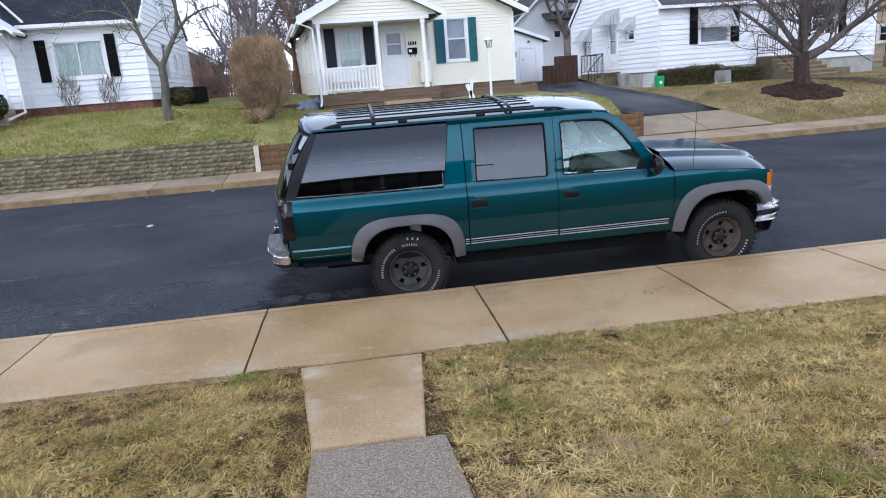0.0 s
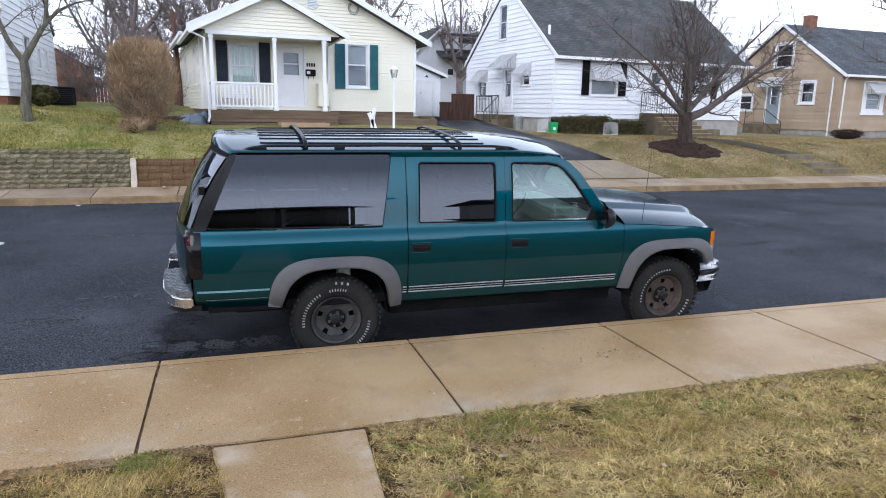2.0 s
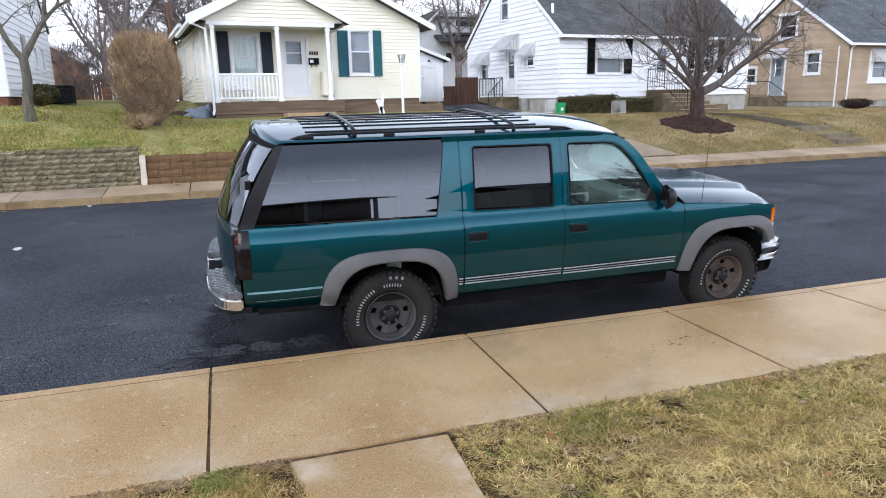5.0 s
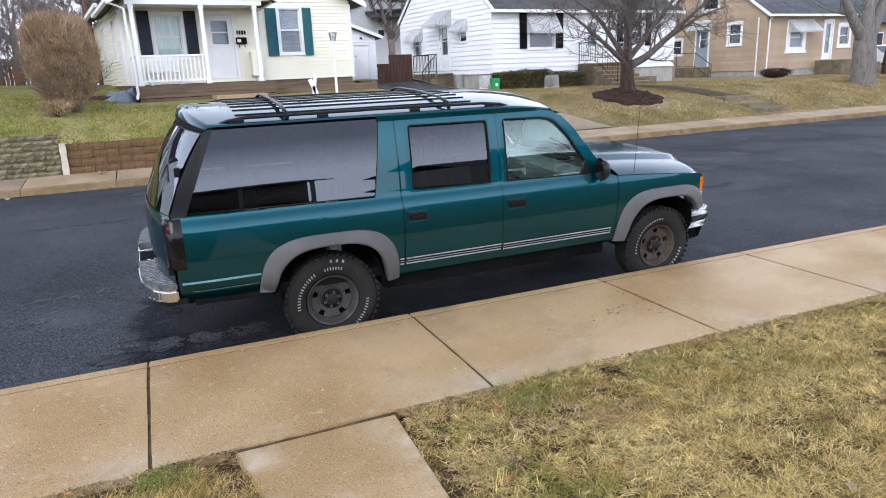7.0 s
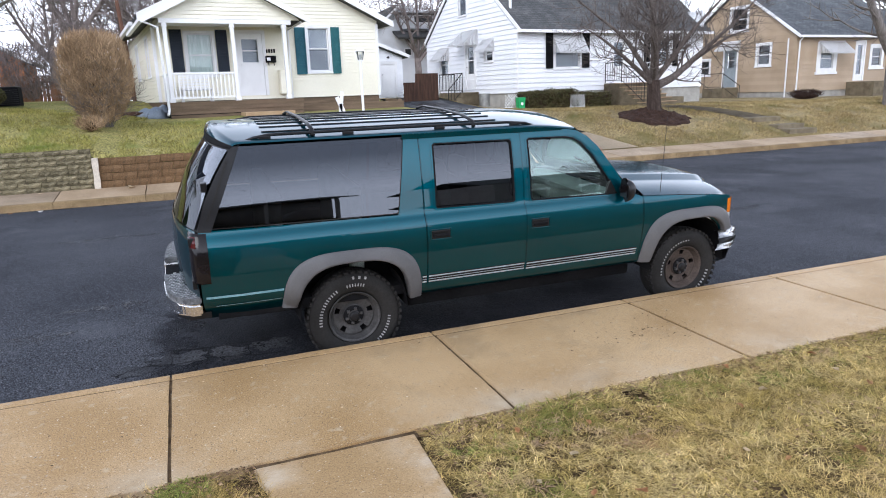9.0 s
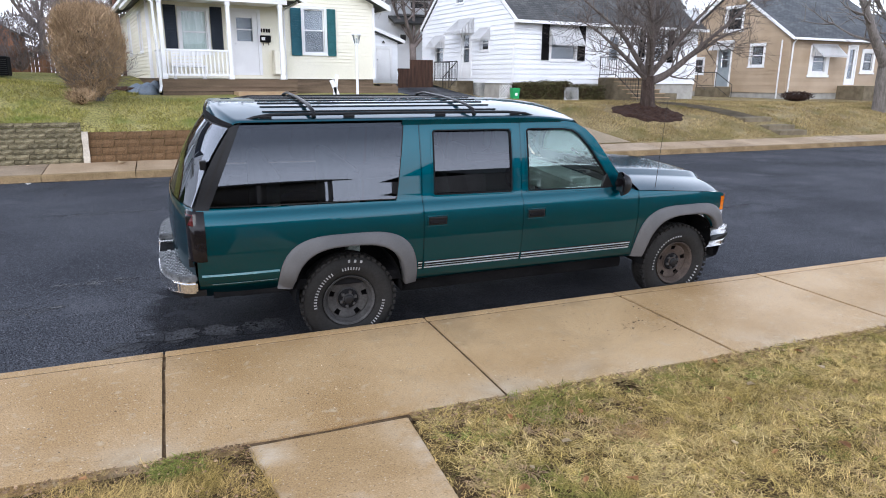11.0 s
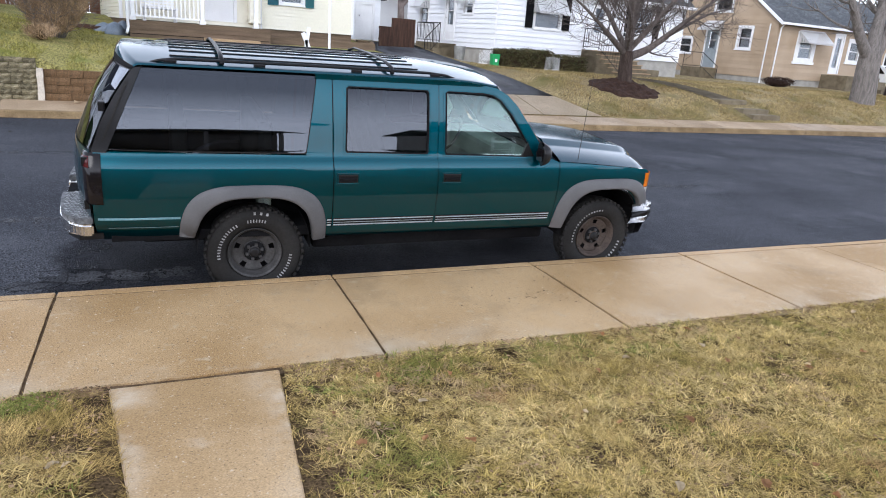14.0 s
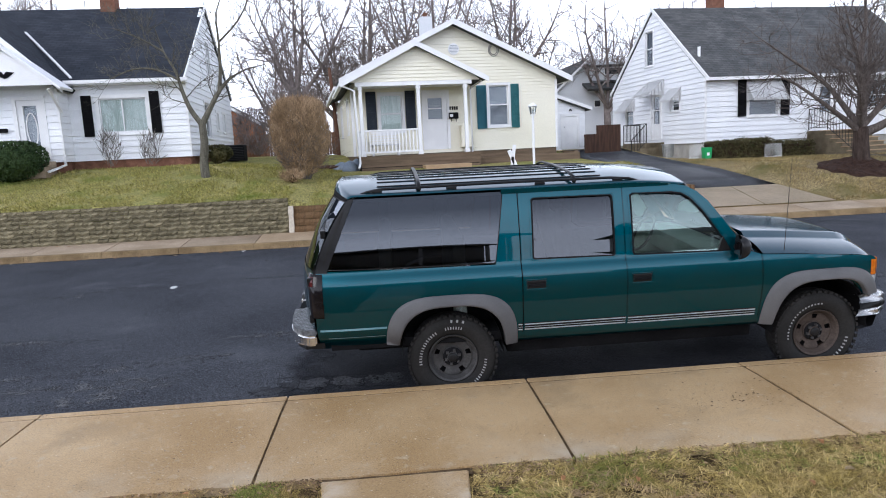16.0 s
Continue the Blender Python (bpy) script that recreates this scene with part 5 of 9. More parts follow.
rear_marks = [(188, 118, 14, 0.275, 0.299), (104, 72, 7, 0.275, 0.299), (-2, -52, 10, 0.275, 0.297), (95, 70, 3, 0.338, 0.360)]
front_marks = [(190, 84, 17, 0.276, 0.290), (-8, -62, 8, 0.274, 0.298)]
for side in (-1, 1):
    wheel(RW[0], 0.385, side, "rim", 0, rear_marks)
    wheel(FW[0], 0.382, side, "rim_rust", 0, front_marks)

# ---- houses ----
class Wall:
    """One wall of a house: s runs along it, out away from it, z is the true height."""

    def __init__(self, house, base, start, along, away):
        self.house, self.base = house, base
        self.start, self.along, self.away = Vector(start), Vector(along), Vector(away)

    def at(self, s, out, z):
        p = self.start + self.along * s + self.away * out
        return Vector((p.x, p.y, z - self.base))

    def box(self, bm, s0, s1, z0, z1, o0, o1, bevel=0.0):
        vs = [bm.verts.new(self.at(s, o, z)) for z in (z0, z1) for o in (o0, o1) for s in (s0, s1)]
        fs = [bm.faces.new([vs[i] for i in q]) for q in ((0, 2, 3, 1), (4, 5, 7, 6), (0, 1, 5, 4), (2, 6, 7, 3), (0, 4, 6, 2), (1, 3, 7, 5))]
        if bevel:
            bmesh.ops.bevel(bm, geom=list({e for f in fs for e in f.edges}), offset=bevel, segments=1, affect="EDGES")
        return bm

    def poly(self, bm, pts, o0, o1):
        """A flat piece of outline (s, z) from o0 to o1."""
        a = [bm.verts.new(self.at(s, o0, z)) for s, z in pts]
        b = [bm.verts.new(self.at(s, o1, z)) for s, z in pts]
        bm.faces.new(a)
        bm.faces.new(list(reversed(b)))
        for i in range(len(a)):
            j = (i + 1) % len(a)
            bm.faces.new((a[j], a[i], b[i], b[j]))
        return bm


def siding(wall, s0, s1, z0, z1, openings, course, material, edge=None, boards=True, lip=0.032, name="wall", label=""):
    """A boarded wall; openings: (s0, s1, z0, z1); edge(z): how far a gable draws in at both ends."""
    edge = edge or (lambda z: (s0, s1))
    core = bmesh.new()
    cuts = sorted({z0, z1} | {z for o in openings for z in o[2:] if z0 < z < z1} | {z0 + course * k for k in range(1, int((z1 - z0) / course) + 1) if z0 + course * k < z1})

    def spans(a, b, zm):
        free = [(a, b)]
        for p, q, u, v in openings:
            if u <= zm <= v:
                free = [(c, d) for l, r in free for c, d in ((l, min(r, p)), (max(l, q), r)) if d - c > 0.005]
        return free

    holder = None
    strips = {}
    for a, b in zip(cuts, cuts[1:]):
        zm = (a + b) / 2
        k = int((zm - z0) / course)
        base = z0 + k * course
        la, ra = edge(a)
        lb, rb = edge(b)
        for l, r in spans(la, ra, zm):
            l2 = lb if abs(l - la) < 1e-6 else l
            r2 = rb if abs(r - ra) < 1e-6 else r
            fa, fb = lip * (1 - (a - base) / course), lip * (1 - (b - base) / course)
            strips.setdefault(k, []).append((a, b, l, r, l2, r2, fa, fb))
    def add(bm, a, b, l, r, l2, r2, fa, fb):
        p = [wall.at(l, fa, a), wall.at(r, fa, a), wall.at(r2, fb, b), wall.at(l2, fb, b)]
        q = [wall.at(l, -0.10, a), wall.at(r, -0.10, a), wall.at(r2, -0.10, b), wall.at(l2, -0.10, b)]
        v = [bm.verts.new(c) for c in p + q]
        for f in ((0, 1, 2, 3), (7, 6, 5, 4), (0, 4, 5, 1), (1, 5, 6, 2), (2, 6, 7, 3), (3, 7, 4, 0)):
            bm.faces.new([v[i] for i in f])
    if boards:
        wall.box(core, s0 + 0.02, s1 - 0.02, z0 + 0.005, z0 + 0.03, -0.09, -0.02)
    else:
        for k in strips:
            for st in strips[k]:
                add(core, *st)
    holder = part(name, core, material, wall.house, label)
    if boards:
        for k in strips:
            runs = {}
            for st in strips[k]:
                runs.setdefault(round(st[2], 3), []).append(st)
            for run in runs.values():
                bm = bmesh.new()
                for st in run:
                    add(bm, *st)
                part("board", bm, material, holder)
    return holder


def window(wall, s0, s1, z0, z1, behind="unlit_room", rails=(0.5,), posts=(), trim_w=0.09, sill=True, trim_mat="trim", label="white framed window"):
    """A sash window in an opening, with casing, sashes, panes and a flat backing, some painted dark as an unlit room.
    """
    bm = bmesh.new()
    for a, b, c, d in ((s0 - trim_w, s1 + trim_w, z1, z1 + trim_w), (s0 - trim_w, s0, z0, z1), (s1, s1 + trim_w, z0, z1), (s0 - trim_w, s1 + trim_w, z0 - trim_w * 0.7, z0)):
        wall.box(bm, a, b, c, d, -0.02, 0.04)
    w = part("window", bm, trim_mat, wall.house, label)
    bm = bmesh.new()
    t = 0.035
    for a, b, c, d in ((s0, s1, z1 - t, z1), (s0, s1, z0, z0 + t), (s0, s0 + t, z0 + t, z1 - t), (s1 - t, s1, z0 + t, z1 - t)):
        wall.box(bm, a, b, c, d, -0.07, -0.015)
    for f in rails:
        z = z0 + (z1 - z0) * f
        wall.box(bm, s0 + t, s1 - t, z - 0.022, z + 0.022, -0.065, -0.01)
    for f in posts:
        s = s0 + (s1 - s0) * f
        wall.box(bm, s - 0.02, s + 0.02, z0 + t, z1 - t, -0.066, -0.012)
    part("sash", bm, trim_mat, w)
    zs = [z0 + t] + [z0 + (z1 - z0) * f for f in rails] + [z1 - t]
    for a, b in zip(zs, zs[1:]):
        bm = bmesh.new()
        vs = [bm.verts.new(wall.at(s, -0.04, z)) for s, z in ((s0 + t, a), (s1 - t, a), (s1 - t, b), (s0 + t, b))]
        bm.faces.new(vs)
        part("pane", bm, "pane", w)
    # flat backing: cloth, blind, or a panel coloured as the dimness indoors
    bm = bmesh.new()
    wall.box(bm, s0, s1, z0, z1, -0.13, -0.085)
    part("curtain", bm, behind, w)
    if sill:
        bm = bmesh.new()
        wall.box(bm, s0 - trim_w * 1.2, s1 + trim_w * 1.2, z0 - trim_w, z0 - trim_w * 0.55, 0.0, 0.075)
        part("sill", bm, trim_mat, w)
    return w


def shutter(wall, s0, s1, z0, z1, material, label, louvres=9):
    bm = bmesh.new()
    t = 0.04
    for a, b, c, d in ((s0, s0 + t, z0, z1), (s1 - t, s1, z0, z1), (s0 + t, s1 - t, z0, z0 + 0.06), (s0 + t, s1 - t, z1 - 0.06, z1), (s0 + t, s1 - t, (z0 + z1) / 2 - 0.03, (z0 + z1) / 2 + 0.03)):
        wall.box(bm, a, b, c, d, 0.034, 0.078)
    wall.box(bm, s0 + t, s1 - t, z0 + 0.06, z1 - 0.06, 0.034, 0.048)
    n = int((z1 - z0) / 0.09)
    for k in range(n):
        z = z0 + 0.08 + (z1 - z0 - 0.16) * k / n
        wall.box(bm, s0 + t, s1 - t, z, z + 0.035, 0.048, 0.066)
    return part("shutter", bm, material, wall.house, label)


def door(wall, s0, s1, z0, z1, lite=None, material="trim", label="white front door", oval=False):
    bm = bmesh.new()
    for a, b, c, d in ((s0 - 0.1, s0, z0, z1 + 0.1), (s1, s1 + 0.1, z0, z1 + 0.1), (s0, s1, z1, z1 + 0.1)):
        wall.box(bm, a, b, c, d, -0.03, 0.045)
    d = part("door", bm, "trim", wall.house, label)
    l0, l1, lz0, lz1 = lite if lite else (s0 + 0.2, s0 + 0.2, z0, z0)
    bm = bmesh.new()
    if lite:
        for a, b, c, e in ((s0, l0, z0, z1), (l1, s1, z0, z1), (l0, l1, z0, lz0), (l0, l1, lz1, z1)):
            wall.box(bm, a, b, c, e, -0.06, 0.0)
    else:
        wall.box(bm, s0, s1, z0, z1, -0.06, 0.0)
        for c, e in ((z0 + 0.15, z0 + (z1 - z0) * 0.45), (z0 + (z1 - z0) * 0.52, z1 - 0.15)):
            wall.box(bm, s0 + 0.12, s1 - 0.12, c, e, 0.0, 0.012)
    part("leaf", bm, material, d)
    if lite:
        bm = bmesh.new()
        vs = [bm.verts.new(wall.at(s, -0.03, z)) for s, z in ((l0, lz0), (l1, lz0), (l1, lz1), (l0, lz1))]
        bm.faces.new(vs)
        part("pane", bm, "pane", d)
        bm = bmesh.new()
        wall.box(bm, l0, l1, lz0, lz1, -0.12, -0.09)
        part("backing", bm, "blind", d)
        if not oval:
            bm = bmesh.new()
            wall.box(bm, l0, l1, (lz0 + lz1) / 2 - 0.02, (lz0 + lz1) / 2 + 0.02, -0.035, 0.004)
            part("rail", bm, "trim", d)
    bm = bmesh.new()
    tube(bm, [wall.at(s0 + 0.07, 0.0, z0 + 1.0), wall.at(s0 + 0.07, 0.05, z0 + 1.0)], 0.025, 8)
    part("door_knob", bm, "chrome", d)
    return d


def slope_roof(house, base, outline, material, thick=0.14, label="", name="roof"):
    """A flat roof slope from four corners (eave start, eave end, ridge end, ridge start), true heights; with rows of shingles."""
    bm = bmesh.new()
    c = [Vector((p[0], p[1], p[2] - base)) for p in outline]
    n = (c[1] - c[0]).cross(c[3] - c[0]).normalized()
    if n.z < 0:
        n = -n
    a = [bm.verts.new(p) for p in c]
    b = [bm.verts.new(p - n * thick) for p in c]
    top = bm.faces.new(a)
    bm.faces.new(list(reversed(b)))
    for i in range(len(a)):
        j = (i + 1) % len(a)
        bm.faces.new((a[j], a[i], b[i], b[j]))
    uv = bm.loops.layers.uv.new("UVMap")
    u = (c[1] - c[0]).normalized()
    v = n.cross(u)
    for f in bm.faces:
        for lp in f.loops:
            lp[uv].uv = ((lp.vert.co - c[0]).dot(u), (lp.vert.co - c[0]).dot(v))
    ob = part(name, bm, material, house, label)
    return ob


def beam(house, base, p, q, w, h, material="trim", name="fascia", label=""):
    """A board from p to q (true heights), w wide level and h high, hanging below the line."""
    p, q = Vector(p), Vector(q)
    p.z -= base
    q.z -= base
    d = (q - p)
    side = Vector((-d.y, d.x, 0)).normalized() * w / 2 if abs(d.x) + abs(d.y) > 1e-6 else Vector((w / 2, 0, 0))
    bm = bmesh.new()
    up = Vector((0, 0, h))
    a = [bm.verts.new(p + s) for s in (side, -side, -side - up, side - up)]
    b = [bm.verts.new(q + s) for s in (side, -side, -side - up, side - up)]
    bm.faces.new(a)
    bm.faces.new(list(reversed(b)))
    for i in range(4):
        j = (i + 1) % 4
        bm.faces.new((a[j], a[i], b[i], b[j]))
    return part(name, bm, material, house, label)


def downspout(house, base, pts, r=0.04, material="trim"):
    bm = bmesh.new()
    tube(bm, [(p[0], p[1], p[2] - base) for p in pts], r, 4)
    return part("downspout", bm, material, house, "white downspout")


def awning(wall, s0, s1, z0, z1, depth, material="trim"):
    """A striped metal awning: sloped slats with side wings."""
    n = max(6, int((s1 - s0) / 0.09))
    ob = part("awning", wall.box(bmesh.new(), s0, s1, z1 - 0.02, z1 + 0.03, 0.0, 0.03), material, wall.house, "white ribbed metal awning")
    for k in range(n):
        bm = bmesh.new()
        a, b = s0 + (s1 - s0) * k / n, s0 + (s1 - s0) * (k + 1) / n
        lift = 0.015 * (k % 2)
        v = [bm.verts.new(wall.at(s, o, z)) for s, o, z in ((a, 0.0, z1 + lift), (b, 0.0, z1 + lift), (b, depth, z0 + lift), (a, depth, z0 + lift))]
        bm.faces.new(v)
        v2 = [bm.verts.new(wall.at(s, o, z)) for s, o, z in ((a, depth, z0 + lift), (b, depth, z0 + lift), (b, depth, z0 - 0.07), ((a + b) / 2, depth, z0 - 0.095), (a, depth, z0 - 0.07))]
        bm.faces.new(v2)
        bmesh.ops.solidify(bm, geom=bm.faces[:], thickness=0.006)
        part("slat", bm, material, ob)
    for s in (s0, s1):
        bm = bmesh.new()
        for j in range(5):
            u0, u1 = j / 5, (j + 0.8) / 5
            v = [bm.verts.new(wall.at(s, depth * u, z)) for u, z in ((u0, z1 + (z0 - z1) * u0), (u1, z1 + (z0 - z1) * u1), (u1, z0 - 0.05), (u0, z0 - 0.05))]
            bm.faces.new(v)
        bmesh.ops.solidify(bm, geom=bm.faces[:], thickness=0.01)
        part("side_wing", bm, material, ob)
    return ob


def handrail(name, m, pts, posts, label, material="iron", balusters=0, height=0.85):
    """An iron rail along pts with upright posts and thin balusters between."""
    top = thing(name, m, label, "handrail")
    bm = bmesh.new()
    tube(bm, [(x, y, z + height) for x, y, z in pts], 0.022, 6)
    part("rail", bm, material, top)
    bm = bmesh.new()
    tube(bm, [(x, y, z + 0.1) for x, y, z in pts], 0.014, 6)
    part("lower_rail", bm, material, top)
    for i in posts:
        x, y, z = pts[i]
        part("post", tube(bmesh.new(), [(x, y, z), (x, y, z + height)], 0.02, 6), material, top)
    for (x0, y0, z0), (x1, y1, z1) in zip(pts, pts[1:]):
        n = int(math.hypot(x1 - x0, y1 - y0) / 0.14) if balusters else 0
        for k in range(1, n):
            t = k / n
            x, y, z = x0 + (x1 - x0) * t, y0 + (y1 - y0) * t, z0 + (z1 - z0) * t
            part("baluster", tube(bmesh.new(), [(x, y, z + 0.1), (x, y, z + height)], 0.009, 5), material, top)
    return top


def house_frame(name, x, y, z, turn, label):
    return thing(name, pose(x, y, z, 0, 0, turn), label, "house")


# -- the cream house with a porch --
YB = 1.75
Y = house_frame("cream_house", -1.24, 16.6, YB, 7, "small cream clapboard house with a gabled front porch and teal shutters")
W1, D1 = 1.8, 9.8
yf = Wall(Y, YB, (-0.15, W1, 0), (1, 0, 0), (0, -1, 0))          # s = u + 0.15
yl = Wall(Y, YB, (-0.15, W1 + D1, 0), (0, -1, 0), (-1, 0, 0))
yr = Wall(Y, YB, (7.42, W1, 0), (0, 1, 0), (1, 0, 0))
PK = 3.53 + 0.15
RISE = (6.62 - 4.62) / (7.73 - 3.53)


def y_gable(z):
    if z < 4.62:
        return (0.0, 7.57)
    d = (z - 4.62) / RISE
    return (max(0.0, PK - 4.2 + d), min(7.57, PK + 4.2 - d))


o_porch = (0.97, 1.76, 2.95, 4.22)
o_door = (2.57, 3.38, 2.24, 4.24)
o_win = (4.97, 5.70, 3.0, 4.44)
siding(yf, 0, 7.57, 2.12, 6.55, [o_porch, o_door, o_win], 0.115, "cream", y_gable, boards=False, lip=0.022, name="front_wall", label="cream clapboard front")
siding(yl, 0, D1, 2.12, 4.55, [(3.4, 4.2, 3.0, 4.2), (7.4, 8.1, 3.0, 4.2)], 0.115, "cream", boards=False, lip=0.022, name="side_wall")
siding(yr, 0, D1, 2.12, 4.62, [], 0.115, "cream", boards=False, lip=0.022, name="side_wall")
window(yl, 3.4, 4.2, 3.0, 4.2)
window(yl, 7.4, 8.1, 3.0, 4.2)
part("back_wall", B(-0.1, 7.4, W1 + D1 - 0.1, W1 + D1, 0, 3.0), "cream", Y)
part("foundation", B(-0.12, 7.39, W1 + 0.04, W1 + D1, -0.6, 0.38), "deck", Y, "brown boarded base")
window(yf, *o_porch, behind="curtain", rails=(0.48,))
window(yf, *o_win, behind="blind", rails=(0.52,))
door(yf, *o_door, lite=(2.70, 3.22, 3.32, 4.06), label="white storm door with a two-part light")
shutter(yf, 0.48, 0.84, 2.98, 4.34, "navy", "dark louvred shutter")
shutter(yf, 1.88, 2.24, 2.98, 4.34, "navy", "dark louvred shutter")
shutter(yf, 4.50, 4.86, 2.90, 4.45, "teal", "teal louvred shutter")
shutter(yf, 5.80, 6.10, 2.90, 4.47, "teal2", "faded green louvred shutter")
bm = bmesh.new()
vent_ring = [(PK + 0.05 + 0.2 * math.cos(2 * math.pi * k / 20), 5.74 + 0.2 * math.sin(2 * math.pi * k / 20)) for k in range(20)]
yf.poly(bm, vent_ring, 0.01, 0.05)
vent = part("gable_vent", bm, "trim", Y, "round white louvred vent")
for k in range(6):
    bm = bmesh.new()
    z = 5.60 + 0.05 * k
    h = math.sqrt(max(0.01, 0.17 ** 2 - (z - 5.74) ** 2))
    yf.box(bm, PK + 0.05 - h, PK + 0.05 + h, z, z + 0.012, 0.05, 0.065)
    part("slat", bm, "blind", vent)
bm = bmesh.new()
for r in (0.14, 0.19):
    tube(bm, [yf.at(5.2 + r * math.cos(a), 0.05, 5.68 + 1.15 * r * math.sin(a)) for a in [radians(110 + 320 * k / 18) for k in range(19)]], 0.012, 5)
part("cable_loop", bm, "flare", Y, "coiled cable on the gable")
bm = bmesh.new()
yf.box(bm, 3.44, 3.78, 3.30, 3.52, 0.02, 0.16, 0.02)
mailbox = part("mailbox", bm, "black", Y, "black wall mailbox")
bm = bmesh.new()
yf.box(bm, 3.46, 3.58, 3.36, 3.46, 0.162, 0.168)
part("label_plate", bm, "trim", mailbox)
for s in (3.52, 3.70):
    bm = bmesh.new()
    tube(bm, [yf.at(s, 0.1, 3.30), yf.at(s, 0.13, 3.2), yf.at(s, 0.16, 3.24)], 0.01, 5)
    part("hook", bm, "black", mailbox)
for k in range(4):
    bm = bmesh.new()
    yf.box(bm, 3.48 + 0.085 * k, 3.535 + 0.085 * k, 3.62, 3.74, 0.02, 0.035)
    part("number_bar", bm, "black", Y)
bm = bmesh.new()
yf.box(bm, 3.82, 4.18, 2.26, 3.06, 0.02, 0.35, 0.02)
part("porch_panel", bm, "cream", Y, "cream storage box by the door")

# main roof of the cream house: eaves run back from the street
ev_l, ev_r, rz = (PK - 0.15 - 4.35, 4.48), (PK - 0.15 + 4.35, 4.55), 6.72
pk_u = PK - 0.15
v0, v1 = W1 - 0.38, W1 + D1 + 0.3
slope_roof(Y, YB, [(ev_r[0], v0, 4.64), (ev_r[0], v1, 4.64), (pk_u, v1, rz), (pk_u, v0, rz)], "roof_grey", label="grey shingle roof")
slope_roof(Y, YB, [(ev_l[0] + 0.25, v0, 4.76), (ev_l[0] + 0.25, v1, 4.76), (pk_u, v1, rz), (pk_u, v0, rz)], "roof_grey", label="grey shingle roof")
beam(Y, YB, (pk_u, v0 - 0.02, rz + 0.02), (ev_r[0] + 0.02, v0 - 0.02, 4.66), 0.05, 0.2, name="rake_board")
beam(Y, YB, (pk_u, v0 - 0.02, rz + 0.02), (ev_l[0] + 0.25, v0 - 0.02, 4.78), 0.05, 0.2, name="rake_board")
beam(Y, YB, (ev_r[0], v0, 4.62), (ev_r[0], v1, 4.62), 0.12, 0.12, name="gutter")
beam(Y, YB, (ev_l[0] + 0.22, v0 + 2.0, 4.72), (ev_l[0] + 0.22, v1, 4.72), 0.12, 0.12, name="gutter")
# soffits and corner boards
for u in (-0.19, 7.36):
    part("corner_board", B(u, u + 0.09, W1 - 0.03, W1 + 0.05, 2.12 - YB, 4.6 - YB), "trim", Y)
# porch
PZ = 2.10
part("porch_floor", B(-0.12, 3.95, -0.10, W1 - 0.02, PZ - YB - 0.05, PZ - YB), "deck", Y, "brown porch boards")
for k in range(2):
    part("porch_skirt", B(-0.10, 3.93, -0.06, -0.02, -0.2 + 0.19 * k, -0.03 + 0.19 * k), "deck", Y)
part("porch_fill", B(-0.08, 3.9, -0.02, W1, -0.3, PZ - YB - 0.06), "black", Y)
for u in (0.0, 1.91, 3.5):
    bm = bmesh.new()
    box(bm, u - 0.055, u + 0.055, -0.055, 0.055, PZ - YB, 4.36 - YB, 0.01)
    box(bm, u - 0.08, u + 0.08, -0.08, 0.08, PZ - YB, PZ - YB + 0.12, 0.01)
    box(bm, u - 0.075, u + 0.075, -0.075, 0.075, 4.24 - YB, 4.34 - YB, 0.01)
    part("porch_post", bm, "trim", Y, "white porch post")
porch_rail = part("porch_railing", B(0.055, 1.855, -0.035, 0.035, 2.90 - YB, 2.96 - YB, 0.01), "trim", Y, "white porch railing")
part("bottom_rail", B(0.055, 1.855, -0.03, 0.03, 2.20 - YB, 2.25 - YB), "trim", porch_rail)
for k in range(15):
    u = 0.055 + 1.8 * (k + 0.5) / 15
    part("baluster", B(u - 0.02, u + 0.02, -0.02, 0.02, 2.25 - YB, 2.90 - YB), "trim", porch_rail)
side_rail = part("side_railing", B(-0.03, 0.03, 0.06, W1 - 0.05, 2.90 - YB, 2.96 - YB, 0.01), "trim", Y)
for k in range(13):
    v = 0.1 + 1.65 * k / 13
    part("baluster", B(-0.02, 0.02, v - 0.02, v + 0.02, 2.15 - YB, 2.90 - YB), "trim", side_rail)
part("porch_beam", B(-0.15, 3.72, -0.09, 0.09, 4.35 - YB, 4.50 - YB), "trim", Y, "white porch beam")
part("porch_beam", B(-0.15, 0.0, 0.09, W1, 4.35 - YB, 4.50 - YB), "trim", Y)
part("porch_ceiling", B(-0.1, 3.7, 0.05, W1, 4.44 - YB, 4.47 - YB), "trim", Y)
pg = Wall(Y, YB, (0, -0.08, 0), (1, 0, 0), (0, -1, 0))
PP = 1.85


def porch_edge(z):
    d = (z - 4.48) / 0.50
    return (max(-0.3, PP - 2.25 + d), min(4.0, PP + 2.25 - d))


siding(pg, -0.3, 4.0, 4.48, 5.55, [], 0.115, "cream", porch_edge, boards=False, lip=0.022, name="porch_gable")
slope_roof(Y, YB, [(-0.62, -0.34, 4.47), (-0.62, W1 + 3.0, 4.47), (PP, W1 + 3.0, 5.70), (PP, -0.34, 5.70)], "roof_grey", thick=0.1, label="grey shingle porch roof")
slope_roof(Y, YB, [(4.22, -0.34, 4.53), (4.22, W1, 4.53), (PP, W1, 5.70), (PP, -0.34, 5.70)], "roof_grey", thick=0.1, label="grey shingle porch roof")
beam(Y, YB, (PP, -0.36, 5.73), (-0.64, -0.36, 4.48), 0.05, 0.17, name="rake_board")
beam(Y, YB, (PP, -0.36, 5.73), (4.24, -0.36, 4.54), 0.05, 0.17, name="rake_board")
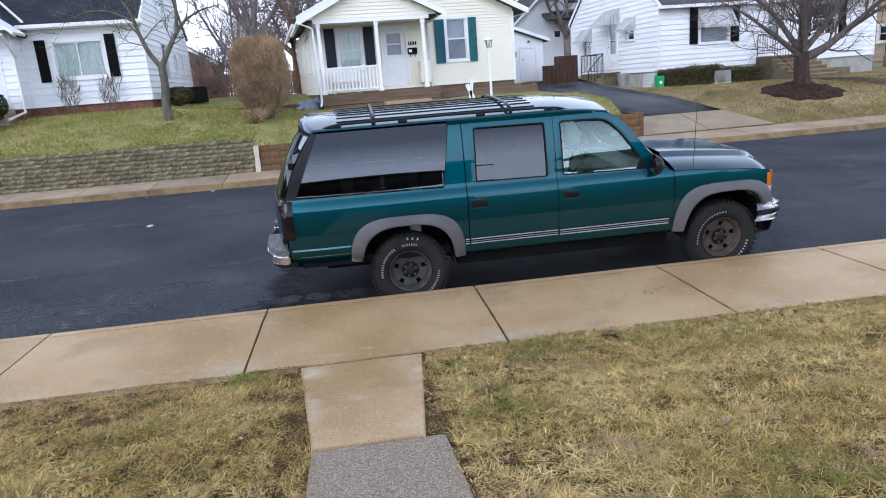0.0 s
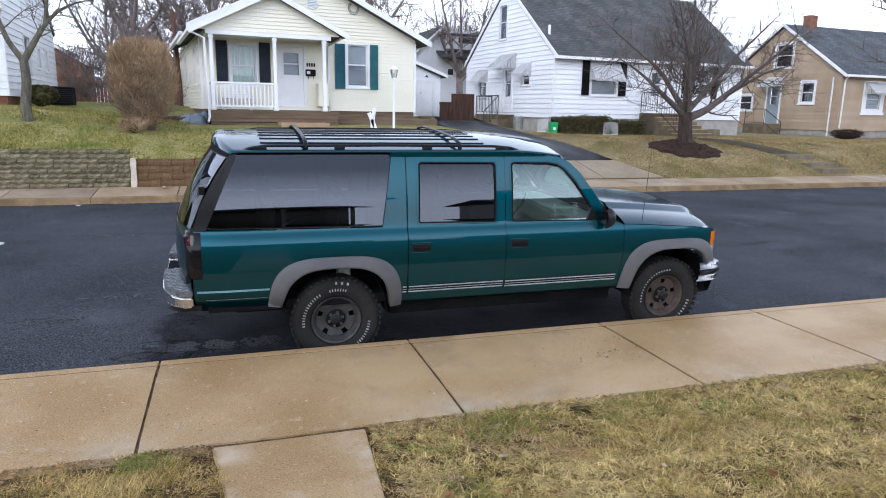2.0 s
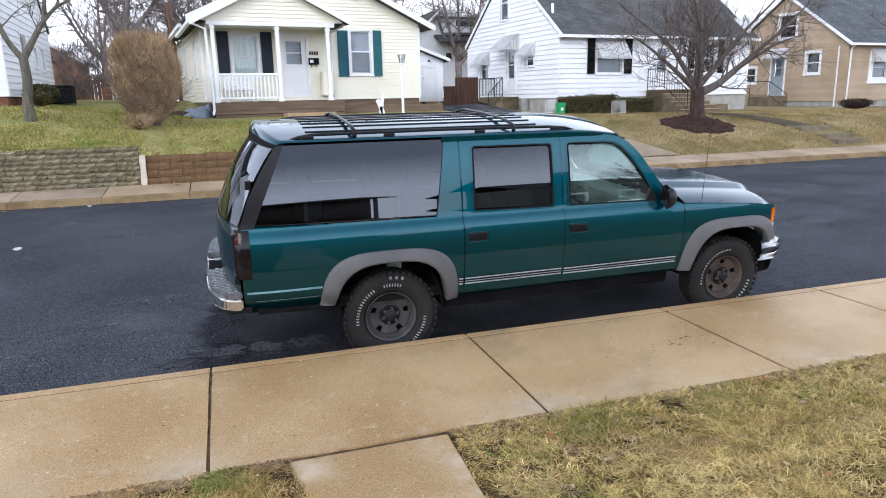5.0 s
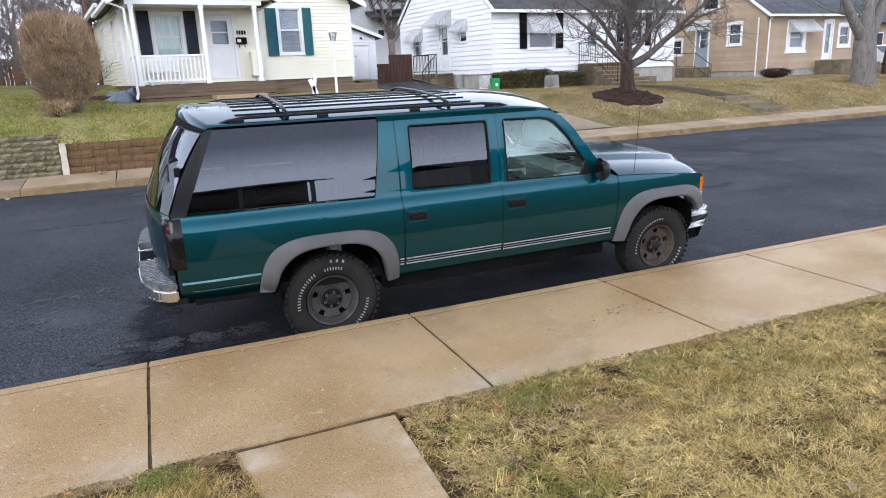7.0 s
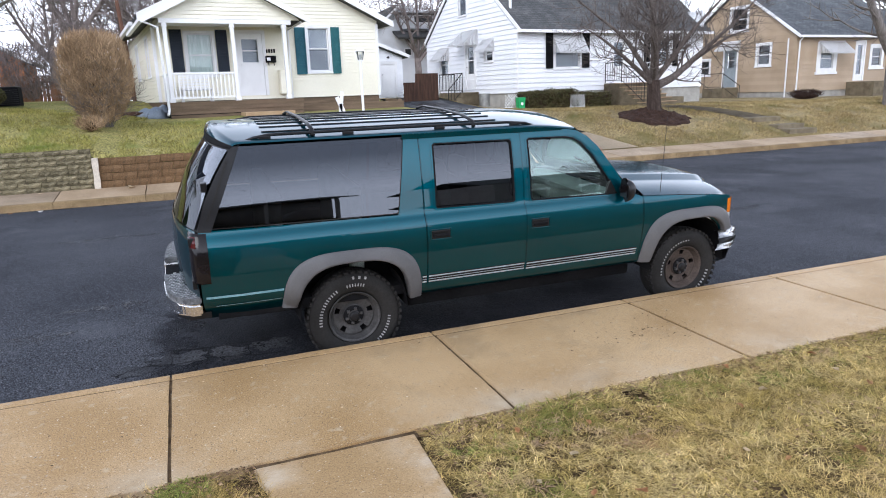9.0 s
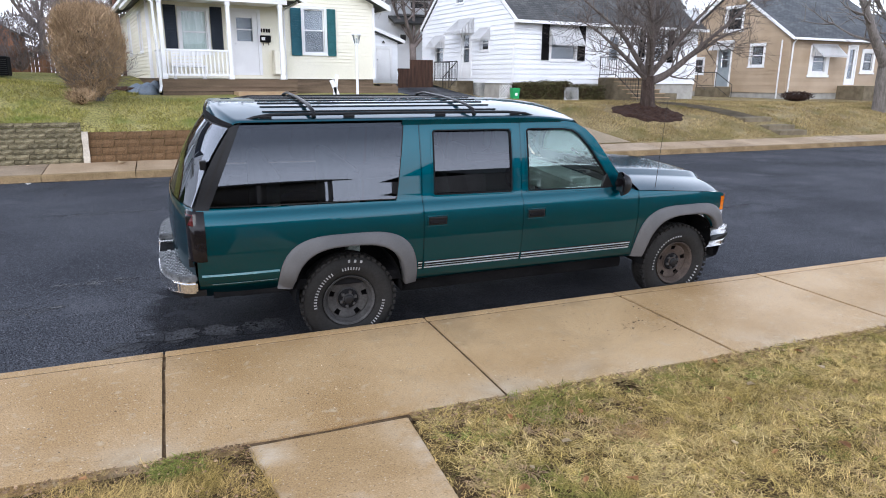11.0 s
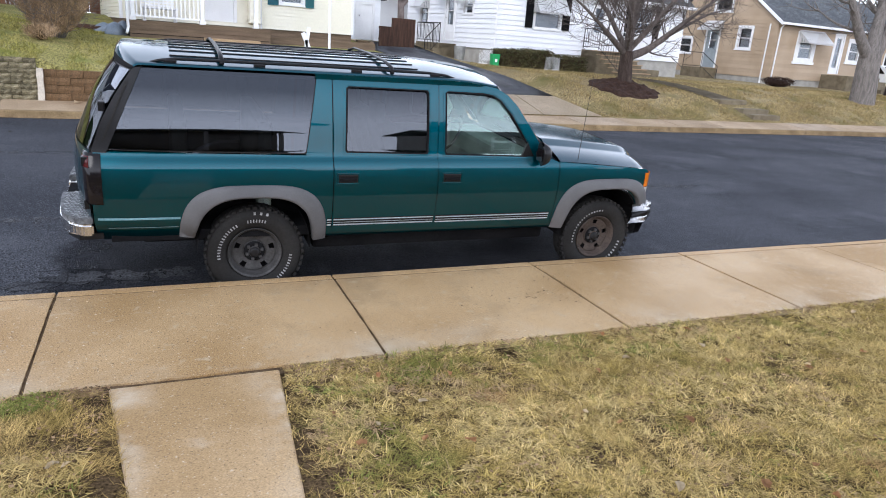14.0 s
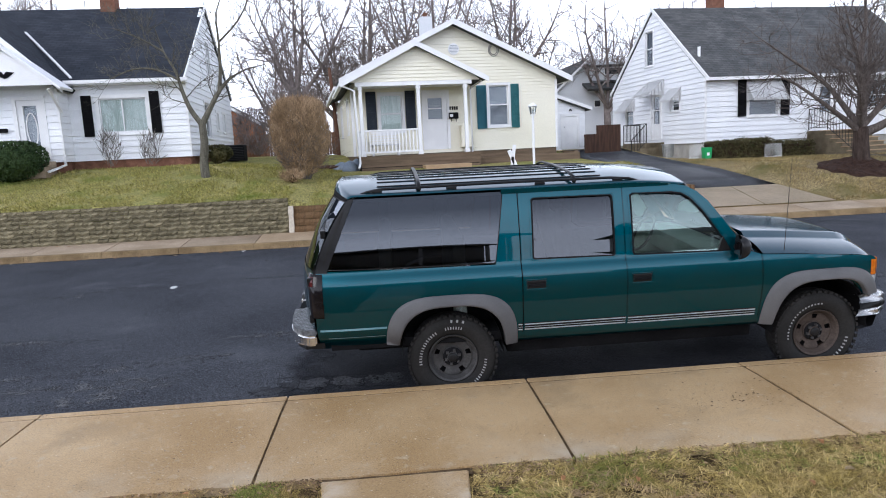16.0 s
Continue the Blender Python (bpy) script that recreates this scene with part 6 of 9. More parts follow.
beam(Y, YB, (-0.62, -0.34, 4.47), (-0.62, W1 + 3, 4.47), 0.11, 0.1, name="gutter")
downspout(Y, YB, [(-0.6, -0.2, 4.38), (-0.2, -0.12, 4.22), (-0.16, -0.1, 3.0), (-0.14, -0.1, 1.9), (-0.2, -0.3, 1.74)])
downspout(Y, YB, [(4.1, 0.1, 4.45), (4.12, W1 - 0.08, 4.35), (4.12, W1 - 0.08, 2.0)])
part("porch_fascia", B(-0.11, 3.94, -0.08, -0.03, PZ - YB - 0.24, PZ - YB - 0.05), "deck", Y, "brown fascia board")
for k, (z0, z1, v) in enumerate(((1.52, 1.74, -0.75),)):
    part("porch_step", B(1.92 - 0.02 * k, 3.45, v, -0.10, z0 - YB, z1 - YB, 0.01), "stepwood", Y, "tan step board")
part("planter_edge", B(3.6, 7.9, W1 - 1.0, W1 - 0.85, -0.25, 0.14), "deck", Y, "low timber bed edge")
part("planter_end", B(7.75, 7.9, W1 - 0.85, W1 + 0.3, -0.25, 0.2), "deck", Y)
chim = part("chimney", B(2.95, 3.42, 4.6, 5.05, 6.3 - YB, 7.42 - YB, 0.01), "sidingfar", Y, "pale rendered chimney")
part("chimney_pot", tube(bmesh.new(), [(3.18, 4.82, 7.42 - YB), (3.18, 4.82, 7.6 - YB)], 0.09, 10), "brick", chim)
# things at the porch
bench = thing("porch_bench", pose(-1.24, 16.6, 0, 0, 0, 7) @ pose(0.85, 0.9, PZ), "white slatted bench on the porch", "bench")
for k in range(6):
    part("slat", B(-0.45, 0.45, 0.25, 0.28, 0.35 + 0.085 * k, 0.40 + 0.085 * k), "trim", bench)
part("seat", B(-0.5, 0.5, -0.15, 0.28, 0.36, 0.41, 0.01), "trim", bench)
for a in (-0.45, 0.42):
    for b in (-0.14, 0.24):
        part("leg", B(a, a + 0.04, b, b + 0.04, 0, 0.37), "trim", bench)

# garage of the cream house
GB = 1.93
G = house_frame("garage", *(Matrix.Translation((-1.24, 16.6, 0)) @ pose(0, 0, 0, 0, 0, 7) @ Vector((8.6, 7.0, 0))).xy, GB, 7, "small white clapboard lean-to garage with a single door")
gf = Wall(G, GB, (0, 0, 0), (1, 0, 0), (0, -1, 0))
siding(gf, 0, 2.2, GB + 0.02, 4.62, [(1.12, 1.82, GB + 0.02, 3.44)], 0.115, "white", lambda z: (0, 2.2 if z < 3.82 else max(0.2, 2.2 - (z - 3.82) / 0.36)), name="front_wall")
door(gf, 1.12, 1.82, GB + 0.04, 3.44, label="plain white garage door")
slope_roof(G, GB, [(2.42, -0.25, 3.80), (2.42, 5, 3.80), (-0.4, 5, 4.80), (-0.4, -0.25, 4.80)], "roof_grey")
beam(G, GB, (2.44, -0.27, 3.82), (-0.4, -0.27, 4.82), 0.05, 0.14, name="rake_board")
part("side_wall", B(2.1, 2.2, 0, 5, 0, 3.75 - GB), "white", G)
bm = bmesh.new()
tube(bm, [(1.46, -0.02, 1.78), (1.46, -0.14, 1.82), (1.5, -0.16, 1.74)], 0.03, 6)
part("wall_lamp", bm, "iron", G)
bm = bmesh.new()
box(bm, 0.72, 0.9, -0.03, 0.0, 1.15, 1.4, 0.02)
part("meter", bm, "bin", G)

# -- the white house on the far left --
LB = 2.15
L = house_frame("white_house", -6.85, 17.0, LB, 4, "white clapboard house with a dark slate roof and black shutters")
lf = Wall(L, LB, (-9.0, 0, 0), (1, 0, 0), (0, -1, 0))       # s = u + 9
ls = Wall(L, LB, (0, 0, 0), (0, 1, 0), (1, 0, 0))
DL = 9.2
o_pic = (6.33, 7.76, 3.27, 4.33)
siding(lf, 0, 9.0, 2.40, 4.80, [o_pic], 0.2, "white", name="front_wall", label="white wide-board front")
window(lf, *o_pic, behind="curtain", rails=(), posts=(0.48,), trim_w=0.11, label="white picture window with pale curtains")
shutter(lf, 5.82, 6.12, 3.16, 4.44, "black", "black louvred shutter")
shutter(lf, 7.88, 8.18, 3.20, 4.52, "black", "black louvred shutter")
part("foundation", B(-8.9, -0.04, 0.04, DL - 0.04, -0.5, 0.26), "brick", L, "red brick foundation")
HL = 4.6


def l_gable(z):
    if z < 4.95:
        return (0.0, DL)
    d = (z - 4.95) / 0.68
    return (d, DL - d)


o_side = [(2.86, 3.81, 3.10, 4.35), (5.15, 5.65, 3.45, 4.1), (6.65, 7.2, 3.4, 4.15), (4.1, 4.75, 5.55, 6.7)]
siding(ls, 0, DL, 2.40, 7.95, o_side, 0.2, "white", l_gable, name="side_wall")
for o in o_side:
    window(ls, *o, behind="unlit_room")
part("corner_board", B(-0.02, 0.035, -0.035, 0.03, 2.4 - LB, 4.8 - LB), "trim", L)
part("back_wall", B(-9, 0, DL - 0.1, DL, 0, 4.8 - LB), "white", L)
slope_roof(L, LB, [(-9.4, -0.35, 4.86), (0.06, -0.35, 4.86), (0.06, HL, 8.05), (-9.4, HL, 8.05)], "roof_dark", label="dark slate-coloured shingle roof")
slope_roof(L, LB, [(-9.4, DL + 0.06, 4.98), (0.06, DL + 0.06, 4.98), (0.06, HL, 8.05), (-9.4, HL, 8.05)], "roof_dark")
beam(L, LB, (0.07, -0.36, 4.88), (0.07, HL, 8.08), 0.05, 0.11, name="rake_board")
beam(L, LB, (0.07, DL + 0.07, 5.0), (0.07, HL, 8.08), 0.05, 0.11, name="rake_board")
beam(L, LB, (-3.5, -0.38, 4.88), (0.18, -0.38, 4.88), 0.12, 0.11, name="gutter", label="white gutter")
part("soffit", B(-3.6, 0.1, -0.36, 0.0, 4.74 - LB, 4.77 - LB), "trim", L)
lc = part("chimney", B(-3.62, -3.10, 4.35, 4.95, 7.4 - LB, 8.75 - LB), "brick", L, "red brick chimney")
for x_, top_ in ((-5.95, 9.15), (-4.25, 9.3)):
    bm = tube(bmesh.new(), [(x_, 4.65, 7.9 - LB), (x_, 4.65, top_ - LB)], 0.018, 6)
    mast = part("aerial_mast", bm, "bin", L, "thin pale aerial mast on the ridge")
    for k_, z_ in enumerate((0.12, 0.3, 0.46)):
        part("aerial_rod", tube(bmesh.new(), [(x_ - 0.26 + 0.04 * k_, 4.65, top_ - z_ - LB), (x_ + 0.26 - 0.04 * k_, 4.65, top_ - z_ - LB)], 0.009, 5), "bin", mast)
# its forward wing with a small entry gable
lw = Wall(L, LB, (-9.0, -0.9, 0), (1, 0, 0), (0, -1, 0))
o_ld = (4.28, 5.0, 2.50, 4.28)


def wing_edge(z):
    if z < 4.72:
        return (0.0, 5.42)
    d = (z - 4.72) / 0.95
    return (min(2.6, d), 5.42 - d)


siding(lw, 0, 5.42, 2.40, 7.2, [o_ld], 0.2, "white", wing_edge, name="wing_wall")
door(lw, *o_ld, lite=(4.45, 4.83, 2.75, 4.12), label="white front door with an oval leaded light", oval=True)
ring = [(4.64 + 0.15 * math.cos(2 * math.pi * k / 24), 3.42 + 0.48 * math.sin(2 * math.pi * k / 24)) for k in range(25)]
part("oval_frame", tube(bmesh.new(), [lw.at(s, -0.02, z) for s, z in ring], 0.02, 6), "trim", L, "white oval frame")
wing_side = Wall(L, LB, (-3.58, -0.9, 0), (0, 1, 0), (1, 0, 0))
siding(wing_side, 0, 0.9, 2.40, 4.75, [], 0.2, "white", name="wing_side")
part("wing_base", B(-8.9, -3.62, -0.86, 0.1, -0.5, 0.26), "brick", L)
slope_roof(L, LB, [(-3.30, -1.1, 4.62), (-3.30, 2.9, 4.62), (-6.3, 2.9, 7.5), (-6.3, -1.1, 7.5)], "roof_dark")
beam(L, LB, (-3.28, -1.12, 4.64), (-6.3, -1.12, 7.53), 0.06, 0.2, name="rake_board")
beam(L, LB, (-3.34, -0.2, 5.02), (-5.6, 2.62, 6.92), 0.07, 0.05, name="valley_flashing", label="white valley flashing")
# entry hood: a small gable on brackets
hood = Wall(L, LB, (-9.0, -1.75, 0), (1, 0, 0), (0, -1, 0))
bm = bmesh.new()
hood.poly(bm, [(3.15, 4.62), (5.75, 4.62), (4.45, 5.62)], -0.04, 0.03)
part("hood_gable", bm, "trim", L, "white gable over the entry with a small dark bird emblem")
slope_roof(L, LB, [(-3.05, -1.85, 4.55), (-3.05, -0.9, 4.55), (-4.55, -0.9, 5.75), (-4.55, -1.85, 5.75)], "trim", thick=0.08)
slope_roof(L, LB, [(-6.05, -1.85, 4.55), (-6.05, -0.9, 4.55), (-4.55, -0.9, 5.75), (-4.55, -1.85, 5.75)], "trim", thick=0.08)
bm = bmesh.new()
hood.poly(bm, [(4.2, 4.93), (4.38, 5.02), (4.45, 4.93), (4.52, 5.02), (4.72, 4.99), (4.56, 4.86), (4.45, 4.82), (4.34, 4.88)], 0.03, 0.06)
part("emblem", bm, "black", L)
for u in (-3.45, -5.6):
    bm = bmesh.new()
    tube(bm, [(u, -0.92, 3.9 - LB), (u, -1.3, 4.2 - LB), (u, -1.7, 4.52 - LB)], 0.05, 4)
    part("bracket", bm, "trim", L)
bm = bmesh.new()
lw.box(bm, 3.72, 3.98, 3.35, 3.47, 0.02, 0.14, 0.02)
part("mailbox", bm, "black", L, "small black mailbox")
downspout(L, LB, [(-3.5, -1.0, 4.6), (-3.52, -0.98, 3.6), (-3.5, -1.0, 2.3), (-3.7, -1.8, 2.12)], 0.045)
for k in range(2):
    part("entry_step", B(-4.9, -3.8, -1.5 - 0.3 * k, -0.92, -0.2, 0.28 - 0.16 * k), "walk_old", L)

# -- the white house on the right with awnings --
WB = 1.35
R = house_frame("white_cottage", 12.2, 20.4, WB, 6, "white wide-board cottage with a grey roof, awnings and black shutters")
rf = Wall(R, WB, (0, 0, 0), (1, 0, 0), (0, -1, 0))
rs = Wall(R, WB, (0, 8.5, 0), (0, -1, 0), (-1, 0, 0))       # s = 8.5 - v
DR, LR = 8.5, 10.6
o_w1 = (1.90, 3.18, 2.98, 4.05)
o_d1 = (5.0, 5.75, 2.30, 4.15)
o_w2 = (7.3, 8.5, 2.98, 4.25)
siding(rf, 0, LR, 1.98, 4.42, [o_w1, o_d1, o_w2], 0.2, "white", name="front_wall", label="white wide-board front")
window(rf, *o_w1, behind="blind", rails=(), label="white framed window under an awning")
window(rf, *o_w2, behind="unlit_room")
door(rf, *o_d1, lite=(5.12, 5.63, 3.0, 4.0), label="white storm door")
for a, b in ((1.38, 1.74), (3.30, 3.68), (6.85, 7.18), (8.62, 8.95)):
    shutter(rf, a, b, 2.95, 4.38, "black", "black louvred shutter")
awning(rf, 1.72, 3.30, 3.62, 4.40, 0.55)
RL = 4.25


def r_gable(z):
    if z < 4.5:
        return (0.0, DR)
    d = (z - 4.5) / 0.80
    return (d, DR - d)


o_rs = [(8.5 - 2.66, 8.5 - 1.95, 3.38, 4.0), (8.5 - 7.0, 8.5 - 6.15, 2.92, 3.95), (8.5 - 4.92, 8.5 - 4.22, 5.55, 7.05)]
o_rd = (8.5 - 4.34, 8.5 - 3.52, 2.20, 4.25)
siding(rs, 0, DR, 1.98, 7.85, o_rs + [o_rd], 0.2, "white", r_gable, name="side_wall")
for o in o_rs:
    window(rs, *o, behind="blind", trim_w=0.06)
door(rs, *o_rd, lite=(o_rd[0] + 0.15, o_rd[1] - 0.15, 2.9, 4.1), label="white side door with a tall light")
awning(rs, o_rd[0] - 0.35, o_rd[1] + 0.3, 4.20, 4.85, 0.8)
awning(rs, o_rs[0][0] - 0.15, o_rs[0][1] + 0.12, 3.85, 4.35, 0.5)
awning(rs, o_rs[1][0] - 0.15, o_rs[1][1] + 0.12, 3.65, 4.25, 0.55)
part("corner_board", B(-0.04, 0.03, -0.04, 0.03, 1.98 - WB, 4.45 - WB), "trim", R)
part("foundation", B(0.04, LR, 0.04, DR - 0.04, -0.4, 0.63), "block", R, "grey block foundation")
part("back_wall", B(0, LR, DR - 0.1, DR, 0.6, 4.4 - WB), "white", R)
part("end_wall", B(LR - 0.1, LR, 0, DR, 0.6, 5.5 - WB), "white", R)
slope_roof(R, WB, [(-0.07, -0.3, 4.48), (LR + 0.3, -0.3, 4.48), (LR + 0.3, RL, 8.02), (-0.07, RL, 8.02)], "roof_grey", label="weathered grey shingle roof")
slope_roof(R, WB, [(-0.07, DR + 0.06, 4.62), (LR + 0.3, DR + 0.06, 4.62), (LR + 0.3, RL, 8.02), (-0.07, RL, 8.02)], "roof_grey")
beam(R, WB, (-0.075, -0.31, 4.52), (-0.075, RL, 8.05), 0.05, 0.17, name="rake_board")
beam(R, WB, (-0.075, DR + 0.07, 4.66), (-0.075, RL, 8.05), 0.05, 0.17, name="rake_board")
beam(R, WB, (-0.25, -0.33, 4.50), (LR + 0.3, -0.33, 4.50), 0.1, 0.12, name="gutter")
part("roof_pipe", tube(bmesh.new(), [(0.3, 1.0, 5.35 - WB), (0.3, 1.0, 5.85 - WB)], 0.06, 8), "trim", R)
part("chimney", B(3.1, 3.7, 4.5, 5.1, 7.5 - WB, 8.55 - WB), "brick", R, "red brick chimney")
# front steps of the cottage
for k in range(6):
    part("step_tread", B(4.51, 6.44, -1.13 - 0.28 * (5 - k), -0.8 - 0.28 * (5 - k), 0.062 + 0.16 * k, 0.092 + 0.16 * k, 0.008), "stepwood", R)
    part("front_step", B(4.55 + 0.0 * k, 6.4, -1.1 - 0.28 * (5 - k), -0.04, -0.1 + 0.16 * k, 0.06 + 0.16 * k, 0.01), "step", R, "weathered brown concrete step")
for k in range(4):
    v = 3.9
    part("side_step", B(-0.95 - 0.26 * (3 - k), -0.06, v - 0.75, v + 0.75, -0.1 + 0.2 * k, 0.10 + 0.2 * k, 0.01), "step", R, "weathered brown concrete step")
part("side_platform", B(-0.9, -0.06, 3.9 - 0.75, 3.9 + 1.6, -0.1, 0.72), "step", R)
RM = pose(12.2, 20.4, WB, 0, 0, 6)
handrail("iron_handrail", RM, [(-0.06, 5.45, 0.72), (-0.88, 5.45, 0.72), (-0.88, 3.2, 0.72), (-1.6, 3.2, 0.0)], (0, 1, 2, 3), "black wrought-iron rail round side steps", balusters=1)
handrail("iron_handrail", RM, [(4.6, -0.06, 0.92), (4.6, -1.1, 0.92), (4.6, -2.5, 0.0)], (0, 1, 2), "black wrought-iron rail beside brown front steps", balusters=1)
handrail("iron_handrail", RM, [(6.35, -0.06, 0.92), (7.9, -0.06, 0.92)], (0, 1), "white iron rail along the front landing", material="trim", balusters=1)
part("front_landing", B(4.55, 6.5, -1.1, -0.04, -0.1, 0.90), "step", R)
part("landing_slab", B(6.5, 8.2, -1.25, -0.04, -0.1, 0.22, 0.02), "step", R)
bm = bmesh.new()
for k in range(9):
    for d in (-1, 1):
        m = pose(-0.35 + 0.1 * k, -0.09, 0.38, 0, 45 * d, 0)
        box(bm, -0.012, 0.012, -0.005, 0.005, -0.3, 0.3, m=m)
part("lattice", bm, "trim", R, "white lattice panel")
bm = bmesh.new()
for k in range(16):
    for d in (-1, 1):
        box(bm, -0.012, 0.012, -0.005, 0.005, -0.3, 0.3, m=pose(2.6 + 0.1 * k, -0.09, 0.38, 0, 45 * d, 0))
part("lattice", bm, "trim", R, "white lattice panel")

# -- the tan house --
TB = 1.05
T = house_frame("tan_house", 29.9, 22.5, TB, 4, "tan wide-board house with a grey-blue roof and white windows")
tf = Wall(T, TB, (0, 0, 0), (1, 0, 0), (0, -1, 0))
ts = Wall(T, TB, (0, 8.0, 0), (0, -1, 0), (-1, 0, 0))
o_tw = (1.95, 3.0, 2.65, 3.75)
o_td = (4.9, 5.6, 1.95, 4.05)
o_tw2 = (6.3, 7.15, 2.75, 3.75)
siding(tf, 0, 9.4, 1.5, 4.45, [o_tw, o_td, o_tw2], 0.2, "tan", lip=0.02, name="front_wall")
window(tf, *o_tw, behind="blind", trim_w=0.3)
window(tf, *o_tw2, behind="unlit_room", trim_w=0.2)
door(tf, *o_td, lite=(5.05, 5.45, 2.3, 3.9), label="white front door with a long light")
awning(tf, 1.75, 3.9, 3.5, 4.1, 0.7)


def t_gable(z):
    if z < 4.35:
        return (0.0, 8.0)
    d = (z - 4.35) / 0.72
    return (d, 8.0 - d)


o_ts = [(8 - 2.42, 8 - 1.63, 3.0, 4.05), (8 - 6.85, 8 - 5.9, 2.6, 3.4), (3.6, 4.7, 5.0, 6.2)]
o_tsd = (8 - 4.75, 8 - 3.85, 1.80, 3.95)
siding(ts, 0, 8.0, 1.5, 7.1, o_ts + [o_tsd], 0.2, "tan", t_gable, lip=0.02, name="side_wall")
for o in o_ts:
    window(ts, *o, behind="unlit_room", trim_w=0.14)
door(ts, *o_tsd, lite=(o_tsd[0] + 0.2, o_tsd[1] - 0.2, 2.9, 3.8), material="greydoor", label="grey side door in a white frame")
awning(ts, o_tsd[0] - 0.2, o_tsd[1] + 0.2, 3.95, 4.4, 0.7)
part("foundation", B(0.04, 9.36, 0.04, 7.96, -0.4, 0.47), "block", T, "pale block foundation")
slope_roof(T, TB, [(-0.2, -0.35, 4.38), (9.7, -0.35, 4.38), (9.7, 4.0, 7.35), (-0.2, 4.0, 7.35)], "roof_tan", label="grey-blue shingle roof")
slope_roof(T, TB, [(-0.2, 8.35, 4.38), (9.7, 8.35, 4.38), (9.7, 4.0, 7.35), (-0.2, 4.0, 7.35)], "roof_tan")
beam(T, TB, (-0.2, -0.36, 4.42), (-0.2, 4.0, 7.38), 0.05, 0.17, name="rake_board")
beam(T, TB, (-0.2, 8.36, 4.42), (-0.2, 4.0, 7.38), 0.05, 0.17, name="rake_board")
beam(T, TB, (-0.2, -0.38, 4.40), (9.7, -0.38, 4.40), 0.1, 0.12, name="gutter")
downspout(T, TB, [(0.1, -0.3, 4.3), (0.12, -0.1, 4.1), (0.12, -0.08, 1.2)])
downspout(T, TB, [(-0.08, 0.45, 4.3), (-0.08, 0.45, 1.2)])
part("end_wall", B(9.3, 9.4, 0.05, 7.95, 0.6, 4.4 - TB), "tan", T)
part("entry_platform", B(4.3, 7.2, -1.6, -0.02, -0.2, 0.85), "step", T)
for k in range(3):
    part("entry_step", B(6.0, 7.2, -2.6 + 0.3 * k, -1.6, -0.2, 0.25 + 0.2 * k), "step", T)
part("side_stoop", B(-1.3, -0.05, 3.6, 5.1, -0.2, 0.72), "step", T)
TM = pose(29.9, 22.5, TB, 0, 0, 4)
handrail("pipe_handrail", TM, [(-1.3, 5.0, 0.7), (-1.3, 3.6, 0.7), (-1.3, 2.4, 0.0)], (0, 1, 2), "thin brown pipe rail beside a stoop", balusters=0)
part("chimney", B(1.5, 2.05, 3.7, 4.2, 5.4 - TB, 7.9 - TB), "brick", T, "red brick chimney")

